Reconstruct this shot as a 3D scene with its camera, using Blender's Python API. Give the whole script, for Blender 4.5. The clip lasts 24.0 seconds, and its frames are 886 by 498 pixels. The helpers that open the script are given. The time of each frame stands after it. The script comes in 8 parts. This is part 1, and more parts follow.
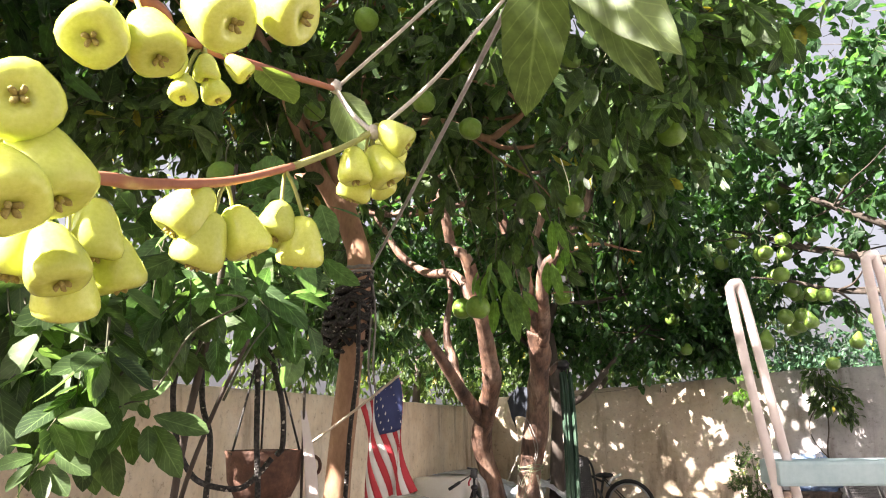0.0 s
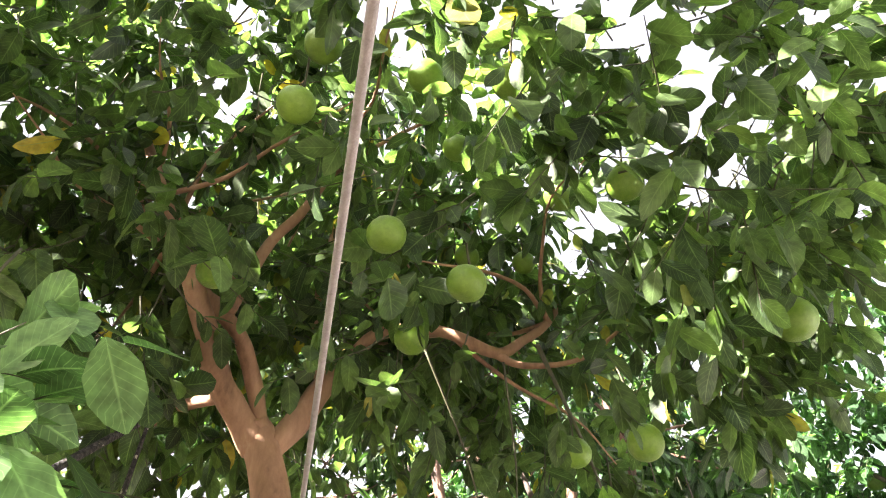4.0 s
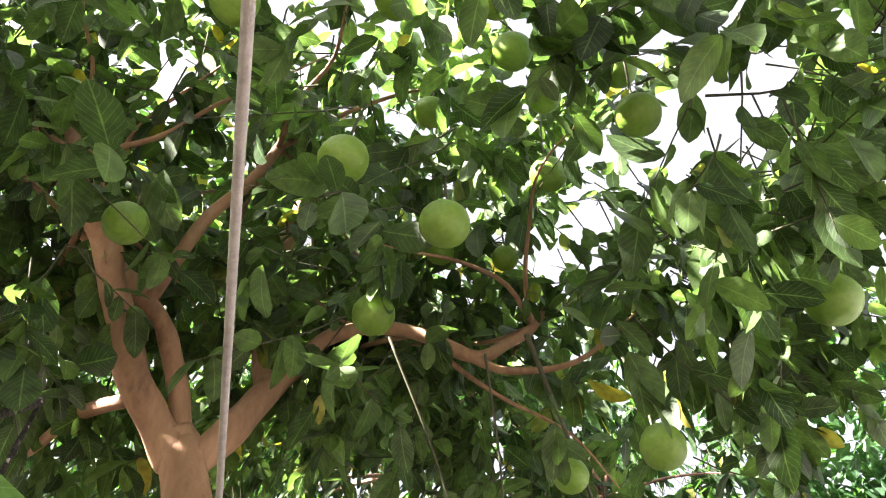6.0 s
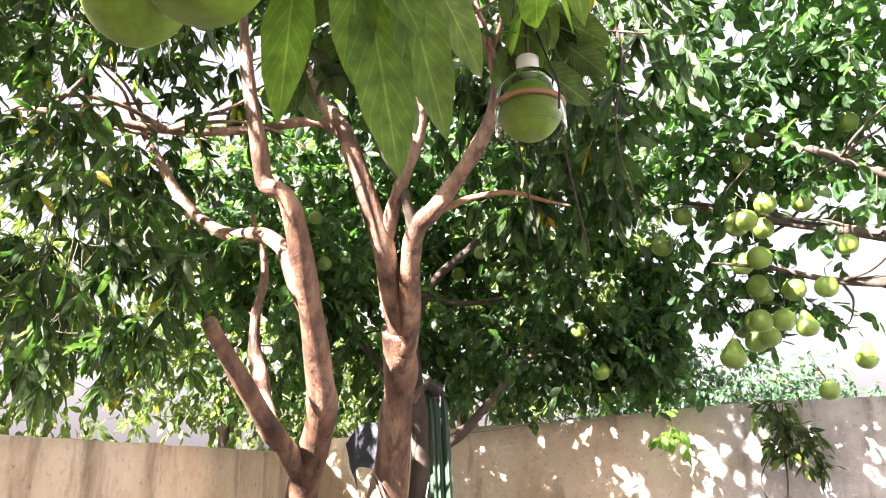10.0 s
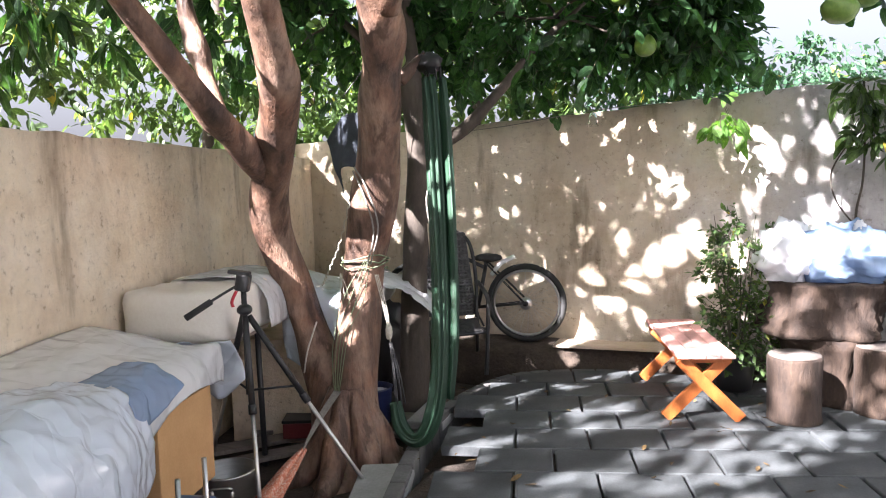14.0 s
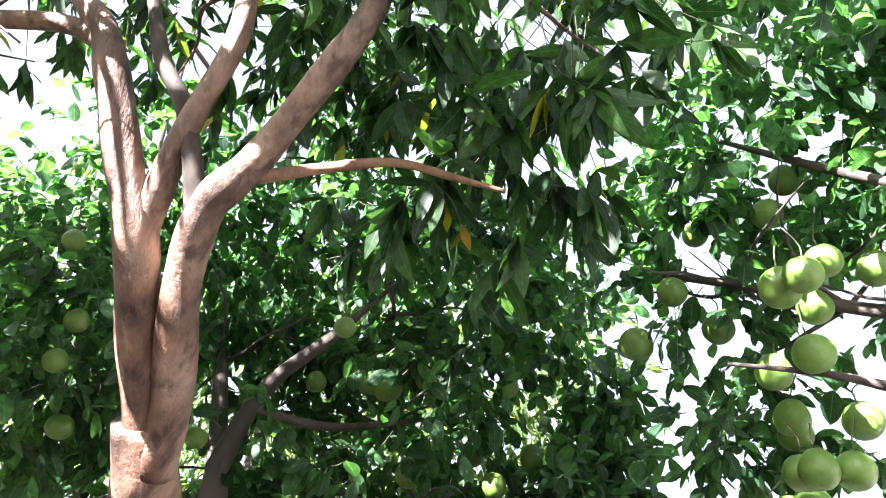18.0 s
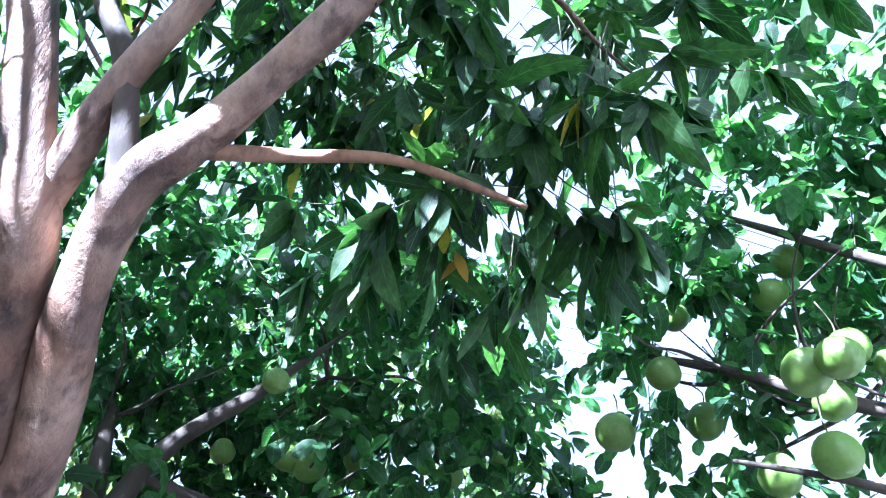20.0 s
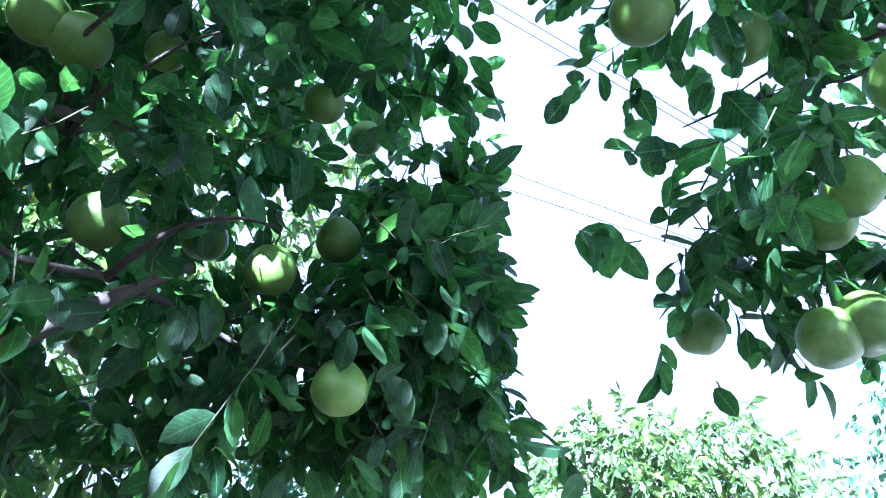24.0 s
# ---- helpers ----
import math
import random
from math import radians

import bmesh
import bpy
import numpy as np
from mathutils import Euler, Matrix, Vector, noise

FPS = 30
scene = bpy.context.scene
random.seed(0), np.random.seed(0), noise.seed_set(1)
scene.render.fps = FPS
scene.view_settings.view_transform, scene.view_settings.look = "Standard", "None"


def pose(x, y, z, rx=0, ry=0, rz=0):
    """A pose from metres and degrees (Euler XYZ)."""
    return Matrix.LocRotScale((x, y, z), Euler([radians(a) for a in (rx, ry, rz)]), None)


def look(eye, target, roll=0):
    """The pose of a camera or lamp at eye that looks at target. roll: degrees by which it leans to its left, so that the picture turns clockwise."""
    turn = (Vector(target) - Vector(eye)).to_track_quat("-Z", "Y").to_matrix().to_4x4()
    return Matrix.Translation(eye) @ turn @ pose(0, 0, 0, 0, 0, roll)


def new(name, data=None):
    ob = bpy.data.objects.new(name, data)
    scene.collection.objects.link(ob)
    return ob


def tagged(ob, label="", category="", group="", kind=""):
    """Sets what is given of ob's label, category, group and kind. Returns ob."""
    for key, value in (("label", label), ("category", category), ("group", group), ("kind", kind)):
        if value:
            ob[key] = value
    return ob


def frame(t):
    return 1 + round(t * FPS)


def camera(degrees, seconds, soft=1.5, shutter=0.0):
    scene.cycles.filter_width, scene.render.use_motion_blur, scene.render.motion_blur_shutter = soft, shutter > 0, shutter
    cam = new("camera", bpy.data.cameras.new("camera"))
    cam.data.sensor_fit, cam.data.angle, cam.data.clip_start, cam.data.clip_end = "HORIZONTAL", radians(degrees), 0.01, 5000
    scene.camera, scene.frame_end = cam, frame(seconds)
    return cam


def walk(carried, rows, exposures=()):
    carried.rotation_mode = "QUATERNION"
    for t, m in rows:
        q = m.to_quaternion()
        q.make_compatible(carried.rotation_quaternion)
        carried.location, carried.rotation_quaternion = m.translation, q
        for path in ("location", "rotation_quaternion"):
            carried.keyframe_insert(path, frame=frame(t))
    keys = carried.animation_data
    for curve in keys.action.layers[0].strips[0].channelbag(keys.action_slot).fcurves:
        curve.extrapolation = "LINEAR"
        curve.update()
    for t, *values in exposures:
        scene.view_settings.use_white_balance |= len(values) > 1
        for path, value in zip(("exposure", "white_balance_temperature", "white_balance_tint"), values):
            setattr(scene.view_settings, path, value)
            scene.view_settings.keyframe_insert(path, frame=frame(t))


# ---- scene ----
cam = camera(62.4, 24.0, soft=1.1)
PATH = [
    (0, (0.158, 0.564, 1.521), (-0.945, 2.163, 1.995), -0.7),
    (0.5, (0.062, 0.694, 1.471), (-0.974, 2.296, 2.073), -1.3),
    (1, (-0.027, 0.898, 1.604), (-1.047, 2.487, 2.263), -1.2),
    (1.5, (-0.094, 1.036, 1.624), (-1.101, 2.588, 2.383), -0.3),
    (2, (-0.221, 1.172, 1.621), (-1.183, 2.696, 2.49), -1.3),
    (2.5, (-0.355, 1.325, 1.623), (-1.289, 2.806, 2.589), -2.1),
    (3, (-0.443, 1.498, 1.631), (-1.373, 2.923, 2.682), -1.9),
    (3.5, (-0.507, 1.663, 1.663), (-1.448, 3.003, 2.811), -0.6),
    (5.5, (-0.833, 2.06, 1.743), (-1.571, 3.274, 3.151), -3.3),
    (6, (-0.876, 2.177, 1.732), (-1.626, 3.402, 3.124), -2.0),
    (6.5, (-0.982, 2.277, 1.732), (-1.719, 3.586, 3.053), -2.5),
    (7, (-1.073, 2.361, 1.715), (-1.81, 3.785, 2.91), -3.3),
    (7.5, (-1.102, 2.498, 1.688), (-1.853, 4.013, 2.756), -3.3),
    (8, (-1.114, 2.658, 1.683), (-1.881, 4.247, 2.624), -1.9),
    (8.5, (-1.189, 2.807, 1.651), (-1.936, 4.458, 2.497), -1.2),
    (9, (-1.302, 2.942, 1.666), (-2.016, 4.652, 2.417), -1.8),
    (9.5, (-1.341, 3.085, 1.644), (-2.056, 4.834, 2.299), -1.9),
    (10, (-1.345, 3.225, 1.632), (-2.076, 4.996, 2.205), -0.9),
    (10.5, (-1.391, 3.367, 1.613), (-2.118, 5.159, 2.123), -0.7),
    (12.5, (-1.578, 4.097, 1.644), (-2.265, 5.915, 2.114), -0.8),
    (13, (-1.597, 4.233, 1.569), (-2.361, 6.063, 1.828), -0.6),
    (13.5, (-1.688, 4.347, 1.526), (-2.506, 6.172, 1.509), -1.2),
    (14, (-1.757, 4.456, 1.503), (-2.572, 6.275, 1.329), -1.7),
    (14.5, (-1.802, 4.562, 1.49), (-2.595, 6.381, 1.237), -2.1),
    (15, (-1.811, 4.735, 1.503), (-2.594, 6.562, 1.283), -1.6),
    (15.5, (-1.797, 4.898, 1.558), (-2.571, 6.741, 1.501), -0.3),
    (16, (-1.835, 5.053, 1.602), (-2.541, 6.912, 1.822), 0.1),
    (16.5, (-1.885, 5.238, 1.672), (-2.472, 7.079, 2.189), -0.4),
    (17, (-1.913, 5.375, 1.723), (-2.408, 7.161, 2.474), -0.4),
    (17.5, (-1.913, 5.518, 1.754), (-2.386, 7.226, 2.681), 0.6),
    (18, (-1.914, 5.614, 1.782), (-2.375, 7.26, 2.821), 2.2),
    (18.5, (-1.992, 5.718, 1.771), (-2.408, 7.318, 2.896), 4.2),
    (20.5, (-2.347, 6.338, 1.915), (-2.46, 7.876, 3.189), 2.0),
    (21, (-2.411, 6.61, 1.891), (-2.418, 8.176, 3.135), 0.5),
    (22, (-2.554, 7.138, 1.913), (-2.228, 8.701, 3.116), -2.1),
    (22.5, (-2.576, 7.307, 1.936), (-2.17, 8.9, 3.075), -1.5),
    (23, (-2.621, 7.489, 1.901), (-2.179, 9.13, 2.955), -1.1),
    (23.5, (-2.726, 7.67, 1.899), (-2.254, 9.356, 2.865), -1.2),
    (24, (-2.798, 7.846, 1.869), (-2.324, 9.568, 2.768), -1.1),
]
LIGHTING = [(0.0, 3.13, 6600, 19), (1.0, 3.62, 6900, 20), (3.0, 4.26, 6800, 20), (6.0, 4.13, 6550, 18), (7.0, 4.23, 6400, 20), (8.0, 4.33, 5600, 22), (9.0, 4.17, 6500, 25), (10.0, 4.0, 6800, 26), (13.0, 3.74, 6100, 20), (14.5, 3.53, 5950, 19), (16.0, 3.94, 6200, 18), (17.0, 4.16, 6700, 18), (18.5, 4.09, 5300, 18), (21.0, 4.36, 4550, 17), (24.0, 4.36, 4500, 19)]
walk(cam, [(t, look(eye, target, roll)) for t, eye, target, roll in PATH], LIGHTING)

# ---- light ----
SUN_WAY = Vector((0.33, 0.74, -0.58)).normalized()
world = bpy.data.worlds.new("sky")
world.use_nodes = True
scene.world = world
wn = world.node_tree
sky = wn.nodes.new("ShaderNodeTexSky")
sky.sky_type = "NISHITA"
sky.sun_disc = False
sky.sun_elevation = math.asin(-SUN_WAY.z)
sky.sun_rotation = math.atan2(-SUN_WAY.x, -SUN_WAY.y)
sky.air_density, sky.dust_density, sky.ozone_density = 1.0, 9.0, 0.3
haze = wn.nodes.new("ShaderNodeHueSaturation")
haze.inputs["Saturation"].default_value, haze.inputs["Value"].default_value = 0.5, 0.5
wn.links.new(sky.outputs[0], haze.inputs["Color"])
wn.nodes["Background"].inputs[1].default_value = 0.05
veil = wn.nodes.new("ShaderNodeVectorMath")
veil.operation = "ADD"
veil.inputs[1].default_value = (0.64, 0.64, 0.66)
wn.links.new(haze.outputs[0], veil.inputs[0])
wn.links.new(veil.outputs[0], wn.nodes["Background"].inputs[0])
sun_lamp = bpy.data.lights.new("sun", "SUN")
sun_lamp.energy, sun_lamp.angle, sun_lamp.color = 5.0, radians(0.6), (1.0, 0.94, 0.84)
sun = new("sun", sun_lamp)
sun.rotation_mode = "QUATERNION"
sun.rotation_quaternion = SUN_WAY.to_track_quat("-Z", "Y")
sun.location = (-8, -6, 14)

# ---- materials ----
def mat_base(name):
    m = bpy.data.materials.new(name)
    m.use_nodes = True
    nt = m.node_tree
    return m, nt, nt.nodes["Principled BSDF"]


def node(nt, kind, **inputs):
    n = nt.nodes.new(kind)
    for k, v in inputs.items():
        n.inputs[k.replace("_", " ")].default_value = v
    return n


def ramp(nt, src, stops):
    r = nt.nodes.new("ShaderNodeValToRGB")
    el = r.color_ramp.elements
    while len(el) < len(stops):
        el.new(0.5)
    for e, (p, c) in zip(el, stops):
        e.position, e.color = p, (*c, 1)
    nt.links.new(src, r.inputs[0])
    return r


def coords(nt, scale=(1, 1, 1), kind="Object"):
    tc = nt.nodes.new("ShaderNodeTexCoord")
    mp = nt.nodes.new("ShaderNodeMapping")
    mp.inputs["Scale"].default_value = scale
    nt.links.new(tc.outputs[kind], mp.inputs[0])
    return mp.outputs[0]


def add_bump(nt, bsdf, src, strength, dist):
    b = node(nt, "ShaderNodeBump", Strength=strength, Distance=dist)
    nt.links.new(src, b.inputs["Height"])
    nt.links.new(b.outputs[0], bsdf.inputs["Normal"])
    return b


def mix_col(nt, fac, a, b, mode="MIX"):
    m = nt.nodes.new("ShaderNodeMix")
    m.data_type, m.blend_type = "RGBA", mode
    for sock, v in ((m.inputs[0], fac), (m.inputs[6], a), (m.inputs[7], b)):
        if isinstance(v, (int, float)):
            sock.default_value = v
        elif isinstance(v, tuple):
            sock.default_value = (*v, 1)
        else:
            nt.links.new(v, sock)
    return m.outputs[2]


def surface(name, stops, scale=6.0, rough=0.8, bump=0.3, dist=0.01, stretch=(1, 1, 1), fine=60.0, metal=0.0, detail=6.0, vary=0.0, kind="Object", spec=0.5):
    """Colour from a broad noise, with fine grain over it, bump from both."""
    m, nt, p = mat_base(name)
    v = coords(nt, stretch, kind)
    n1 = node(nt, "ShaderNodeTexNoise", Scale=scale, Detail=detail, Roughness=0.6)
    n2 = node(nt, "ShaderNodeTexNoise", Scale=fine, Detail=4.0, Roughness=0.65)
    nt.links.new(v, n1.inputs["Vector"])
    nt.links.new(v, n2.inputs["Vector"])
    mixer = node(nt, "ShaderNodeMath")
    mixer.operation = "MULTIPLY_ADD"
    mixer.inputs[1].default_value = 0.35
    nt.links.new(n2.outputs["Fac"], mixer.inputs[0])
    sc = node(nt, "ShaderNodeMath")
    sc.operation = "MULTIPLY"
    sc.inputs[1].default_value = 0.65
    nt.links.new(n1.outputs["Fac"], sc.inputs[0])
    nt.links.new(sc.outputs[0], mixer.inputs[2])
    r = ramp(nt, mixer.outputs[0], stops)
    col = r.outputs[0]
    if vary:
        oi = nt.nodes.new("ShaderNodeObjectInfo")
        hsv = nt.nodes.new("ShaderNodeHueSaturation")
        mr = node(nt, "ShaderNodeMapRange", To_Min=1 - vary, To_Max=1 + vary)
        nt.links.new(oi.outputs["Random"], mr.inputs["Value"])
        nt.links.new(mr.outputs[0], hsv.inputs["Value"])
        nt.links.new(col, hsv.inputs["Color"])
        col = hsv.outputs[0]
    nt.links.new(col, p.inputs["Base Color"])
    p.inputs["Roughness"].default_value = rough
    p.inputs["Metallic"].default_value = metal
    p.inputs["Specular IOR Level"].default_value = spec
    if bump:
        add_bump(nt, p, mixer.outputs[0], bump, dist)
    return m


def leaf_veins(nt):
    """A midrib and side veins from the leaf's own coordinates: 0 on the blade, up to 0.7 on a vein."""
    uv = nt.nodes.new("ShaderNodeTexCoord")
    sp = nt.nodes.new("ShaderNodeSeparateXYZ")
    nt.links.new(uv.outputs["UV"], sp.inputs[0])

    def calc(op, a, b=0.0, c=0.0):
        n = nt.nodes.new("ShaderNodeMath")
        n.operation = op
        for s, v in zip(n.inputs, (a, b, c)):
            if isinstance(v, (int, float)):
                s.default_value = v
            else:
                nt.links.new(v, s)
        return n.outputs[0]

    off = calc("ABSOLUTE", calc("SUBTRACT", sp.outputs[0], 0.5))
    rib = calc("SUBTRACT", 1.0, calc("MULTIPLY", off, 26.0))
    rib = calc("MAXIMUM", rib, 0.0)
    ph = calc("SUBTRACT", calc("MULTIPLY", sp.outputs[1], 9.0), calc("MULTIPLY", off, 5.0))
    side = calc("ABSOLUTE", calc("SUBTRACT", calc("FRACT", ph), 0.5))
    side = calc("MAXIMUM", calc("SUBTRACT", 1.0, calc("MULTIPLY", side, 11.0)), 0.0)
    return calc("MULTIPLY", calc("MAXIMUM", rib, calc("MULTIPLY", side, 0.55)), 0.7)


def leaf_material(name, dark, light, glow, trans=0.42, rough=0.48, old=(0.30, 0.24, 0.03), old_share=0.0004):
    """Leaves: waxy above, light shining through, each leaf its own green."""
    m, nt, p = mat_base(name)
    geo = nt.nodes.new("ShaderNodeNewGeometry")
    r = ramp(nt, geo.outputs["Random Per Island"], [(0.0, tuple(c * 0.7 for c in dark)), (0.55, tuple((a + b) * 0.46 for a, b in zip(dark, light))), (1 - old_share - 0.02, light), (1 - old_share * 0.99, old if old_share else light)])
    v = coords(nt)
    n = node(nt, "ShaderNodeTexNoise", Scale=38.0, Detail=4.0)
    nt.links.new(v, n.inputs["Vector"])
    n0 = node(nt, "ShaderNodeTexNoise", Scale=1.4, Detail=2.0)
    nt.links.new(v, n0.inputs["Vector"])
    mr = node(nt, "ShaderNodeMapRange", From_Min=0.3, From_Max=0.7, To_Min=0.65, To_Max=1.35)
    nt.links.new(n.outputs["Fac"], mr.inputs["Value"])
    mr0 = node(nt, "ShaderNodeMapRange", From_Min=0.35, From_Max=0.65, To_Min=0.75, To_Max=1.25)
    nt.links.new(n0.outputs["Fac"], mr0.inputs["Value"])
    mu = node(nt, "ShaderNodeMath")
    mu.operation = "MULTIPLY"
    nt.links.new(mr.outputs[0], mu.inputs[0])
    nt.links.new(mr0.outputs[0], mu.inputs[1])
    hsv = nt.nodes.new("ShaderNodeHueSaturation")
    veins = leaf_veins(nt)
    vc = mix_col(nt, veins, r.outputs[0], tuple(min(1, 1.5 * c + 0.03) for c in light))
    nt.links.new(vc, hsv.inputs["Color"])
    nt.links.new(mu.outputs[0], hsv.inputs["Value"])
    nt.links.new(hsv.outputs[0], p.inputs["Base Color"])
    p.inputs["Roughness"].default_value = rough
    p.inputs["Specular IOR Level"].default_value = 0.35
    add_bump(nt, p, n.outputs["Fac"], 0.25, 0.004)
    tr = nt.nodes.new("ShaderNodeBsdfTranslucent")
    tcol = mix_col(nt, 1.0, hsv.outputs[0], glow, "MULTIPLY")
    nt.links.new(tcol, tr.inputs["Color"])
    mx = nt.nodes.new("ShaderNodeMixShader")
    mx.inputs[0].default_value = trans
    nt.links.new(p.outputs[0], mx.inputs[1])
    nt.links.new(tr.outputs[0], mx.inputs[2])
    nt.links.new(mx.outputs[0], nt.nodes["Material Output"].inputs[0])
    return m


def fruit_material(name, stops, scale=9.0, bump=0.35, rough=0.42, sss=0.15):
    m = surface(name, stops, scale=scale, rough=rough, bump=bump, dist=0.0025, fine=260.0, vary=0.13)
    p = m.node_tree.nodes["Principled BSDF"]
    p.inputs["Subsurface Weight"].default_value = sss
    p.inputs["Subsurface Radius"].default_value = (0.02, 0.02, 0.005)
    return m


def plain(name, col, rough=0.6, metal=0.0, spec=0.5, vary=0.16):
    d, l = tuple(c * (1 - vary) for c in col), tuple(min(1, c * (1 + vary)) for c in col)
    return surface(name, [(0.3, d), (0.7, l)], scale=14, rough=rough, metal=metal, bump=0.12, dist=0.002, fine=180, spec=spec)


M_CITRUS = leaf_material("citrus_leaf", (0.026, 0.053, 0.021), (0.076, 0.128, 0.040), (2.2, 2.4, 1.2), 0.42)
M_POMELO_LEAF = leaf_material("pomelo_leaf", (0.017, 0.050, 0.024), (0.052, 0.122, 0.046), (2.3, 2.6, 1.0), 0.5, old_share=0.0)
M_MANGO = leaf_material("mango_leaf", (0.012, 0.035, 0.015), (0.042, 0.088, 0.027), (2.1, 2.6, 1.0), 0.42, old_share=0.004)
M_BUSH = leaf_material("broad_leaf", (0.075, 0.150, 0.060), (0.15, 0.25, 0.105), (2.0, 2.4, 1.2), 0.40, rough=0.6, old_share=0.0)
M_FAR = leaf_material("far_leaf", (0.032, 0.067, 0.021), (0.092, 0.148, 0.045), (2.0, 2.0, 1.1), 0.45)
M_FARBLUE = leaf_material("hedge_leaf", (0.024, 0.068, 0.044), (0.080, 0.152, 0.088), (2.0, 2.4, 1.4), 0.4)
M_WAXLEAF = leaf_material("wax_apple_leaf", (0.075, 0.115, 0.035), (0.11, 0.16, 0.055), (2.3, 2.3, 1.0), 0.45, old_share=0.0)
M_BARK_A = surface("smooth_tan_bark", [(0.32, (0.10, 0.054, 0.032)), (0.46, (0.26, 0.145, 0.085)), (0.58, (0.34, 0.20, 0.12)), (0.72, (0.45, 0.30, 0.19))], 5, 0.75, 0.5, 0.01, (1, 1, 0.35), 45)
def bark_material(name, dark, mid, light, scale=1.0):
    """Old bark: long dark furrows, broad patches, cross wrinkles."""
    m, nt, p = mat_base(name)

    def tex(stretch, sc, detail, rough=0.6):
        n = node(nt, "ShaderNodeTexNoise", Scale=sc * scale, Detail=detail, Roughness=rough)
        nt.links.new(coords(nt, stretch), n.inputs["Vector"])
        return n.outputs["Fac"]

    broad, furrow, wrinkle, grain = tex((1, 1, 0.5), 4.0, 5), tex((1, 1, 0.12), 15.0, 5), tex((0.7, 0.7, 1.2), 5.0, 4), tex((1, 1, 0.35), 60.0, 5, 0.7)
    c = ramp(nt, broad, [(0.36, dark), (0.49, mid), (0.63, light)]).outputs[0]
    c = mix_col(nt, 1.0, c, ramp(nt, furrow, [(0.36, (0.36, 0.31, 0.28)), (0.48, (0.92, 0.92, 0.92)), (0.7, (1.2, 1.17, 1.12))]).outputs[0], "MULTIPLY")
    c = mix_col(nt, 1.0, c, ramp(nt, wrinkle, [(0.3, (0.78, 0.80, 0.84)), (0.5, (1, 1, 1)), (0.7, (1.18, 1.02, 0.9))]).outputs[0], "MULTIPLY")
    c = mix_col(nt, 1.0, c, ramp(nt, grain, [(0.3, (0.78, 0.76, 0.74)), (0.5, (1, 1, 1)), (0.75, (1.12, 1.12, 1.1))]).outputs[0], "MULTIPLY")
    nt.links.new(c, p.inputs["Base Color"])
    p.inputs["Roughness"].default_value = 0.55
    h = node(nt, "ShaderNodeMath")
    h.operation = "ADD"
    nt.links.new(furrow, h.inputs[0])
    h2 = node(nt, "ShaderNodeMath")
    h2.operation = "MULTIPLY_ADD"
    h2.inputs[1].default_value = 0.5
    nt.links.new(grain, h2.inputs[0])
    nt.links.new(wrinkle, h2.inputs[2])
    nt.links.new(h2.outputs[0], h.inputs[1])
    add_bump(nt, p, h.outputs[0], 0.9, 0.016)
    return m


M_BARK_B = bark_material("red_brown_bark", (0.060, 0.033, 0.023), (0.155, 0.088, 0.060), (0.29, 0.195, 0.145))
M_BARK_D = surface("dark_bark", [(0.3, (0.024, 0.020, 0.016)), (0.7, (0.085, 0.066, 0.053))], 7, 0.85, 0.6, 0.015, (1, 1, 0.4), 50)
M_TWIG = surface("green_brown_twig", [(0.3, (0.030, 0.036, 0.018)), (0.7, (0.085, 0.085, 0.042))], 12, 0.7, 0.3, 0.004)
M_POMELO = fruit_material("pomelo_skin", [(0.3, (0.10, 0.20, 0.020)), (0.55, (0.155, 0.28, 0.033)), (0.8, (0.24, 0.36, 0.06))])
M_POMELO_BACK = fruit_material("pomelo_green_skin", [(0.3, (0.085, 0.16, 0.026)), (0.55, (0.13, 0.22, 0.038)), (0.8, (0.20, 0.30, 0.06))])
M_WAX = fruit_material("wax_apple_skin", [(0.25, (0.50, 0.56, 0.085)), (0.55, (0.62, 0.68, 0.14)), (0.85, (0.70, 0.74, 0.24))], 14, 0.03, 0.2, 0.3)
# Brighter copy of the citrus leaf; light from behind is put into its colour.
M_NEAR_BACKLIT = leaf_material("citrus_leaf_backlight_colour", (0.080, 0.155, 0.036), (0.125, 0.225, 0.055), (2.2, 2.5, 1.0), 0.52, old_share=0.0)


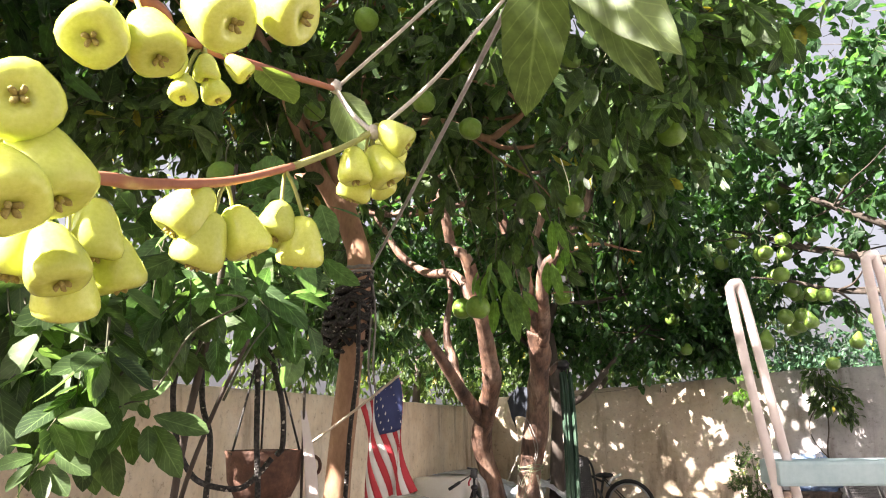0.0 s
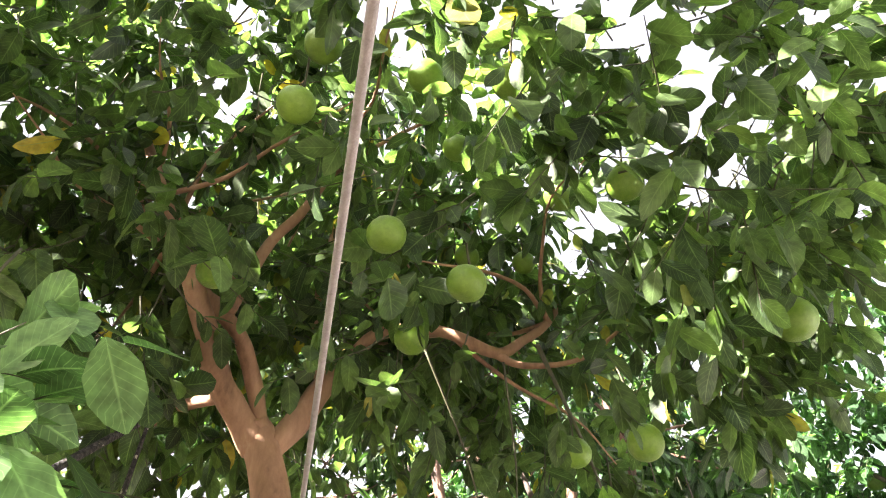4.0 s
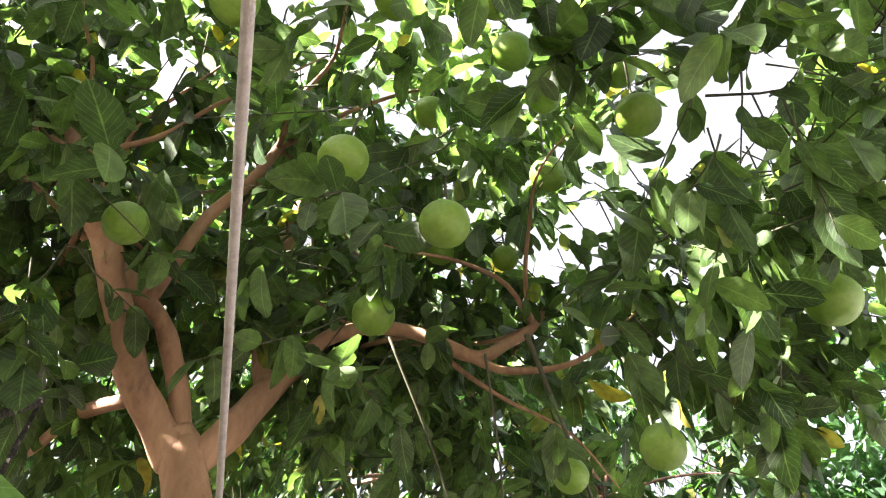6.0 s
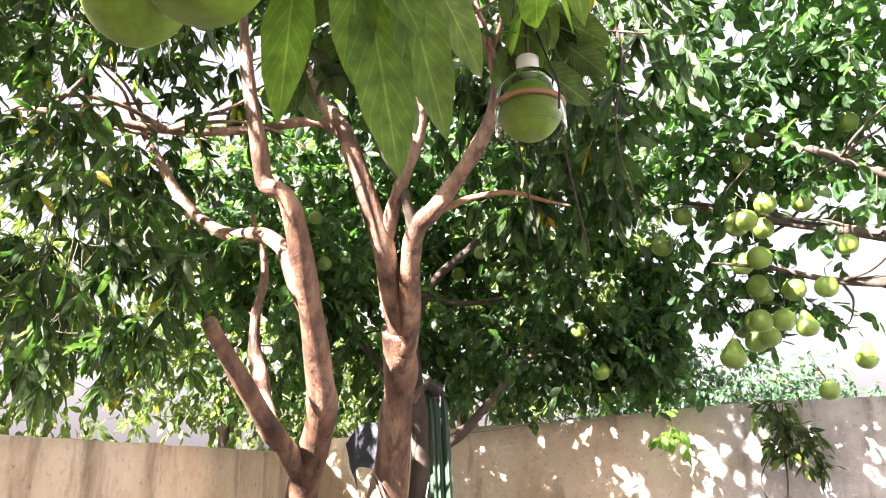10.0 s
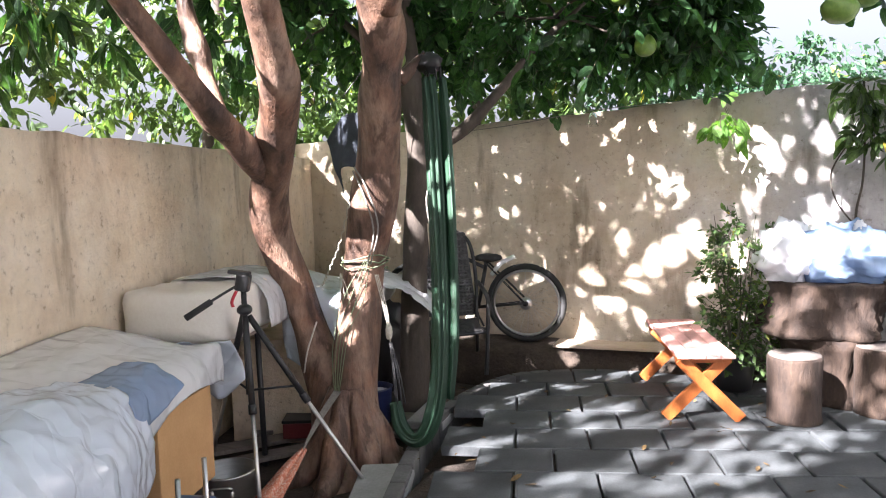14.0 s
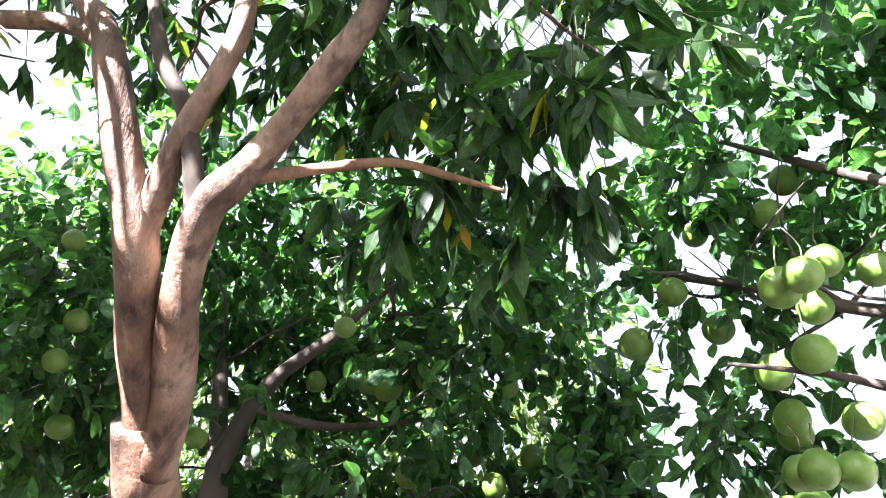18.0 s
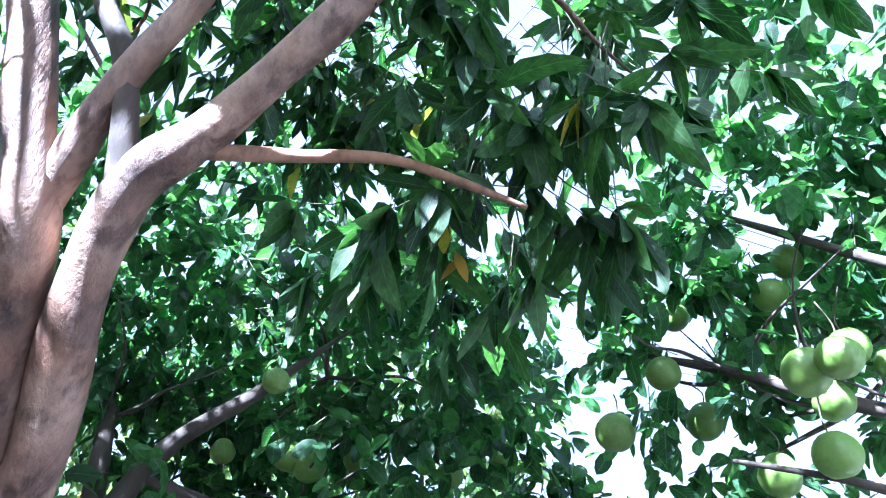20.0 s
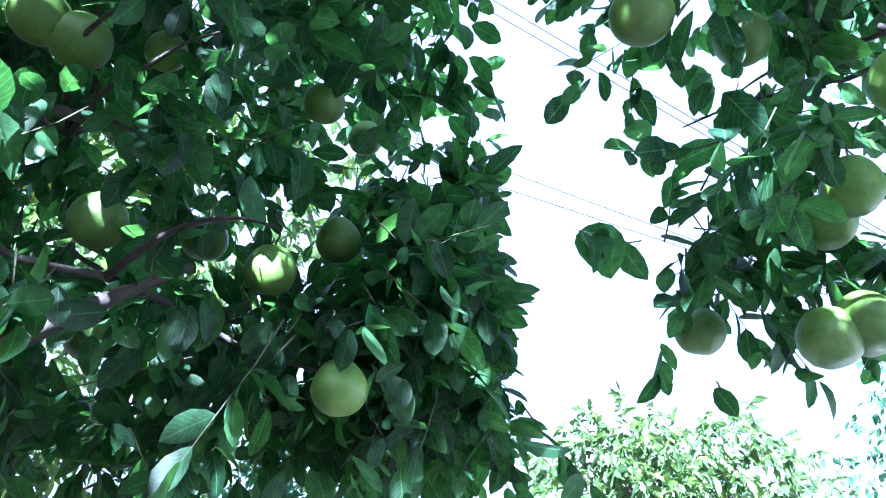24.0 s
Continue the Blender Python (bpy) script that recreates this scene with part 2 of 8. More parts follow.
def wall_material(name="rough_plaster", low=(0.54, 0.45, 0.34), mid=(0.66, 0.58, 0.47), high=(0.75, 0.69, 0.60), grey=False):
    m, nt, p = mat_base(name)
    v = coords(nt)
    vs = coords(nt, (2.2, 2.2, 0.5))
    streak = node(nt, "ShaderNodeTexNoise", Scale=1.5, Detail=5.0, Roughness=0.6)
    nt.links.new(vs, streak.inputs["Vector"])
    broad = node(nt, "ShaderNodeTexNoise", Scale=2.6, Detail=8.0, Roughness=0.68)
    nt.links.new(v, broad.inputs["Vector"])
    grain = node(nt, "ShaderNodeTexNoise", Scale=22.0, Detail=7.0, Roughness=0.7)
    nt.links.new(v, grain.inputs["Vector"])
    base = ramp(nt, broad.outputs["Fac"], [(0.3, low), (0.5, mid), (0.72, high)])
    dirt = ramp(nt, streak.outputs["Fac"], [(0.30, (0.42, 0.38, 0.34)), (0.44, (0.90, 0.88, 0.86)), (0.75, (1.06, 1.05, 1.02))])
    fleck = ramp(nt, grain.outputs["Fac"], [(0.30, (0.55, 0.50, 0.44)), (0.42, (0.97, 0.96, 0.95)), (0.8, (1.08, 1.06, 1.02))])
    c = base.outputs[0]
    if grey:
        # The plaster gives way to bare grey render along the run, with a blotched border.
        xyz = nt.nodes.new("ShaderNodeSeparateXYZ")
        nt.links.new(v, xyz.inputs[0])
        shift = node(nt, "ShaderNodeMath", )
        shift.operation = "MULTIPLY_ADD"
        shift.inputs[1].default_value = 1.6
        nt.links.new(broad.outputs["Fac"], shift.inputs[0])
        nt.links.new(xyz.outputs[0], shift.inputs[2])
        part_grey = node(nt, "ShaderNodeMapRange", From_Min=-1.75, From_Max=-0.55, To_Min=0.0, To_Max=1.0)
        nt.links.new(shift.outputs[0], part_grey.inputs["Value"])
        render_grey = ramp(nt, broad.outputs["Fac"], [(0.3, (0.30, 0.30, 0.31)), (0.5, (0.42, 0.42, 0.44)), (0.72, (0.52, 0.52, 0.54))])
        c = mix_col(nt, part_grey.outputs[0], c, render_grey.outputs[0])
    c = mix_col(nt, 1.0, c, dirt.outputs[0], "MULTIPLY")
    c = mix_col(nt, 1.0, c, fleck.outputs[0], "MULTIPLY")
    nt.links.new(c, p.inputs["Base Color"])
    p.inputs["Roughness"].default_value = 0.92
    h = node(nt, "ShaderNodeMath")
    h.operation = "ADD"
    nt.links.new(grain.outputs["Fac"], h.inputs[0])
    nt.links.new(streak.outputs["Fac"], h.inputs[1])
    add_bump(nt, p, h.outputs[0], 0.7, 0.025)
    return m


M_WALL = wall_material(grey=True)
# Cream plaster, its colour brightened to stand in for missing light on wall_left.
M_WALL_CREAM_BRIGHT = wall_material("cream_plaster_brightened", (0.64, 0.52, 0.38), (0.77, 0.67, 0.53), (0.86, 0.79, 0.68))
M_BOUNCE = surface("bounce_wall_render", [(0.3, (0.34, 0.33, 0.31)), (0.7, (0.46, 0.45, 0.42))], 2.0, 0.9, 0.3, 0.01, (1, 1, 0.5), 30)
M_SLAB = surface("slate_grey_paver", [(0.3, (0.024, 0.028, 0.030)), (0.5, (0.050, 0.056, 0.060)), (0.75, (0.095, 0.102, 0.106))], 3.2, 0.82, 0.5, 0.008, fine=70, vary=0.25)
M_SOIL = surface("damp_soil", [(0.3, (0.022, 0.016, 0.012)), (0.55, (0.055, 0.040, 0.030)), (0.8, (0.12, 0.09, 0.065))], 5, 0.95, 0.9, 0.03, fine=40)
M_CONCRETE = surface("worn_concrete", [(0.25, (0.17, 0.17, 0.165)), (0.55, (0.29, 0.29, 0.285)), (0.8, (0.42, 0.42, 0.41))], 4, 0.88, 0.5, 0.008, fine=60)


# ---- mesh helpers ----
def thing(name, label, category, at=(0, 0, 0), group="", kind=""):
    e = new(name)
    e.empty_display_size = 0.05
    e.location = at
    return tagged(e, label, category, group, kind)


def mesh_of(name, verts, faces, material, smooth=True):
    me = bpy.data.meshes.new(name)
    me.from_pydata([tuple(v) for v in verts], [], faces)
    if smooth:
        me.polygons.foreach_set("use_smooth", [True] * len(me.polygons))
    me.materials.append(material)
    me.update()
    return me


def hang(name, me, parent=None, label="", at=None):
    """Links a mesh as one object; its vertices are in world places unless at is given, relative to its parent."""
    ob = new(name, me)
    if at is not None:
        ob.matrix_basis = at if isinstance(at, Matrix) else Matrix.Translation(at)
    if parent is not None:
        ob.parent = parent
        up = parent
        off = Vector((0, 0, 0))
        while up is not None:
            off += up.matrix_basis.translation
            up = up.parent
        if at is None:
            ob.matrix_basis = Matrix.Translation(-off)
    if label:
        tagged(ob, label)
    return ob


def part(name, bm, material, parent=None, label="", smooth=True, at=None, bevel=0.0):
    if bevel:
        bmesh.ops.bevel(bm, geom=[e for e in bm.edges if e.calc_face_angle(0) > 0.6], offset=bevel, segments=2, affect="EDGES", profile=0.6)
    bmesh.ops.recalc_face_normals(bm, faces=bm.faces)
    me = bpy.data.meshes.new(name)
    bm.to_mesh(me)
    bm.free()
    if smooth:
        me.polygons.foreach_set("use_smooth", [True] * len(me.polygons))
    me.materials.append(material)
    return hang(name, me, parent, label, at)


def box_bm(sx, sy, sz, m=None, bm=None):
    bm = bm or bmesh.new()
    made = bmesh.ops.create_cube(bm, size=1.0, matrix=(m or Matrix()) @ Matrix.Diagonal((sx, sy, sz, 1)))
    return bm


def spline(pts, per=6):
    """Points along a smooth line through pts; pts may have more than three columns."""
    p = np.array(pts, float)
    if len(p) < 3:
        t = np.linspace(0, 1, per + 1)[:, None]
        return p[0] * (1 - t) + p[-1] * t
    ext = np.vstack([2 * p[0] - p[1], p, 2 * p[-1] - p[-2]])
    out = []
    for i in range(1, len(ext) - 2):
        a, b, c, d = ext[i - 1:i + 3]
        for t in np.linspace(0, 1, per, endpoint=False):
            out.append(0.5 * (2 * b + (c - a) * t + (2 * a - 5 * b + 4 * c - d) * t ** 2 + (3 * b - a - 3 * c + d) * t ** 3))
    out.append(p[-1])
    return np.array(out)


def tube_data(pts, radius=None, seg=8, per=6, wob=0.0, seed=0, close=True):
    """Vertices and faces of a tube along a smooth line; a fourth column of pts is its radius."""
    p = np.array(pts, float)
    if p.shape[1] == 3:
        p = np.hstack([p, np.full((len(p), 1), radius)])
    s = spline(p, per)
    c, r = s[:, :3], np.maximum(s[:, 3], 0.0004)
    tang = np.gradient(c, axis=0)
    tang /= np.linalg.norm(tang, axis=1)[:, None] + 1e-9
    side = np.cross(tang[0], (0.31, 0.77, 0.55))
    side /= np.linalg.norm(side)
    verts, rng = [], random.Random(seed)
    ph = [rng.uniform(0, 6.28) for _ in range(4)]
    for i in range(len(c)):
        side = side - tang[i] * (side @ tang[i])
        side /= np.linalg.norm(side)
        up = np.cross(tang[i], side)
        for k in range(seg):
            a = 2 * math.pi * k / seg
            w = 1 + wob * (0.5 * math.sin(2 * a + ph[0] + i * 0.35) + 0.35 * math.sin(3 * a + ph[1] - i * 0.5) + 0.4 * math.sin(i * 0.8 + ph[2]) + 0.25 * math.sin(5 * a + ph[3] + i * 0.2))
            verts.append(c[i] + r[i] * w * (math.cos(a) * side + math.sin(a) * up))
    faces = []
    for i in range(len(c) - 1):
        for k in range(seg):
            faces.append((i * seg + k, i * seg + (k + 1) % seg, (i + 1) * seg + (k + 1) % seg, (i + 1) * seg + k))
    if close:
        faces += [tuple(range(seg))[::-1], tuple((len(c) - 1) * seg + k for k in range(seg))]
    return verts, faces


def join_data(parts):
    verts, faces = [], []
    for v, f in parts:
        o = len(verts)
        verts += list(v)
        faces += [tuple(i + o for i in q) for q in f]
    return verts, faces


def tube(name, pts, radius, material, parent=None, label="", seg=8, per=6, wob=0.0, seed=0):
    v, f = tube_data(pts, radius, seg, per, wob, seed)
    return hang(name, mesh_of(name, v, f, material), parent, label)


# Leaf outlines: half-width along the length; fold, droop of the tip.
LEAF_FINE = ([0.0, 0.16, 0.42, 0.70, 0.9, 1.0], [0.03, 0.30, 0.5, 0.40, 0.17, 0.0])
LEAF_ROUND = ([0.0, 0.12, 0.36, 0.64, 0.87, 1.0], [0.03, 0.27, 0.49, 0.49, 0.29, 0.03])
LEAF_PLAIN = ([0.0, 0.34, 0.72, 1.0], [0.04, 0.46, 0.36, 0.0])


def leaf_mesh(name, pos, way, face, length, width, material, fine=True, fold=0.22, droop=0.18, seed=0):
    """Many leaves in one mesh: pos, way (along the leaf) and face (its upper side) are arrays of rows."""
    rng = np.random.default_rng(seed)
    n = len(pos)
    way = way / (np.linalg.norm(way, axis=1)[:, None] + 1e-9)
    side = np.cross(way, face)
    side /= np.linalg.norm(side, axis=1)[:, None] + 1e-9
    up = np.cross(side, way)
    us, ws = LEAF_ROUND if fine == 2 else LEAF_FINE if fine else LEAF_PLAIN
    k = len(us)
    fo = fold * rng.uniform(0.3, 1.6, n)
    dr = droop * rng.normal(1.0, 0.8, n)
    tw = rng.normal(0, 0.25, n)
    rows = []
    for u, w in zip(us, ws):
        mid = pos + way * (length * u)[:, None] - up * (length * dr * u * u)[:, None]
        sd = side + up * (tw * u)[:, None]
        hw = (width * w)[:, None]
        lift = up * (width * w * fo)[:, None]
        rows += [mid - sd * hw + lift, mid, mid + sd * hw + lift]
    verts = np.stack(rows, 1)
    nv = 3 * k
    quads = []
    for i in range(k - 1):
        a = 3 * i
        quads += [(a, a + 1, a + 4, a + 3), (a + 1, a + 2, a + 5, a + 4)]
    quads = np.array(quads)
    allq = (quads[None] + (np.arange(n) * nv)[:, None, None]).reshape(-1, 4)
    me = bpy.data.meshes.new(name)
    me.vertices.add(n * nv)
    me.vertices.foreach_set("co", verts.reshape(-1).astype(np.float32))
    me.loops.add(allq.size)
    me.loops.foreach_set("vertex_index", allq.reshape(-1).astype(np.int32))
    me.polygons.add(len(allq))
    me.polygons.foreach_set("loop_start", (np.arange(len(allq)) * 4).astype(np.int32))
    me.polygons.foreach_set("use_smooth", np.ones(len(allq), bool))
    across = np.tile(np.array([0.0, 0.5, 1.0]), k)
    along = np.repeat(np.array(us), 3)
    one = np.stack([across[quads], along[quads]], -1).reshape(-1, 2)
    me.update(calc_edges=True)
    layer = me.uv_layers.new(name="leaf")
    layer.data.foreach_set("uv", np.tile(one, (n, 1)).reshape(-1).astype(np.float32))
    me.materials.append(material)
    return me


# The way through the garden that is kept clear of leaves: places and how wide.
CLEARWAY = np.array([(0.2, 0.3, 1.52, 0.75), (-0.1, 1.05, 1.6, 0.75), (-0.5, 1.65, 1.66, 0.62), (-0.85, 2.1, 1.74, 0.8), (-1.1, 2.6, 1.68, 0.5), (-1.35, 3.2, 1.63, 0.5),
                     (-1.58, 4.1, 1.64, 0.7), (-1.8, 4.6, 1.5, 0.9), (-1.85, 5.2, 1.66, 0.8), (-1.92, 5.65, 1.78, 0.75), (-2.35, 6.34, 1.9, 0.7), (-2.55, 7.14, 1.91, 0.6), (-2.65, 7.5, 1.9, 0.6), (-2.8, 7.85, 1.87, 0.6)])


def clear_of_way(p):
    ok = np.ones(len(p), bool)
    for a, b in zip(CLEARWAY[:-1], CLEARWAY[1:]):
        d = b[:3] - a[:3]
        t = np.clip(((p - a[:3]) @ d) / (d @ d), 0, 1)
        dist = np.linalg.norm(p - a[:3] - t[:, None] * d, axis=1)
        ok &= dist > a[3] + (b[3] - a[3]) * t
    return ok


# Gaps in the canopy through which the sun falls: zones lit below (low corner, high corner, number, width).
SUN_ZONES = [((-4.2, 10.5, 0.75), (-2.1, 10.5, 2.0), 26, 0.017), ((-3.3, 10.5, 0.5), (-1.0, 10.5, 1.9), 14, 0.018), ((-2.4, 10.5, 1.0), (-1.85, 10.5, 1.42), 8, 0.022), ((-3.1, 10.5, 0.5), (-2.95, 10.5, 0.62), 1, 0.03), ((-2.74, 10.5, 0.52), (-2.6, 10.5, 0.64), 1, 0.03), ((-3.1, 10.5, 0.34), (-2.2, 10.5, 0.42), 4, 0.016),
             ((-2.8, 10.5, 0.95), (-2.6, 10.5, 1.1), 1, 0.026), ((-2.35, 10.5, 0.55), (-2.15, 10.5, 0.75), 3, 0.026), ((-1.95, 10.5, 1.4), (-1.2, 10.5, 1.95), 8, 0.02), ((-1.75, 9.8, 0.95), (-1.4, 9.8, 1.1), 2, 0.03),
             ((-2.2, 8.3, 0.0), (-1.9, 8.55, 0.0), 4, 0.035), ((-1.95, 8.5, 0.0), (-1.6, 8.85, 0.0), 4, 0.035), ((-1.6, 8.85, 0.0), (-1.2, 9.15, 0.0), 5, 0.03), ((-2.8, 7.85, 0.0), (-2.5, 8.05, 0.0), 3, 0.035), ((-3.3, 8.4, 0.0), (-0.6, 10.0, 0.0), 16, 0.022), ((-1.75, 9.6, 0.1), (-1.2, 9.6, 0.7), 7, 0.03),
             ((-1.95, 1.95, 1.85), (-1.55, 2.2, 2.2), 6, 0.08), ((-2.1, 10.1, 1.9), (-2.0, 10.1, 2.1), 2, 0.12), ((-2.8, 7.65, 3.3), (-2.6, 7.65, 3.5), 2, 0.10), ((-3.4, 9.5, 2.4), (-2.2, 9.8, 3.2), 4, 0.035), ((-3.2, 9.8, 2.2), (-2.1, 10.1, 2.7), 3, 0.035), ((-4.95, 8.3, 2.6), (-4.4, 8.6, 3.6), 5, 0.035),
             ((-1.5, 8.9, 2.4), (-0.9, 9.3, 3.4), 4, 0.05), ((-1.8, 3.0, 2.6), (-0.8, 3.8, 3.3), 8, 0.04), ((-2.6, 2.6, 2.6), (-1.6, 3.2, 3.3), 6, 0.04), ((-5.5, 6.8, 3.2), (-4.6, 7.2, 3.9), 5, 0.035)]
# The same along stems that stand in the light: two ends, number, width.
SUN_LINES = [((-4.0, 8.2, 0.93), (-3.84, 8.12, 1.59), 2, 0.045), ((-3.84, 8.12, 1.59), (-3.64, 7.87, 2.29), 4, 0.058), ((-3.64, 7.88, 2.25), (-3.53, 7.52, 2.78), 4, 0.067), ((-4.46, 8.09, 0.97), (-4.3, 7.77, 1.67), 3, 0.045), ((-4.3, 7.77, 1.67), (-4.02, 7.42, 2.25), 4, 0.06), ((-4.02, 7.42, 2.25), (-3.83, 6.82, 3.03), 4, 0.062),
             ((-4.32, 7.5, 1.78), (-4.28, 6.9, 2.2), 4, 0.058), ((-4.52, 7.5, 2.12), (-4.65, 7.52, 2.75), 4, 0.067), ((-3.36, 7.45, 2.88), (-3.0, 7.2, 3.3), 4, 0.062), ((-3.46, 7.33, 3.05), (-3.6, 7.1, 3.6), 4, 0.062), ((-4.15, 7.1, 3.08), (-4.95, 7.05, 3.46), 4, 0.067), ((-3.5, 8.25, 1.3), (-3.5, 8.27, 2.0), 3, 0.058), ((-3.88, 7.05, 3.9), (-4.7, 6.55, 3.8), 4, 0.062), ((-4.05, 9.12, 1.2), (-4.08, 9.12, 2.0), 4, 0.058)]


def sun_gaps():
    rng = np.random.default_rng(17)
    out = []
    for a, b, n, w in SUN_ZONES:
        for _ in range(n):
            # keep the spots apart, so that they do not run together
            tries = [np.array(a) + (np.array(b) - np.array(a)) * rng.random(3) for _ in range(6)]
            q = max(tries, key=lambda v: min([np.linalg.norm(v - o[0]) for o in out] + [9.0]))
            out.append((q, w * rng.uniform(0.6, 1.25)))
    return out + [(np.array(a) + (np.array(b) - np.array(a)) * (k + rng.uniform(0.2, 0.8)) / n + np.array((0.91, -0.41, 0.0)) * rng.uniform(-0.02, 0.075), w * rng.uniform(0.6, 1.2)) for a, b, n, w in SUN_LINES for k in range(n)]


SUN_GAPS = sun_gaps()


def out_of_gaps(p, pad):
    ok = np.ones(len(p), bool)
    up = -np.array(SUN_WAY)
    for q, w in SUN_GAPS:
        d = p - q
        s = d @ up
        ok &= (s < 0.02) | (np.linalg.norm(d - s[:, None] * up, axis=1) > w + pad)
    return ok


def crown(tree, blobs, leaf_len, aspect, material, seed, per_twig=9, fine=True, hang_down=0.5, twig_len=0.28, name="crown", whorl=False, holes=(), twigs=True, floor=None, label="", gap=0.0, inside=None, fill=1.0):
    """Leaves on twigs, in rounded masses; blobs are (centre, radii, number of twigs)."""
    rng = np.random.default_rng(seed)
    P, W, F, Ln, T = [], [], [], [], []
    for (c, r, n) in blobs:
        n = max(3, int(n * fill))
        d = rng.normal(size=(n, 3))
        d /= np.linalg.norm(d, axis=1)[:, None]
        q = np.array(c) + d * np.array(r) * (rng.uniform(0.08, 1.0, n) ** 0.45)[:, None] * rng.uniform(0.85, 1.12, n)[:, None]
        out = d * np.array((1, 1, 0.35)) + rng.normal(0, 0.45, (n, 3))
        out[:, 2] -= hang_down * 0.8
        out /= np.linalg.norm(out, axis=1)[:, None]
        tl = twig_len * rng.uniform(0.6, 1.35, n)
        if gap:
            keep = np.array([noise.noise(Vector(v) * 1.7 + Vector((seed, 0, 0))) > gap - 0.5 for v in q])
            q, out, tl = q[keep], out[keep], tl[keep]
        for j in range(per_twig):
            s = (0.75 + 0.25 * rng.random(len(q))) if whorl else np.clip((j + 0.6 * rng.random(len(q))) / per_twig, 0, 1)
            pos = q + out * (tl * s)[:, None]
            ang = rng.normal(size=(len(q), 3))
            way = out * (0.55 if not whorl else 0.35) + ang * 0.55
            way[:, 2] -= hang_down * rng.uniform(0.4, 1.5, len(q))
            face = rng.normal(0, 0.55, (len(q), 3))
            face[:, 2] += 1.0
            P.append(pos), W.append(way), F.append(face), Ln.append(leaf_len * np.clip(rng.normal(1.0, 0.22, len(q)), 0.45, 1.6))
        T += [(q[i], q[i] + out[i] * tl[i]) for i in range(len(q))]
    P, W, F, Ln = np.vstack(P), np.vstack(W), np.vstack(F), np.concatenate(Ln)
    tip = P + W / (np.linalg.norm(W, axis=1)[:, None] + 1e-9) * Ln[:, None]
    half = Ln * aspect * 0.46
    ok = clear_of_way(P) & out_of_gaps(P, half * 0.4) & out_of_gaps(P * 0.5 + tip * 0.5, half) & out_of_gaps(P * 0.25 + tip * 0.75, half * 0.8) & out_of_gaps(tip, half * 0.3)
    if inside is not None:
        ok &= inside(P)
    for hc, hr in holes:
        ok &= (((P - np.array(hc)) / np.array(hr)) ** 2).sum(1) > 1
    if floor is not None:
        ok &= P[:, 2] > floor
    P, W, F, Ln = P[ok], W[ok], F[ok], Ln[ok]
    me = leaf_mesh(name, P, W, F, Ln, Ln * aspect, material, fine, seed=seed)
    tagged(hang(name, me, tree, label), kind="stuff")
    if twigs:
        V, Q = [], []
        ends = np.array(T)
        lit = np.ones(len(T), bool)
        for k in (0.0, 0.35, 0.7, 1.0):
            lit &= out_of_gaps(ends[:, 0] * (1 - k) + ends[:, 1] * k, 0.004)
        for a, b in ends[lit]:
            if not clear_of_way(np.array([a, b])).all() or inside is not None and not inside(np.array([a, b])).all():
                continue
            if any((((b - np.array(hc)) / np.array(hr)) ** 2).sum() < 1.3 or (((a - np.array(hc)) / np.array(hr)) ** 2).sum() < 1.3 for hc, hr in holes):
                continue
            u = b - a
            s1 = np.cross(u, (0.3, 0.5, 0.8))
            s1 *= 0.0024 / np.linalg.norm(s1)
            s2 = np.cross(u, s1)
            s2 *= 0.0024 / np.linalg.norm(s2)
            back = a - u * 0.3 + np.array((0, 0, 0.02))
            o = len(V)
            for c0, k in ((back, 1.5), (a, 1.1), (b, 0.5)):
                V += [c0 + s1 * k, c0 - 0.5 * s1 * k + 0.87 * s2 * k, c0 - 0.5 * s1 * k - 0.87 * s2 * k]
            for i in (0, 3):
                Q += [(o + i, o + i + 1, o + i + 4, o + i + 3), (o + i + 1, o + i + 2, o + i + 5, o + i + 4), (o + i + 2, o + i, o + i + 3, o + i + 5)]
        tagged(hang("twig_mass", mesh_of("twig_mass", V, Q, M_TWIG), tree), kind="stuff")


def fruit_mesh(name, material, pear=0.0, flat=0.95, seed=0, seg=20, rings=12):
    """A round citrus fruit of diameter 1, hung from its top at the origin's height 0.5, with a dimple and a small button."""
    rng = random.Random(seed)
    v, f = [(0, 0, 0.48 + pear * 0.25)], []
    for i in range(1, rings):
        a = math.pi * i / rings
        z, r = math.cos(a), math.sin(a)
        rr = r * (1 - pear * 0.45 * max(0, z) ** 0.8)
        zz = z * flat * (1 + pear * 0.5 * max(0, z))
        if i == 1:
            zz -= 0.03
        if i == rings - 1:
            zz += 0.05
        for k in range(seg):
            b = 2 * math.pi * k / seg
            w = 1 + 0.02 * math.sin(2 * b + seed) + 0.014 * math.sin(3 * b + 2 * a + seed * 2)
            v.append((0.5 * rr * w * math.cos(b), 0.5 * rr * w * math.sin(b), 0.5 * zz))
    v.append((0, 0, -0.5 * flat + 0.045))
    f += [(0, 1 + k, 1 + (k + 1) % seg) for k in range(seg)]
    for i in range(rings - 2):
        for k in range(seg):
            f.append((1 + i * seg + k, 1 + (i + 1) * seg + k, 1 + (i + 1) * seg + (k + 1) % seg, 1 + i * seg + (k + 1) % seg))
    last = 1 + (rings - 2) * seg
    f += [(last + (k + 1) % seg, last + k, len(v) - 1) for k in range(seg)]
    return mesh_of(name, v, f, material)

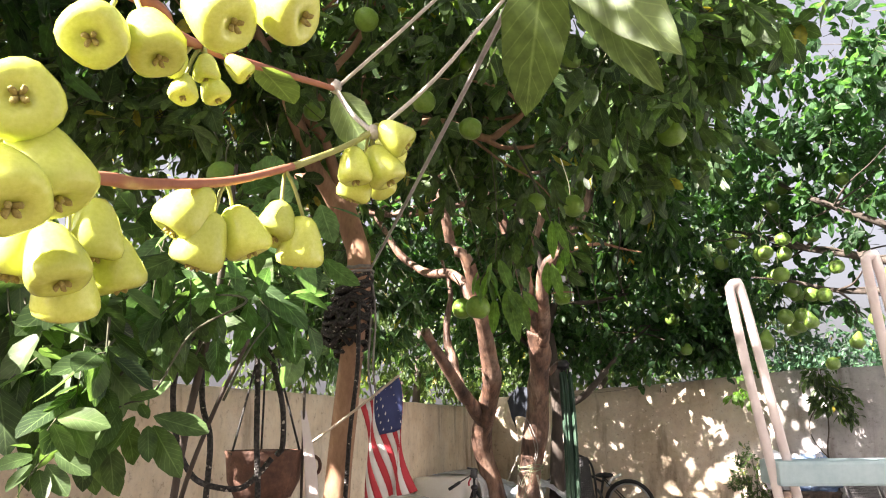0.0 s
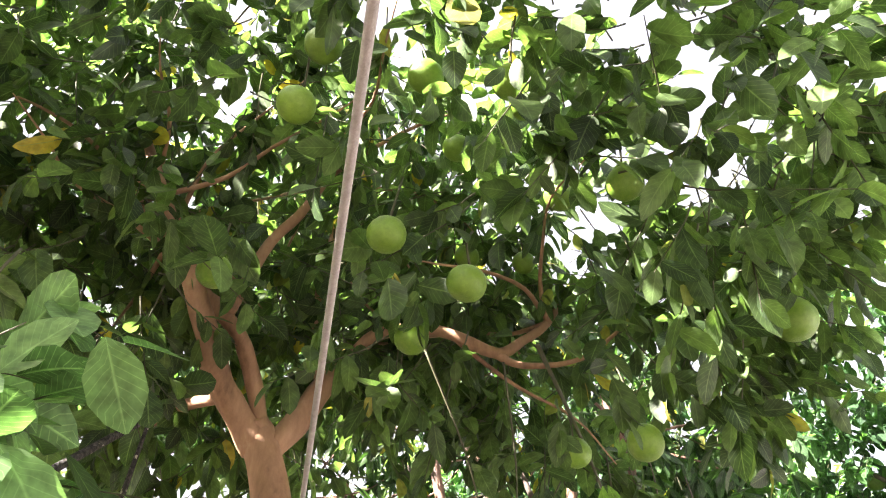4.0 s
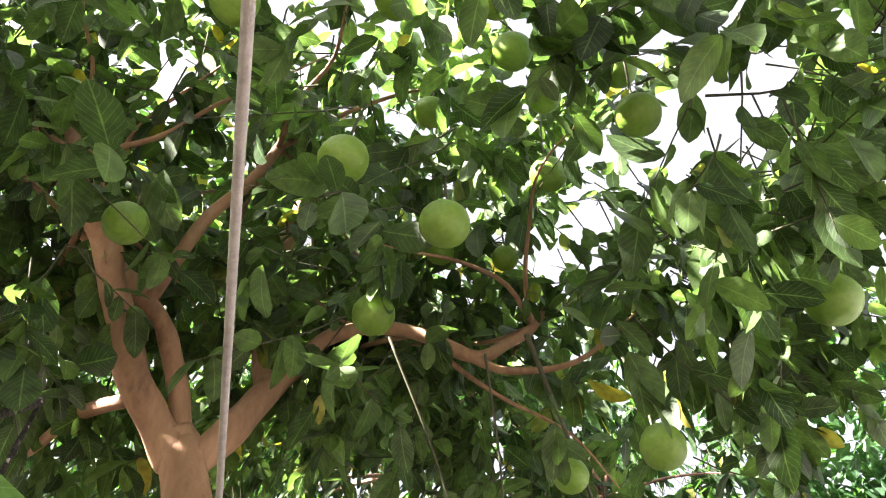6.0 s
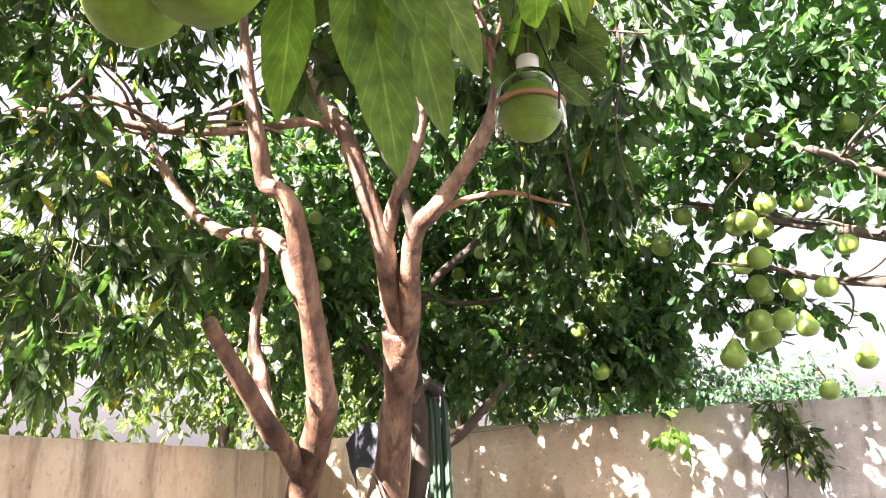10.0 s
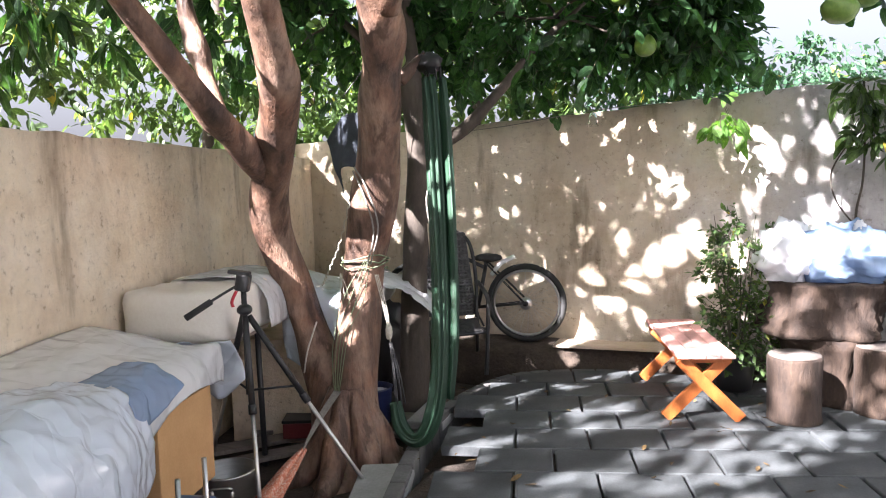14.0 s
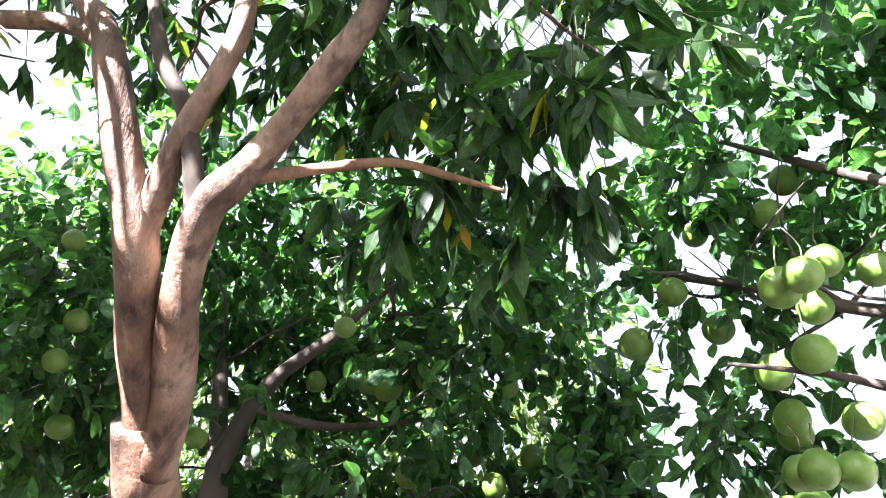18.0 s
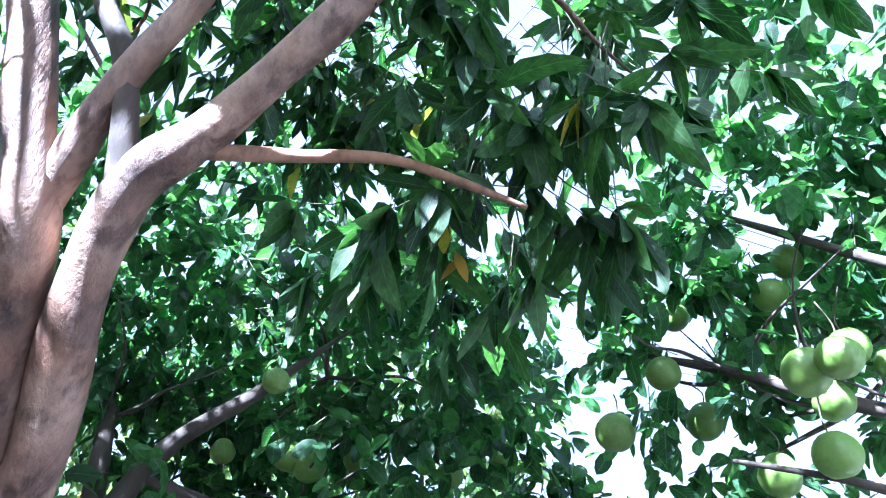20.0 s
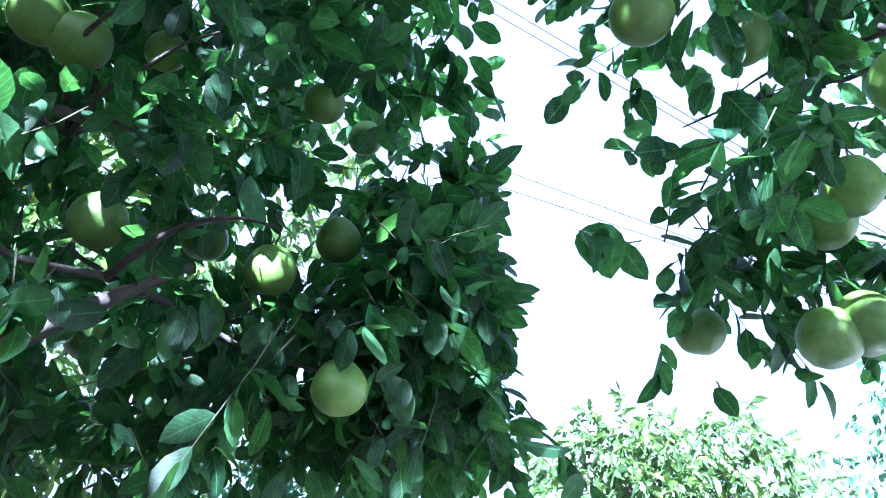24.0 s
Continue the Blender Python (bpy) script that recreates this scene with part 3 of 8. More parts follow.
# ---- ground, paving and walls ----
def ground_sheet():
    """One sheet of earth that dips into the bed round the old tree and runs out to the horizon."""
    xs = sorted(set(np.round(np.concatenate([np.linspace(-9, 4, 66), [-900, -300, -100, -50, -25, -14, 8, 16, 40, 100, 300, 900]]), 3)))
    ys = sorted(set(np.round(np.concatenate([np.linspace(-3, 13, 81), [-900, -300, -100, -40, -15, -7, 18, 30, 60, 150, 400, 900]]), 3)))
    v, f = [], []
    for y in ys:
        for x in xs:
            z = -0.045
            kx = -3.58 + 0.25 * math.sin((y - 7.2) * 0.9)
            if x < kx and y > 5.9 and y < 10.9:
                z = -0.2 + 0.03 * noise.noise(Vector((x * 2, y * 2, 0)))
            elif -8 < x < 3 and -3 < y < 12:
                z += 0.012 * noise.noise(Vector((x * 3, y * 3, 1)))
            v.append((x, y, z))
    w = len(xs)
    f = [(j * w + i, j * w + i + 1, (j + 1) * w + i + 1, (j + 1) * w + i) for j in range(len(ys) - 1) for i in range(w - 1)]
    return tagged(hang("ground", mesh_of("ground", v, f, M_SOIL)), "dark damp soil of the garden floor", "ground", kind="structure")


ground = ground_sheet()
LW = [(-5.97, 10.75), (-2.0, -2.35)]
wall_left = thing("wall_left", "rough cream plastered garden wall with vertical stains", "wall", kind="structure")
wall_back = thing("wall_back", "stained beige plastered garden wall weathering to grey render", "wall", kind="structure")


def wall_run(parent, a, b, thick, z0, tops, material, seed, cap=True):
    """A plastered wall between two places, its face uneven, its top worn; thick is the side it grows to."""
    a, b = np.array(a, float), np.array(b, float)
    n = max(8, int(np.linalg.norm(b - a) / 0.09))
    d = (b - a) / np.linalg.norm(b - a)
    nor = np.array((-d[1], d[0]))
    rows = 16
    v, f = [], []
    for i in range(n + 1):
        t = i / n
        p = a + (b - a) * t
        top = np.interp(t, [q[0] for q in tops], [q[1] for q in tops]) + 0.012 * noise.noise(Vector((i * 0.35, seed, 0))) + 0.006 * noise.noise(Vector((i * 1.7, seed, 4)))
        for j in range(rows + 1):
            z = z0 + (top - z0) * j / rows
            e = 0.008 * noise.noise(Vector((p[0] * 2.2, p[1] * 2.2, z * 1.6 + seed))) + 0.004 * noise.noise(Vector((p[0] * 7, p[1] * 7, z * 4 + seed)))
            v.append((p[0] + nor[0] * e, p[1] + nor[1] * e, z))
        v.append((p[0] + nor[0] * thick, p[1] + nor[1] * thick, top))
        v.append((p[0] + nor[0] * thick, p[1] + nor[1] * thick, z0))
    w = rows + 3
    f = [(i * w + j, (i + 1) * w + j, (i + 1) * w + (j + 1) % w, i * w + (j + 1) % w) for i in range(n) for j in range(w)]
    f += [tuple(range(w))[::-1], tuple(n * w + j for j in range(w))]
    hang("plaster", mesh_of("plaster", v, f, material), parent)


wall_run(wall_left, LW[1], LW[0], 0.2, -0.25, [(0, 1.8), (1, 1.8)], M_WALL_CREAM_BRIGHT, 3)
wall_run(wall_back, (-6.1, 10.6), (5.0, 10.5), 0.2, -0.25, [(0, 1.95), (0.15, 2.02), (0.26, 2.06), (0.374, 2.13), (0.42, 2.16), (1, 2.17)], M_WALL, 7)

# Unseen wall, added only to throw sunlight back across the yard.
wall_bounce = thing("wall_bounce", "unseen plain render wall added beside the yard to bounce sunlight", "wall", kind="structure")
wall_run(wall_bounce, (3.4, 10.3), (3.4, 2.6), 0.25, -0.25, [(0, 3.1), (1, 3.1)], M_BOUNCE, 21)

# ---- trees ----
def limb(tree, name, pts, material, seed=0, seg=10, wob=0.10, label="", per=7):
    return tube(name, pts, None, material, tree, label, seg, per, wob, seed)


def subdivide(tree, material, root, n, reach, seed, r0=0.016, up=0.35):
    """Slim side branches out of a place, bending as they go."""
    rng = random.Random(seed)
    for i in range(n):
        p = np.array(root[i % len(root)], float)[:3]
        d = np.array((rng.uniform(-1, 1), rng.uniform(-1, 1), rng.uniform(-0.2, 0.8) * up * 2))
        d /= np.linalg.norm(d)
        pts, k = [(*p, r0)], 4
        for j in range(1, k + 1):
            d = d + np.array((rng.uniform(-0.4, 0.4), rng.uniform(-0.4, 0.4), rng.uniform(-0.35, 0.3)))
            d /= np.linalg.norm(d)
            p = p + d * reach / k * rng.uniform(0.8, 1.2)
            pts.append((*p, r0 * (1 - 0.8 * j / k)))
        if clear_of_way(np.array([q[:3] for q in pts])).all():
            limb(tree, "branch", pts, material, seed + i, 6, 0.05, per=4)


def hang_fruits(tree, spots, meshes, size, seed, stem=0.09, label=""):
    rng = random.Random(seed)
    for s in spots:
        x, y, z = s[:3]
        d = s[3] if len(s) > 3 else size * rng.uniform(0.86, 1.1)
        me = meshes[int(s[4]) if len(s) > 4 else rng.randrange(len(meshes) - 1)]
        ob = new("fruit", me)
        ob.parent = tree
        m = pose(x, y, z, rng.uniform(-14, 14), rng.uniform(-14, 14), rng.uniform(0, 360)) @ Matrix.Diagonal((d, d, d, 1))
        ob.matrix_basis = Matrix.Translation(-tree.matrix_basis.translation) @ m
        tagged(ob, label)
        top = m @ Vector((0, 0, 0.47))
        pts = [tuple(top), (top.x + rng.uniform(-0.02, 0.02), top.y + rng.uniform(-0.02, 0.02), top.z + stem * 0.6), (top.x + rng.uniform(-0.06, 0.06), top.y + rng.uniform(-0.06, 0.06), top.z + stem * rng.uniform(1.0, 1.6))]
        v, f = tube_data(pts, 0.0035, 5, 3)
        hang("stem", mesh_of("stem", v, f, M_TWIG), tree)


FRUIT = [fruit_mesh("fruit", M_POMELO, 0.0, 0.94, 1), fruit_mesh("fruit", M_POMELO, 0.12, 0.98, 2), fruit_mesh("fruit", M_POMELO, 0.04, 0.97, 3), fruit_mesh("fruit", M_POMELO, 0.5, 1.0, 4)]
FRUIT_BACK = [fruit_mesh("fruit", M_POMELO_BACK, 0.0, 0.95, 5), fruit_mesh("fruit", M_POMELO_BACK, 0.22, 1.0, 6), fruit_mesh("fruit", M_POMELO_BACK, 0.08, 0.97, 7), fruit_mesh("fruit", M_POMELO_BACK, 1.0, 1.0, 8)]

def round_fruit(spots, r, side=-2.5, back=2.1, reach=(0.0, 0.16, 0.32, 0.5)):
    """Room round each fruit, more of it below and towards the yard."""
    out = []
    for s in spots:
        p, yard = np.array(s[:3]), np.array((side, s[1] - back, 1.8))
        w = (yard - p) / np.linalg.norm(yard - p)
        d = (s[3] if len(s) > 3 else 0.14) * 0.62 + r
        out += [(tuple(p + w * k), (d, d, d)) for k in reach]
    return out


# Front citrus tree
tree_a = thing("citrus_tree", "young citrus tree with smooth tan trunk and green fruits", "tree", (-2.5, 3.45, -0.05))
A_TRUNK = [(-2.56, 3.47, -0.06, 0.085), (-2.52, 3.44, 0.6, 0.072), (-2.42, 3.36, 1.2, 0.064), (-2.30, 3.29, 1.72, 0.06), (-2.18, 3.23, 2.25, 0.058), (-2.25, 3.25, 2.48, 0.057), (-2.33, 3.25, 2.66, 0.06), (-2.345, 3.22, 2.72, 0.05)]
limb(tree_a, "trunk", A_TRUNK, M_BARK_A, 1, 16, 0.06)
limb(tree_a, "limb", [(-2.33, 3.24, 2.64, 0.05), (-2.37, 3.17, 2.74, 0.046), (-2.37, 3.08, 2.82, 0.043), (-2.37, 3.0, 2.94, 0.04), (-2.37, 2.93, 3.05, 0.038), (-2.36, 2.88, 3.12, 0.036), (-2.35, 2.8, 3.19, 0.03), (-2.39, 2.72, 3.36, 0.024), (-2.55, 2.65, 3.74, 0.014)], M_BARK_A, 2, 12)
limb(tree_a, "limb", [(-2.33, 3.25, 2.68, 0.03), (-2.35, 3.2, 2.85, 0.028), (-2.335, 3.13, 2.94, 0.027), (-2.34, 3.08, 3.0, 0.027), (-2.40, 3.02, 3.09, 0.027), (-2.46, 2.97, 3.18, 0.025), (-2.6, 2.9, 3.34, 0.018), (-2.8, 2.8, 3.7, 0.008)], M_BARK_A, 3)
limb(tree_a, "limb", [(-2.36, 3.05, 3.05, 0.022), (-2.23, 3.06, 3.29, 0.019), (-2.12, 3.09, 3.41, 0.017), (-2.05, 3.12, 3.56, 0.017), (-2.05, 3.13, 3.67, 0.015), (-2.15, 3.1, 4.05, 0.008)], M_BARK_A, 7)
limb(tree_a, "limb", [(-2.31, 3.26, 2.63, 0.046), (-2.27, 3.34, 2.75, 0.043), (-2.27, 3.43, 2.91, 0.04), (-2.21, 3.5, 3.03, 0.03), (-2.15, 3.54, 3.13, 0.024), (-2.01, 3.6, 3.15, 0.022), (-1.9, 3.68, 3.13, 0.022), (-1.77, 3.8, 3.06, 0.021), (-1.71, 3.9, 3.14, 0.019), (-1.65, 4.0, 3.25, 0.016), (-1.58, 4.1, 3.44, 0.008)], M_BARK_A, 4, 12)
limb(tree_a, "limb", [(-2.27, 3.44, 2.93, 0.034), (-2.34, 3.46, 3.12, 0.031), (-2.37, 3.47, 3.33, 0.03), (-2.34, 3.49, 3.67, 0.029), (-2.29, 3.52, 3.97, 0.022), (-2.2, 3.56, 4.4, 0.01)], M_BARK_A, 5, 12)
limb(tree_a, "limb", [(-1.78, 3.8, 3.06, 0.016), (-1.68, 3.85, 3.0, 0.013), (-1.5, 3.95, 3.02, 0.009), (-1.3, 4.0, 3.15, 0.004)], M_BARK_A, 9, 8)
limb(tree_a, "limb", [(-2.37, 3.12, 2.78, 0.022), (-2.6, 3.1, 2.8, 0.018), (-2.9, 3.15, 2.8, 0.013), (-3.2, 3.2, 2.9, 0.006)], M_BARK_A, 6, 8)
limb(tree_a, "limb", [(-2.3, 3.26, 2.6, 0.024), (-2.5, 3.45, 2.62, 0.02), (-2.8, 3.6, 2.66, 0.014), (-3.2, 3.7, 2.8, 0.006)], M_BARK_A, 8, 8)
subdivide(tree_a, M_BARK_A, [(-2.39, 2.72, 3.36), (-2.05, 3.12, 3.56), (-2.6, 2.9, 3.34), (-1.65, 4.0, 3.25), (-1.9, 3.68, 3.13), (-2.29, 3.52, 3.97)], 22, 0.8, 21, 0.011)
# Blobs above z 4.5 are added, unseen, to shade the paving beyond.
A_BLOBS = [((-1.5, 3.55, 3.35), (1.1, 0.95, 0.7), 300), ((-2.6, 2.6, 3.15), (0.9, 0.8, 0.85), 270), ((-0.75, 3.4, 3.25), (0.6, 0.8, 0.6), 190), ((-1.5, 2.6, 3.75), (1.1, 0.9, 0.5), 150),
           ((-1.1, 4.1, 3.2), (0.6, 0.5, 0.45), 110), ((-1.75, 4.2, 2.95), (0.5, 0.45, 0.55), 120), ((-2.9, 3.6, 3.2), (0.8, 0.8, 0.7), 240), ((-2.6, 4.3, 3.75), (1.1, 0.7, 0.6), 230), ((-1.5, 4.0, 3.9), (0.9, 0.6, 0.4), 120), ((-3.3, 2.6, 3.6), (0.8, 0.8, 0.6), 200), ((-2.7, 3.3, 4.3), (1.2, 0.9, 0.4), 330), ((-3.4, 2.5, 4.7), (1.1, 1.0, 0.35), 230), ((-2.3, 2.1, 4.6), (1.1, 0.8, 0.35), 190), ((-3.6, 1.2, 4.6), (1.2, 0.9, 0.4), 200), ((-2.2, 4.3, 4.1), (0.9, 0.6, 0.4), 160)]
A_FRUITS = [(-1.494, 2.833, 2.836, 0.098), (-1.385, 3.018, 2.752, 0.1), (-1.717, 3.228, 2.819, 0.104), (-1.578, 2.56, 3.112, 0.1), (-1.796, 3.702, 2.113, 0.125), (-1.9, 3.72, 2.12, 0.11), (-1.388, 2.84, 3.373, 0.105), (-1.296, 3.524, 3.726, 0.11), (-1.249, 3.182, 3.485, 0.11), (-1.167, 2.922, 3.271, 0.1), (-1.372, 3.644, 3.509, 0.12), (-1.06, 3.621, 3.804, 0.12), (-1.649, 3.845, 3.448, 0.095),
            (-1.5, 2.55, 3.28, 0.1), (-1.569, 3.264, 3.553, 0.1), (-1.839, 3.728, 3.49, 0.1), (-2.048, 2.753, 2.915, 0.1), (-1.618, 4.053, 2.727, 0.108), (-1.946, 2.195, 2.426, 0.11), (-0.794, 3.882, 2.88, 0.14), (-1.262, 3.75, 2.566, 0.11), (-1.0, 3.2, 3.02, 0.1)]
crown(tree_a, A_BLOBS, 0.1, 0.52, M_CITRUS, 31, 8, 2, 0.55, 0.26, holes=round_fruit(A_FRUITS, 0.035, -0.95, 1.3, (0.0, 0.14, 0.28, 0.44, 0.62)) + [((-0.75, 3.6, 3.75), (0.2, 0.3, 0.3))], gap=0.44, fill=1.12)
hang_fruits(tree_a, A_FRUITS, FRUIT, 0.1, 5, 0.12, "round yellow-green citrus fruit")

# Broad-leaved bush in front of the tree
bush = thing("guava_bush", "leafy bush with broad pale green leaves", "bush", (-2.25, 2.2, -0.05))
limb(bush, "trunk", [(-2.25, 2.2, -0.06, 0.018), (-2.1, 2.15, 0.7, 0.015), (-1.95, 2.1, 1.4, 0.012), (-1.8, 2.1, 2.0, 0.012), (-1.75, 2.1, 2.4, 0.006)], M_BARK_D, 8)
limb(bush, "limb", [(-2.05, 2.13, 0.95, 0.009), (-1.8, 2.0, 1.3, 0.007), (-1.55, 1.9, 1.55, 0.006), (-1.35, 1.85, 1.75, 0.005)], M_BARK_D, 9)
crown(bush, [((-1.78, 2.08, 2.1), (0.4, 0.3, 0.3), 34), ((-2.15, 2.3, 2.15), (0.35, 0.3, 0.3), 22)], 0.135, 0.6, M_BUSH, 41, 6, 2, 0.5, 0.2, floor=1.8)
crown(bush, [((-2.0, 1.95, 1.95), (0.45, 0.35, 0.22), 40)], 0.115, 0.48, M_CITRUS, 42, 6, True, 0.4, 0.2)

# Old tree with reddish bark
tree_b = thing("mango_tree", "old tree with twin reddish-brown trunks and rope ties", "tree", (-4.05, 8.1, -0.2))
limb(tree_b, "trunk", [(-4.03, 8.08, -0.3, 0.27), (-4.03, 8.1, -0.12, 0.22), (-4.04, 8.15, 0.28, 0.155), (-4.0, 8.27, 0.93, 0.13), (-3.84, 8.2, 1.59, 0.125), (-3.72, 8.07, 2.03, 0.12), (-3.64, 7.95, 2.29, 0.115), (-3.57, 7.77, 2.56, 0.11)], M_BARK_B, 11, 22, 0.13)
limb(tree_b, "trunk", [(-4.1, 8.1, -0.28, 0.2), (-4.15, 8.13, 0.17, 0.14), (-4.33, 8.22, 0.55, 0.115), (-4.46, 8.17, 0.97, 0.11), (-4.46, 7.99, 1.36, 0.11), (-4.3, 7.84, 1.67, 0.115), (-4.1, 7.66, 2.0, 0.105), (-4.02, 7.49, 2.25, 0.095), (-3.92, 7.17, 2.68, 0.08), (-3.83, 6.88, 3.03, 0.07), (-3.83, 6.73, 3.24, 0.06), (-3.94, 6.67, 3.33, 0.055), (-3.92, 6.55, 3.55, 0.05), (-3.95, 6.45, 3.95, 0.04), (-4.0, 6.4, 4.5, 0.02)], M_BARK_B, 12, 18, 0.1)
limb(tree_b, "limb", [(-4.36, 7.83, 1.6, 0.08), (-4.32, 7.55, 1.78, 0.075), (-4.3, 7.34, 1.91, 0.07), (-4.28, 6.96, 2.21, 0.06), (-4.28, 6.65, 2.49, 0.045)], M_BARK_B, 13, 12, 0.12, "sawn-off grey-brown limb")
limb(tree_b, "limb", [(-4.32, 7.5, 1.8, 0.04), (-4.5, 7.57, 2.1, 0.045), (-4.59, 7.6, 2.3, 0.06), (-4.65, 7.6, 2.5, 0.045), (-4.65, 7.6, 2.75, 0.035), (-4.6, 7.6, 3.1, 0.028), (-4.7, 7.5, 3.6, 0.015)], M_BARK_B, 14, 12, 0.12)
limb(tree_b, "limb", [(-3.95, 7.25, 2.6, 0.06), (-4.03, 7.14, 2.85, 0.058), (-4.13, 7.16, 3.06, 0.056), (-4.36, 7.2, 3.2, 0.052), (-4.64, 7.19, 3.24, 0.048), (-4.94, 7.11, 3.46, 0.042), (-5.11, 6.99, 3.78, 0.034), (-5.29, 6.9, 4.11, 0.02)], M_BARK_B, 15, 12)
limb(tree_b, "limb", [(-3.58, 7.8, 2.5, 0.08), (-3.53, 7.58, 2.78, 0.075), (-3.49, 7.38, 3.05, 0.072), (-3.53, 7.27, 3.3, 0.068), (-3.6, 7.18, 3.6, 0.062), (-3.68, 7.13, 3.85, 0.055), (-3.85, 7.08, 4.1, 0.045), (-4.0, 7.0, 4.52, 0.025)], M_BARK_B, 16, 14)
limb(tree_b, "limb", [(-3.55, 7.85, 2.4, 0.07), (-3.44, 7.7, 2.62, 0.07), (-3.34, 7.48, 2.92, 0.068), (-3.24, 7.36, 3.12, 0.066), (-3.1, 7.31, 3.22, 0.058), (-2.98, 7.28, 3.32, 0.055), (-2.74, 7.19, 3.55, 0.05), (-2.6, 7.15, 3.77, 0.044), (-2.58, 7.09, 4.05, 0.036), (-2.7, 7.0, 4.6, 0.02)], M_BARK_B, 17, 14)
limb(tree_b, "limb", [(-3.25, 7.35, 3.1, 0.04), (-3.3, 7.22, 3.46, 0.034), (-3.41, 7.16, 3.68, 0.03), (-3.5, 7.1, 4.0, 0.024), (-3.6, 7.05, 4.27, 0.018)], M_BARK_D, 18)
limb(tree_b, "limb", [(-3.49, 7.4, 3.05, 0.05), (-3.38, 7.3, 3.26, 0.048), (-3.26, 7.22, 3.45, 0.044), (-3.12, 7.16, 3.72, 0.04), (-3.07, 7.08, 4.08, 0.03), (-3.0, 7.04, 4.4, 0.015)], M_BARK_B, 19)
limb(tree_b, "limb", [(-3.06, 7.33, 3.22, 0.024), (-2.88, 7.45, 3.32, 0.02), (-2.63, 7.48, 3.33, 0.017), (-2.42, 7.5, 3.25, 0.013), (-2.25, 7.55, 3.2, 0.007)], M_BARK_A, 20, 8)
limb(tree_b, "limb", [(-3.64, 7.15, 3.78, 0.04), (-3.89, 7.1, 3.92, 0.036), (-4.3, 6.9, 3.85, 0.032), (-4.7, 6.6, 3.8, 0.03), (-5.1, 6.3, 3.85, 0.024), (-5.5, 6.1, 3.9, 0.012)], M_BARK_B, 22, 10)
limb(tree_b, "limb", [(-3.7, 8.25, 2.1, 0.04), (-3.62, 8.3, 2.2, 0.03), (-3.56, 8.32, 2.25, 0.02)], M_BARK_B, 23, 8, 0.1, "pale sawn branch stub")
for k, (ang, ln) in enumerate(((-0.5, 0.34), (0.35, 0.3), (-1.5, 0.3), (-2.3, 0.32), (1.4, 0.3), (2.6, 0.3))):
    c, s = math.cos(ang), math.sin(ang)
    limb(tree_b, "root", [(-4.03 + 0.06 * c, 8.1 + 0.06 * s, 0.32, 0.06), (-4.03 + 0.17 * c, 8.1 + 0.17 * s, 0.05, 0.075), (-4.03 + 0.26 * c, 8.1 + 0.26 * s, -0.13, 0.07), (-4.03 + (0.2 + ln) * c, 8.1 + (0.2 + ln) * s, -0.24, 0.03)], M_BARK_B, 30 + k, 10, 0.15)
subdivide(tree_b, M_BARK_B, [(-4.0, 6.4, 4.4), (-3.9, 7.0, 4.3), (-2.6, 7.1, 4.1), (-5.2, 6.9, 4.0), (-4.7, 6.6, 3.8), (-3.1, 7.1, 4.1), (-5.3, 6.2, 3.9)], 26, 1.0, 51, 0.018)
# Blobs from z 5 upwards are added mostly out of view to block sun.
crown(tree_b, [((-3.2, 6.9, 4.75), (1.9, 1.5, 0.6), 420), ((-5.0, 6.3, 3.0), (0.75, 0.6, 0.65), 340), ((-5.2, 6.6, 4.1), (0.9, 0.9, 0.6), 230), ((-3.2, 5.7, 4.5), (1.4, 0.9, 0.5), 240), ((-5.8, 7.3, 2.9), (0.5, 0.7, 0.6), 70), ((-5.4, 5.6, 4.9), (1.3, 1.1, 0.6), 300), ((-2.4, 8.0, 4.7), (0.9, 0.8, 0.5), 230), ((-3.1, 8.3, 4.9), (0.6, 0.5, 0.35), 110), ((-4.6, 6.5, 5.6), (1.5, 1.1, 0.45), 560), ((-6.6, 6.3, 5.5), (1.6, 1.2, 0.45), 520), ((-5.6, 4.2, 5.4), (1.7, 1.2, 0.45), 480), ((-7.4, 4.2, 5.3), (1.4, 1.4, 0.5), 300), ((-3.6, 4.6, 5.5), (1.3, 1.1, 0.45), 420), ((-4.8, 2.2, 5.2), (1.6, 1.3, 0.5), 420), ((-6.8, 1.6, 5.0), (1.3, 1.3, 0.5), 260), ((-5.2, 1.2, 5.0), (0.9, 0.8, 0.35), 300)],
      0.17, 0.27, M_MANGO, 61, 10, False, 0.75, 0.3, whorl=True, gap=0.4)
crown(tree_b, [((-2.45, 7.9, 3.46), (0.48, 0.36, 0.2), 28), ((-2.15, 7.75, 3.75), (0.5, 0.4, 0.25), 20), ((-2.0, 7.45, 4.05), (0.6, 0.4, 0.3), 24), ((-2.7, 7.5, 4.0), (0.6, 0.4, 0.3), 34)], 0.2, 0.3, M_MANGO, 62, 9, True, 1.1, 0.22, whorl=True)

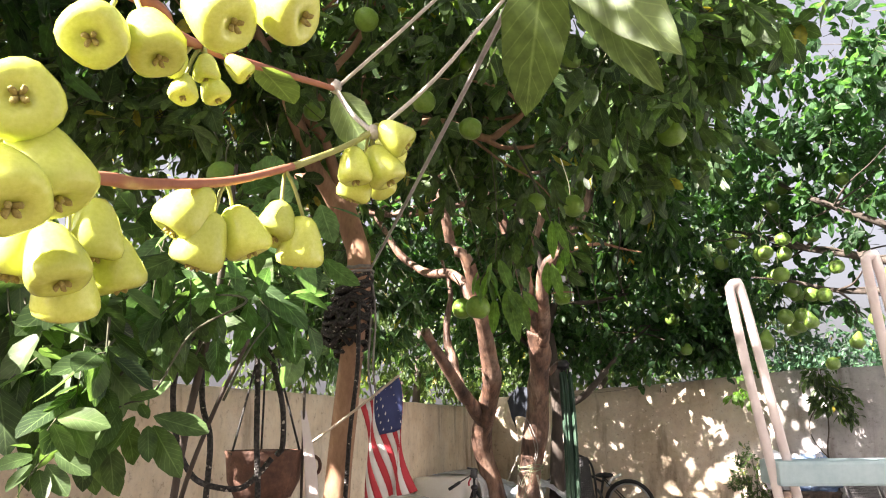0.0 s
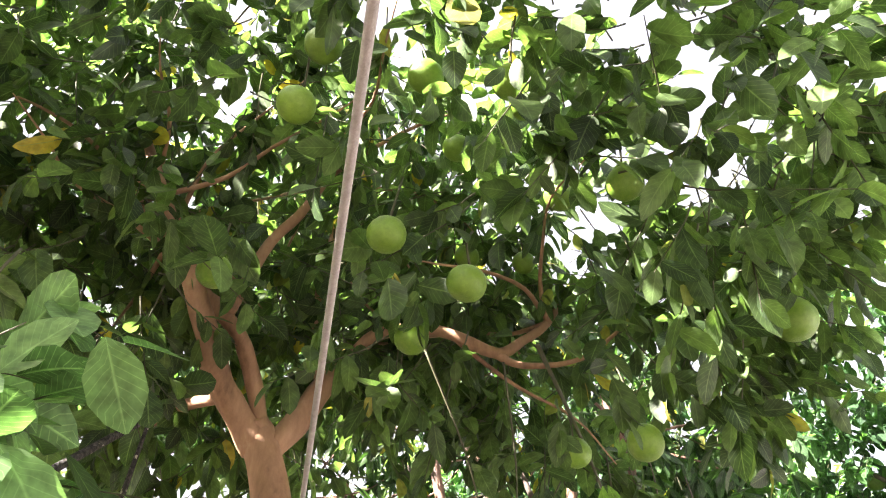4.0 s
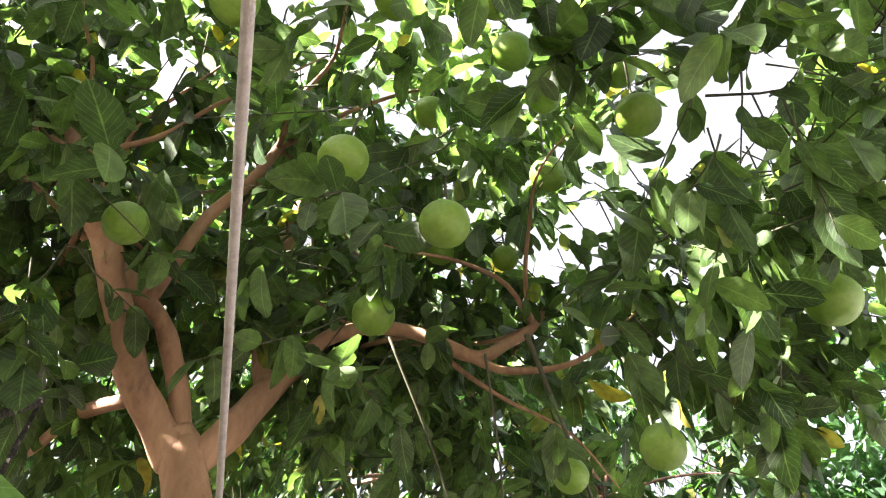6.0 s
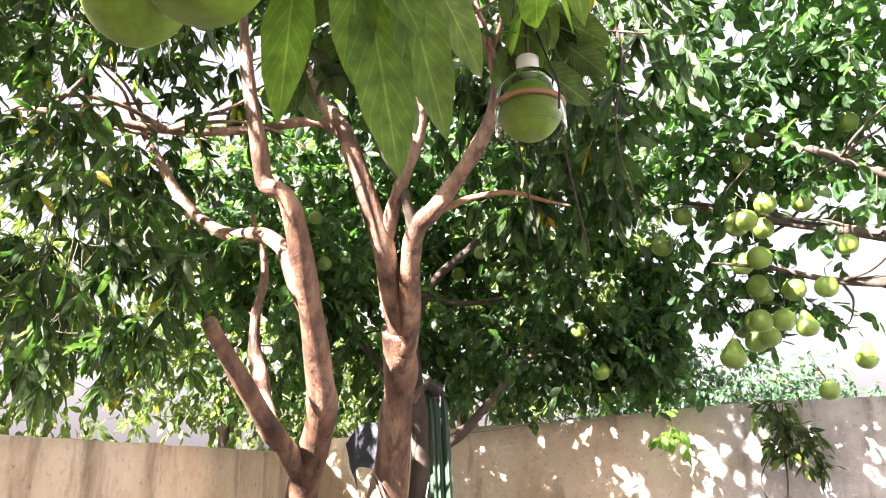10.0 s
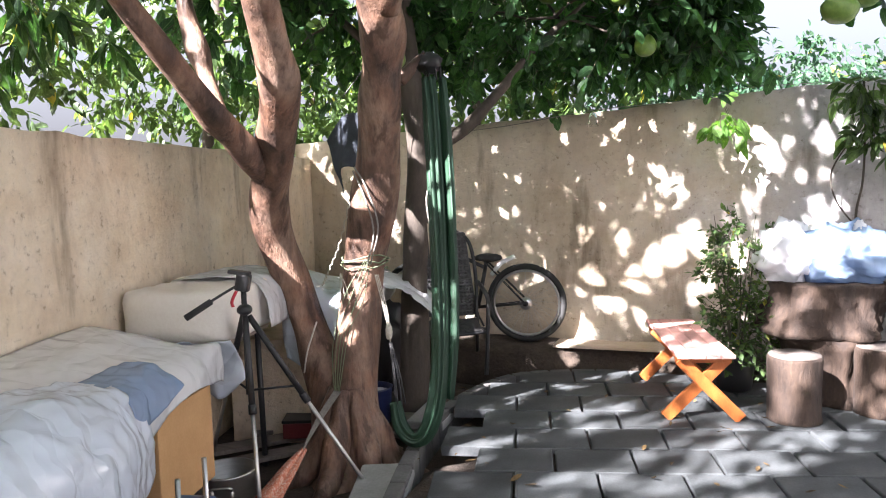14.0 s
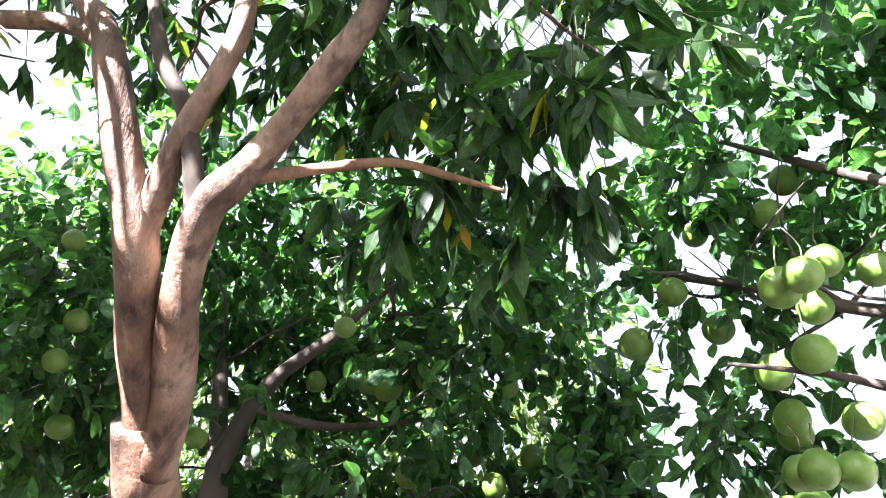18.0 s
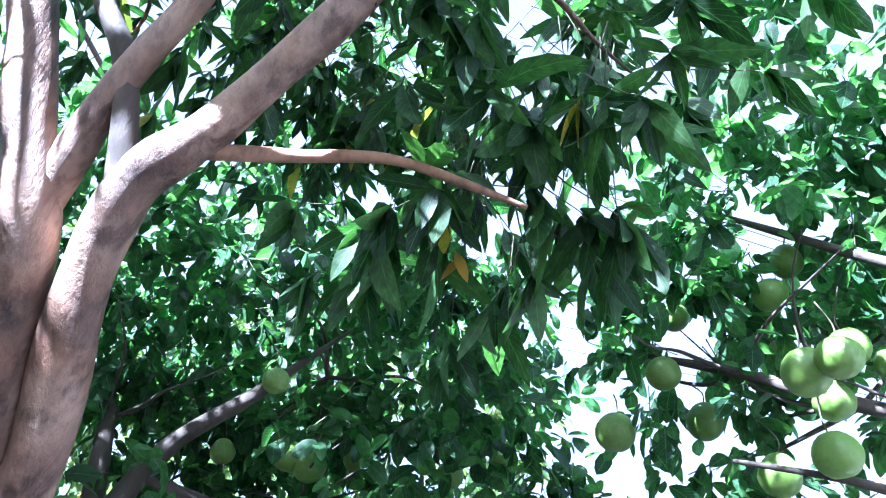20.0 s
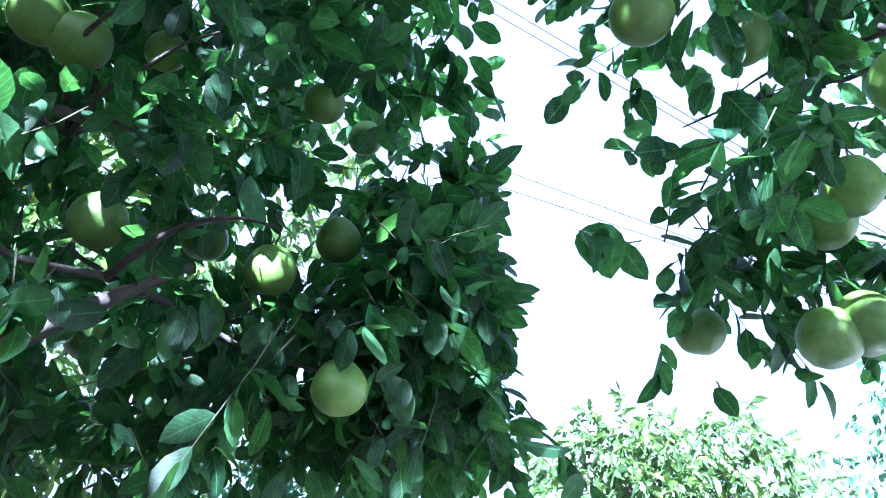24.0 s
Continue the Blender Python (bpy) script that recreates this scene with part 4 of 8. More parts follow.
# Pomelo tree behind the old tree, over the wall
tree_d = thing("pomelo_tree", "broad pomelo tree spreading over the wall, full of fruit", "tree", (-4.15, 9.2, -0.2))
limb(tree_d, "trunk", [(-4.15, 9.2, -0.25, 0.13), (-4.13, 9.2, 0.5, 0.1), (-4.1, 9.2, 1.01, 0.095), (-4.04, 9.2, 1.79, 0.09), (-4.1, 9.2, 2.3, 0.085), (-4.2, 9.25, 2.9, 0.06), (-4.4, 9.4, 3.6, 0.03)], M_BARK_D, 24, 14)
limb(tree_d, "limb", [(-4.12, 9.2, 2.2, 0.065), (-4.16, 9.2, 2.71, 0.06), (-4.06, 9.2, 3.02, 0.055), (-3.89, 9.2, 3.29, 0.045), (-3.56, 9.2, 3.53, 0.032), (-3.35, 9.3, 3.8, 0.018), (-3.2, 9.5, 4.1, 0.008)], M_BARK_D, 25, 12)
limb(tree_d, "limb", [(-4.05, 9.2, 1.7, 0.05), (-3.73, 9.3, 1.9, 0.045), (-3.5, 9.4, 2.15, 0.036), (-3.3, 9.6, 2.45, 0.026), (-3.0, 9.9, 2.8, 0.012)], M_BARK_D, 26, 10)
limb(tree_d, "limb", [(-4.1, 9.22, 2.1, 0.05), (-4.5, 9.5, 2.5, 0.04), (-5.0, 9.7, 2.9, 0.03), (-5.6, 9.8, 3.4, 0.015)], M_BARK_D, 27, 10)
limb(tree_d, "limb", [(-3.98, 9.2, 3.12, 0.03), (-3.7, 9.5, 3.1, 0.026), (-3.35, 9.8, 3.2, 0.018), (-3.0, 10.0, 3.3, 0.008)], M_BARK_D, 28, 8)
subdivide(tree_d, M_BARK_D, [(-3.3, 9.5, 3.8), (-3.2, 9.8, 2.7), (-5.0, 9.7, 2.9), (-3.4, 9.9, 3.2), (-4.4, 9.4, 3.5)], 24, 0.75, 71, 0.013)
D_FRUITS = [(-3.26, 9.85, 2.89, 0.17), (-3.02, 10.48, 3.18, 0.18), (-2.77, 9.97, 2.84, 0.165), (-2.55, 10.11, 3.04, 0.16), (-2.41, 10.51, 3.77, 0.155), (-2.65, 9.83, 3.4, 0.14), (-3.37, 9.68, 3.38, 0.175), (-3.48, 9.65, 3.42, 0.175), (-3.45, 10.6, 3.75, 0.16), (-3.42, 10.8, 3.78, 0.14), (-3.38, 10.6, 2.8, 0.18), (-2.56, 9.8, 2.43, 0.155, 1),
            (-4.488, 8.091, 3.621, 0.11), (-4.505, 8.287, 3.28, 0.12), (-4.571, 8.301, 3.083, 0.12), (-4.781, 8.682, 2.89, 0.14), (-4.2, 9.02, 2.907, 0.12), (-3.266, 8.689, 3.325, 0.11), (-4.1, 8.9, 2.5), (-4.05, 8.9, 2.35), (-3.15, 9.75, 3.45, 0.13), (-3.82, 9.6, 3.42, 0.13)]
crown(tree_d, [((-3.3, 9.95, 3.1), (1.15, 0.85, 0.95), 620), ((-4.8, 10.1, 3.3), (1.3, 0.9, 1.1), 520), ((-3.2, 10.0, 4.5), (1.2, 1.0, 0.9), 300), ((-5.3, 9.2, 3.7), (1.0, 0.9, 0.9), 380), ((-2.7, 10.3, 2.6), (0.7, 0.5, 0.55), 230), ((-4.4, 10.3, 4.9), (1.3, 0.8, 0.7), 260), ((-5.4, 8.7, 2.7), (0.6, 0.6, 0.5), 60), ((-4.3, 9.6, 4.5), (1.5, 0.8, 0.9), 300), ((-3.9, 8.9, 5.2), (1.6, 0.9, 0.8), 250), ((-4.75, 8.6, 3.35), (0.5, 0.4, 0.65), 150), ((-6.3, 8.3, 4.0), (0.8, 0.8, 0.5), 150), ((-2.75, 9.6, 4.0), (0.6, 0.6, 0.8), 160), ((-6.0, 9.5, 4.6), (1.1, 1.0, 0.9), 260), ((-2.3, 10.35, 3.0), (0.42, 0.35, 0.75), 300), ((-2.2, 10.6, 3.9), (0.5, 0.4, 0.7), 220), ((-2.6, 9.75, 2.9), (0.4, 0.3, 0.6), 60), ((-2.1, 9.95, 2.36), (0.28, 0.14, 0.12), 14)],
      0.11, 0.55, M_POMELO_LEAF, 81, 8, 2, 0.5, 0.3, gap=0.39, fill=1.0, inside=lambda p: (p[:, 0] < -2.8 + 0.362 * (p[:, 1] - 7.85)) | (p[:, 2] < 2.47), holes=round_fruit(D_FRUITS, 0.045, -2.75, 2.1, (0.0, 0.14, 0.28, 0.44, 0.62, 0.84)))
crown(tree_d, [((-2.08, 10.1, 1.97), (0.12, 0.09, 0.14), 15)], 0.11, 0.52, M_NEAR_BACKLIT, 84, 7, True, 0.5, 0.12, name="low_sprig", label="yellow-green sprig hanging before the wall, sunlight put into its colour")
hang_fruits(tree_d, D_FRUITS, FRUIT_BACK, 0.135, 6, 0.1, "round green pomelo")

# Pomelo tree heavy with fruit beside the grey wall
tree_c = thing("pomelo_tree", "pomelo tree heavy with hanging green fruit by the grey wall", "tree", (0.75, 8.9, -0.05))
limb(tree_c, "trunk", [(0.75, 8.9, -0.08, 0.12), (0.7, 8.9, 0.8, 0.1), (0.6, 8.9, 1.6, 0.09), (0.45, 8.85, 2.3, 0.08), (0.3, 8.85, 2.9, 0.07), (0.3, 8.9, 3.8, 0.05), (0.4, 8.9, 4.8, 0.02)], M_BARK_D, 41, 14)
limb(tree_c, "limb", [(0.4, 8.85, 2.6, 0.06), (0.0, 8.8, 2.95, 0.05), (-0.5, 8.8, 3.15, 0.04), (-0.95, 8.85, 3.3, 0.033), (-1.35, 8.95, 3.5, 0.024), (-1.7, 9.05, 3.65, 0.013)], M_BARK_D, 42, 10)
limb(tree_c, "limb", [(0.35, 8.85, 2.85, 0.05), (-0.1, 8.6, 3.3, 0.04), (-0.6, 8.5, 3.6, 0.03), (-1.0, 8.6, 3.9, 0.02), (-1.4, 8.8, 4.3, 0.01)], M_BARK_D, 43, 10)
limb(tree_c, "limb", [(0.3, 8.85, 2.8, 0.04), (-0.2, 8.7, 2.75, 0.032), (-0.7, 8.7, 2.8, 0.025), (-1.1, 8.75, 2.95, 0.017), (-1.5, 8.8, 3.05, 0.008)], M_BARK_D, 44, 10)
subdivide(tree_c, M_BARK_D, [(-0.5, 8.8, 3.15), (-0.95, 8.85, 3.3), (-0.6, 8.5, 3.6), (-0.7, 8.7, 2.8), (-1.35, 8.95, 3.5)], 22, 0.8, 91, 0.013)
C_FRUITS = [(-1.097, 8.786, 3.967, 0.15), (-1.209, 8.773, 3.779, 0.15), (-1.68, 8.895, 3.47, 0.15), (-1.456, 9.248, 3.424, 0.17), (-1.182, 8.666, 3.015, 0.17), (-1.87, 9.14, 3.32, 0.175), (-1.301, 8.43, 3.209, 0.175), (-1.295, 8.945, 3.052, 0.165), (-1.036, 9.24, 3.78, 0.14), (-1.476, 9.368, 4.067, 0.15),
            (-1.2, 9.26, 2.94, 0.175), (-1.17, 9.41, 2.91, 0.17), (-1.34, 9.88, 2.72, 0.175), (-1.26, 9.42, 2.54, 0.18), (-1.17, 9.37, 2.57, 0.18), (-1.25, 9.03, 2.63, 0.17), (-1.22, 8.87, 2.6, 0.165), (-0.97, 9.02, 2.84, 0.17), (-1.07, 8.94, 2.61, 0.165), (-1.13, 8.68, 3.23, 0.15), (-1.24, 8.3, 3.19, 0.15), (-1.435, 8.831, 2.36, 0.185, 3), (-1.1, 8.5, 3.35, 0.15),
            (-0.85, 8.7, 3.4, 0.16), (-0.8, 8.6, 2.75, 0.15), (-0.65, 8.5, 3.0, 0.15), (-0.4, 8.8, 2.5, 0.15), (-0.6, 8.9, 2.3, 0.15, 3), (-0.2, 8.6, 2.9, 0.16), (0.1, 8.4, 2.6, 0.15), (-0.5, 8.6, 3.9, 0.15), (-0.85, 8.95, 2.1, 0.14), (-0.95, 8.6, 2.5, 0.15, 3)]
crown(tree_c, [((-0.9, 9.1, 4.3), (1.05, 0.9, 0.65), 470), ((0.3, 8.8, 4.4), (1.2, 1.2, 0.9), 560), ((-0.4, 8.9, 3.5), (0.8, 0.7, 0.4), 120), ((-1.45, 9.2, 3.75), (0.5, 0.5, 0.45), 110), ((0.6, 8.9, 3.3), (0.7, 0.8, 0.4), 70), ((-1.42, 9.75, 2.95), (0.42, 0.3, 0.24), 90), ((-0.85, 9.5, 2.8), (0.25, 0.25, 0.2), 18), ((-0.5, 8.2, 5.0), (1.3, 0.9, 0.6), 300), ((-1.35, 9.15, 3.0), (0.4, 0.35, 0.3), 60), ((-0.2, 8.6, 5.1), (1.3, 1.1, 0.6), 300)],
      0.115, 0.56, M_POMELO_LEAF, 93, 8, 2, 0.45, 0.28, gap=0.4, fill=0.65, inside=lambda p: p[:, 0] > -2.8 + 0.5 * (p[:, 1] - 7.85), holes=round_fruit(C_FRUITS, 0.045, -2.0, 2.6, (0.0, 0.16, 0.34, 0.52, 0.72, 0.95)))
hang_fruits(tree_c, C_FRUITS, FRUIT_BACK, 0.15, 7, 0.1, "large round green pomelo")

# Trees beyond the walls
def far_tree(name, at, blobs, material, leaf, seed, label, trunk_r=0.12, gap=0.0, aspect=0.45):
    t = thing(name, label, "tree", at)
    top = blobs[0][0]
    limb(t, "trunk", [(*at[:2], at[2] - 0.05, trunk_r), (at[0] * 0.7 + top[0] * 0.3, at[1] * 0.7 + top[1] * 0.3, top[2] * 0.4, trunk_r * 0.8), (*top[:2], top[2], trunk_r * 0.4)], M_BARK_D, seed, 8)
    subdivide(t, M_BARK_D, [b[0] for b in blobs], 6, 1.2, seed + 5, 0.02)
    crown(t, blobs, leaf, aspect, material, seed, 8, False, 0.5, 0.4, twigs=False, gap=gap)


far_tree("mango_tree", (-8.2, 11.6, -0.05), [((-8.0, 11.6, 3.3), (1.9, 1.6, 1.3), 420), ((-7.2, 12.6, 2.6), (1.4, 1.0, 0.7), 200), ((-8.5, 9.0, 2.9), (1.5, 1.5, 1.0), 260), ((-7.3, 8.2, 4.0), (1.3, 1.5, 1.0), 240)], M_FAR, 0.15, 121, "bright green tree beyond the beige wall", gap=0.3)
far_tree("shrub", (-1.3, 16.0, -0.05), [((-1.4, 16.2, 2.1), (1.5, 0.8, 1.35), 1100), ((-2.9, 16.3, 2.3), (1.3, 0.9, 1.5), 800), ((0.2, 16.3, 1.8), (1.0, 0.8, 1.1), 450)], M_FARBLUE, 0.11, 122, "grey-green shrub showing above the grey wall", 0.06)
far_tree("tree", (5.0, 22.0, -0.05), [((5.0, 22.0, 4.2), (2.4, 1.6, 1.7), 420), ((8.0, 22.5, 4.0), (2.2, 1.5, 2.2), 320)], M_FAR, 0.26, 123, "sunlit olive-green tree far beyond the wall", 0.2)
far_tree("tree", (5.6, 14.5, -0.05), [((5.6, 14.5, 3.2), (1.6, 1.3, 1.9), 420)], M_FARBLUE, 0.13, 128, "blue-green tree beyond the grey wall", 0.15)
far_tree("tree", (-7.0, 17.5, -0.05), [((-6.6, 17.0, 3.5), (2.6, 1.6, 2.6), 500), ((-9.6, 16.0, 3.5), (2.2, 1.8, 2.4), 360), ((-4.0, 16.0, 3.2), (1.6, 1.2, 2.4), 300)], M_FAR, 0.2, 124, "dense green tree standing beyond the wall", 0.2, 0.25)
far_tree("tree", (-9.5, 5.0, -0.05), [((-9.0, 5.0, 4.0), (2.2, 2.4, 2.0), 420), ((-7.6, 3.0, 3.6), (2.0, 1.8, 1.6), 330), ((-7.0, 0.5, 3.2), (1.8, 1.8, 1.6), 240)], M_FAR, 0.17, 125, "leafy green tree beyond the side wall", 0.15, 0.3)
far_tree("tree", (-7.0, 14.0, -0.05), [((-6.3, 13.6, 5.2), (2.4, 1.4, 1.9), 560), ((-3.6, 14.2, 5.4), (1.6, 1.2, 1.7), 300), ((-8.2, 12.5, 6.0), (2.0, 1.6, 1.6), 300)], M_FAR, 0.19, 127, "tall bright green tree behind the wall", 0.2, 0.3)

# ---- more materials ----
M_BLACK = plain("black_plastic", (0.018, 0.018, 0.02), 0.45)
M_RUBBER = plain("black_rubber", (0.022, 0.022, 0.022), 0.8)
M_STEEL = surface("dull_steel", [(0.3, (0.42, 0.42, 0.42)), (0.7, (0.62, 0.62, 0.61))], 20, 0.36, 0.1, 0.001, fine=200, metal=1.0)
M_ALU = surface("brushed_aluminium", [(0.3, (0.50, 0.50, 0.50)), (0.7, (0.70, 0.70, 0.69))], 8, 0.42, 0.15, 0.001, (1, 1, 6), 120, 1.0)
M_PINKWOOD = surface("faded_pink_plank", [(0.25, (0.42, 0.20, 0.18)), (0.55, (0.56, 0.30, 0.27)), (0.8, (0.66, 0.40, 0.36))], 5, 0.7, 0.25, 0.003, (1.2, 6, 6), 60, vary=0.08, kind="Object")
M_ORANGEWOOD = surface("orange_stained_pine", [(0.25, (0.24, 0.058, 0.012)), (0.5, (0.40, 0.11, 0.022)), (0.8, (0.50, 0.17, 0.045))], 6, 0.5, 0.25, 0.003, (3, 3, 1), 60, vary=0.08)
M_LOG = surface("old_log_bark", [(0.3, (0.010, 0.007, 0.005)), (0.46, (0.028, 0.017, 0.012)), (0.6, (0.050, 0.031, 0.021)), (0.75, (0.10, 0.067, 0.047))], 7, 0.85, 1.0, 0.03, (1, 1, 0.3), 45)
M_LOGTOP = surface("weathered_log_end", [(0.25, (0.07, 0.055, 0.05)), (0.6, (0.17, 0.145, 0.13)), (0.85, (0.28, 0.25, 0.22))], 9, 0.85, 0.5, 0.006, fine=80)
M_OLDWOOD = surface("weathered_board", [(0.25, (0.09, 0.075, 0.065)), (0.6, (0.21, 0.18, 0.155)), (0.85, (0.33, 0.29, 0.25))], 6, 0.85, 0.4, 0.005, (1, 8, 8), 70, vary=0.2)
M_PALEBOARD = surface("pale_weathered_board", [(0.25, (0.34, 0.27, 0.20)), (0.6, (0.50, 0.42, 0.33)), (0.85, (0.6, 0.53, 0.44))], 5, 0.85, 0.3, 0.004)
M_CARD = surface("brown_cardboard", [(0.3, (0.42, 0.24, 0.10)), (0.7, (0.56, 0.34, 0.16))], 5, 0.85, 0.12, 0.002, fine=90)
M_GREENCLOTH = surface("dark_green_nylon", [(0.3, (0.008, 0.028, 0.015)), (0.55, (0.016, 0.052, 0.028)), (0.8, (0.035, 0.095, 0.052))], 10, 0.55, 0.35, 0.004, (6, 6, 0.4), 90)
M_BLUEGREY = surface("blue_grey_cloth", [(0.3, (0.015, 0.020, 0.030)), (0.7, (0.038, 0.046, 0.064))], 8, 0.85, 0.3, 0.004)
M_ROPE = surface("pale_rope", [(0.3, (0.36, 0.33, 0.28)), (0.7, (0.62, 0.59, 0.52))], 60, 0.9, 0.8, 0.003, fine=300)
M_GREYROPE = surface("grey_cord", [(0.3, (0.13, 0.12, 0.11)), (0.7, (0.29, 0.275, 0.25))], 60, 0.9, 0.8, 0.003, fine=300)
M_GREENCORD = plain("green_cord", (0.16, 0.20, 0.12), 0.8)
M_BLUEPLASTIC = plain("blue_plastic", (0.10, 0.18, 0.32), 0.4)
M_REDBOX = plain("dark_red_paint", (0.16, 0.02, 0.025), 0.5)
M_NAVY = plain("navy_plastic", (0.012, 0.018, 0.06), 0.35)
M_WHITEPAINT = surface("white_pink_tube_paint", [(0.3, (0.66, 0.58, 0.56)), (0.7, (0.80, 0.73, 0.70))], 9, 0.42, 0.1, 0.002)
M_PALEBLUE = surface("pale_blue_paint", [(0.3, (0.30, 0.42, 0.45)), (0.7, (0.44, 0.56, 0.58))], 8, 0.5, 0.15, 0.002)
M_RED = plain("flag_red", (0.50, 0.045, 0.06), 0.8)
M_WHITE = plain("flag_white", (0.74, 0.72, 0.70), 0.8, vary=0.06)
M_FLAGBLUE = plain("flag_blue", (0.045, 0.06, 0.17), 0.8)
M_TERRA = surface("brown_bowl_clay", [(0.3, (0.035, 0.017, 0.011)), (0.5, (0.09, 0.042, 0.026)), (0.75, (0.20, 0.10, 0.06))], 12, 0.8, 0.9, 0.012)
M_WICKER = surface("dark_grey_wicker", [(0.3, (0.028, 0.028, 0.03)), (0.7, (0.095, 0.093, 0.095))], 30, 0.6, 0.6, 0.004, fine=160)
M_SHEET_BEIGE = surface("beige_wrapping_sheet", [(0.3, (0.70, 0.65, 0.58)), (0.7, (0.84, 0.81, 0.76))], 4, 0.4, 0.3, 0.008)
M_REDSTRIPE = surface("striped_cotton", [(0.3, (0.32, 0.07, 0.035)), (0.5, (0.52, 0.20, 0.12)), (0.62, (0.62, 0.50, 0.42)), (0.75, (0.20, 0.03, 0.03))], 26, 0.9, 0.3, 0.003, (4, 4, 0.5), 60)


def rope_material():
    m, nt, p = mat_base("black_and_white_braid")
    v = coords(nt)
    vo = node(nt, "ShaderNodeTexVoronoi", Scale=130.0)
    nt.links.new(v, vo.inputs["Vector"])
    r = ramp(nt, vo.outputs["Color"], [(0.0, (0.012, 0.011, 0.010)), (0.55, (0.04, 0.034, 0.03)), (0.88, (0.36, 0.33, 0.28))])
    r.color_ramp.interpolation = "CONSTANT"
    nt.links.new(r.outputs[0], p.inputs["Base Color"])
    p.inputs["Roughness"].default_value = 0.8
    add_bump(nt, p, vo.outputs["Distance"], 0.8, 0.006)
    return m


def film_material(name, tint, rough, see, crease=0.8):
    """Thin plastic: white-ish sheen, part of the light goes through."""
    m, nt, p = mat_base(name)
    n = node(nt, "ShaderNodeTexNoise", Scale=3.0, Detail=3.0, Roughness=0.5)
    nt.links.new(coords(nt), n.inputs["Vector"])
    r = ramp(nt, n.outputs["Fac"], [(0.3, tuple(c * 0.82 for c in tint)), (0.7, tint)])
    nt.links.new(r.outputs[0], p.inputs["Base Color"])
    p.inputs["Roughness"].default_value = rough
    cr = node(nt, "ShaderNodeTexVoronoi", Scale=4.5)
    cr.feature = "DISTANCE_TO_EDGE"
    wv = nt.nodes.new("ShaderNodeVectorMath")
    wv.operation = "MULTIPLY_ADD"
    wv.inputs[1].default_value = (0.35, 0.35, 0.35)
    nt.links.new(n.outputs["Color"], wv.inputs[0])
    nt.links.new(coords(nt, (1.0, 1.6, 0.8)), wv.inputs[2])
    nt.links.new(wv.outputs[0], cr.inputs["Vector"])
    hh = node(nt, "ShaderNodeMath")
    hh.operation = "ADD"
    nt.links.new(n.outputs["Fac"], hh.inputs[0])
    nt.links.new(cr.outputs["Distance"], hh.inputs[1])
    add_bump(nt, p, hh.outputs[0], crease, 0.06)
    p.inputs["Specular IOR Level"].default_value = 0.9
    p.inputs["Coat Weight"].default_value = 0.6
    p.inputs["Coat Roughness"].default_value = 0.08
    tr = nt.nodes.new("ShaderNodeBsdfTranslucent")
    tr.inputs["Color"].default_value = (*tint, 1)
    mx = nt.nodes.new("ShaderNodeMixShader")
    mx.inputs[0].default_value = see
    nt.links.new(p.outputs[0], mx.inputs[1])
    nt.links.new(tr.outputs[0], mx.inputs[2])
    nt.links.new(mx.outputs[0], nt.nodes["Material Output"].inputs[0])
    return m


def glass_material():
    m, nt, p = mat_base("clear_plastic")
    p.inputs["Base Color"].default_value = (0.95, 0.97, 0.96, 1)
    p.inputs["Roughness"].default_value = 0.06
    p.inputs["Transmission Weight"].default_value = 1.0
    p.inputs["IOR"].default_value = 1.12
    return m


M_BRAID = rope_material()
M_FILM_BLUE = film_material("bluish_plastic_sheet", (0.82, 0.89, 0.98), 0.08, 0.3, 0.7)
M_FILM_GREY = film_material("dusty_plastic_sheet", (0.84, 0.86, 0.88), 0.16, 0.2, 0.35)
M_FILM_WHITE = film_material("white_plastic_sheet", (0.84, 0.86, 0.90), 0.25, 0.3)
M_FILM_BAG = film_material("pale_blue_bag_film", (0.30, 0.42, 0.62), 0.22, 0.3)
M_GLASS = glass_material()


def lathe(profile, seg=20, wob=0.0, seed=0, lobes=0):
    """Vertices and faces of a turned body; profile rows are (radius, height)."""
    v, f = [], []
    for i, (r, z) in enumerate(profile):
        for k in range(seg):
            a = 2 * math.pi * k / seg
            w = 1 + wob * (noise.noise(Vector((math.cos(a) * 1.4 + seed, math.sin(a) * 1.4, z * 3))) + 0.4 * noise.noise(Vector((math.cos(a) * 5 + seed, math.sin(a) * 5, z * 2))) + 0.22 * noise.noise(Vector((math.cos(a) * 14 + seed, math.sin(a) * 14, z * 9))))
            if lobes:
                w *= 1 + 0.07 * math.cos(lobes * a) * i / len(profile)
            v.append((r * w * math.cos(a), r * w * math.sin(a), z))
    n = len(profile)
    for i in range(n - 1):
        for k in range(seg):
            f.append((i * seg + k, i * seg + (k + 1) % seg, (i + 1) * seg + (k + 1) % seg, (i + 1) * seg + k))
    f += [tuple(range(seg))[::-1], tuple((n - 1) * seg + k for k in range(seg))]
    return v, f


def placed(v, m):
    return [tuple(m @ Vector(p)) for p in v]


def turned(name, profile, material, parent, m, label="", seg=20, wob=0.0, seed=0):
    v, f = lathe(profile, seg, wob, seed)
    return hang(name, mesh_of(name, placed(v, m), f, material), parent, label)


def beam(name, a, b, w, h, material, parent, label="", bevel=0.004, up=(0, 0, 1)):
    """A squared timber from a to b."""
    a, b = Vector(a), Vector(b)
    x = (b - a).normalized()
    y = Vector(up).cross(x).normalized()
    z = x.cross(y)
    m = Matrix((x, y, z)).transposed().to_4x4()
    m.translation = (a + b) / 2
    return part(name, box_bm((b - a).length, w, h, m), material, parent, label, False, None, bevel)


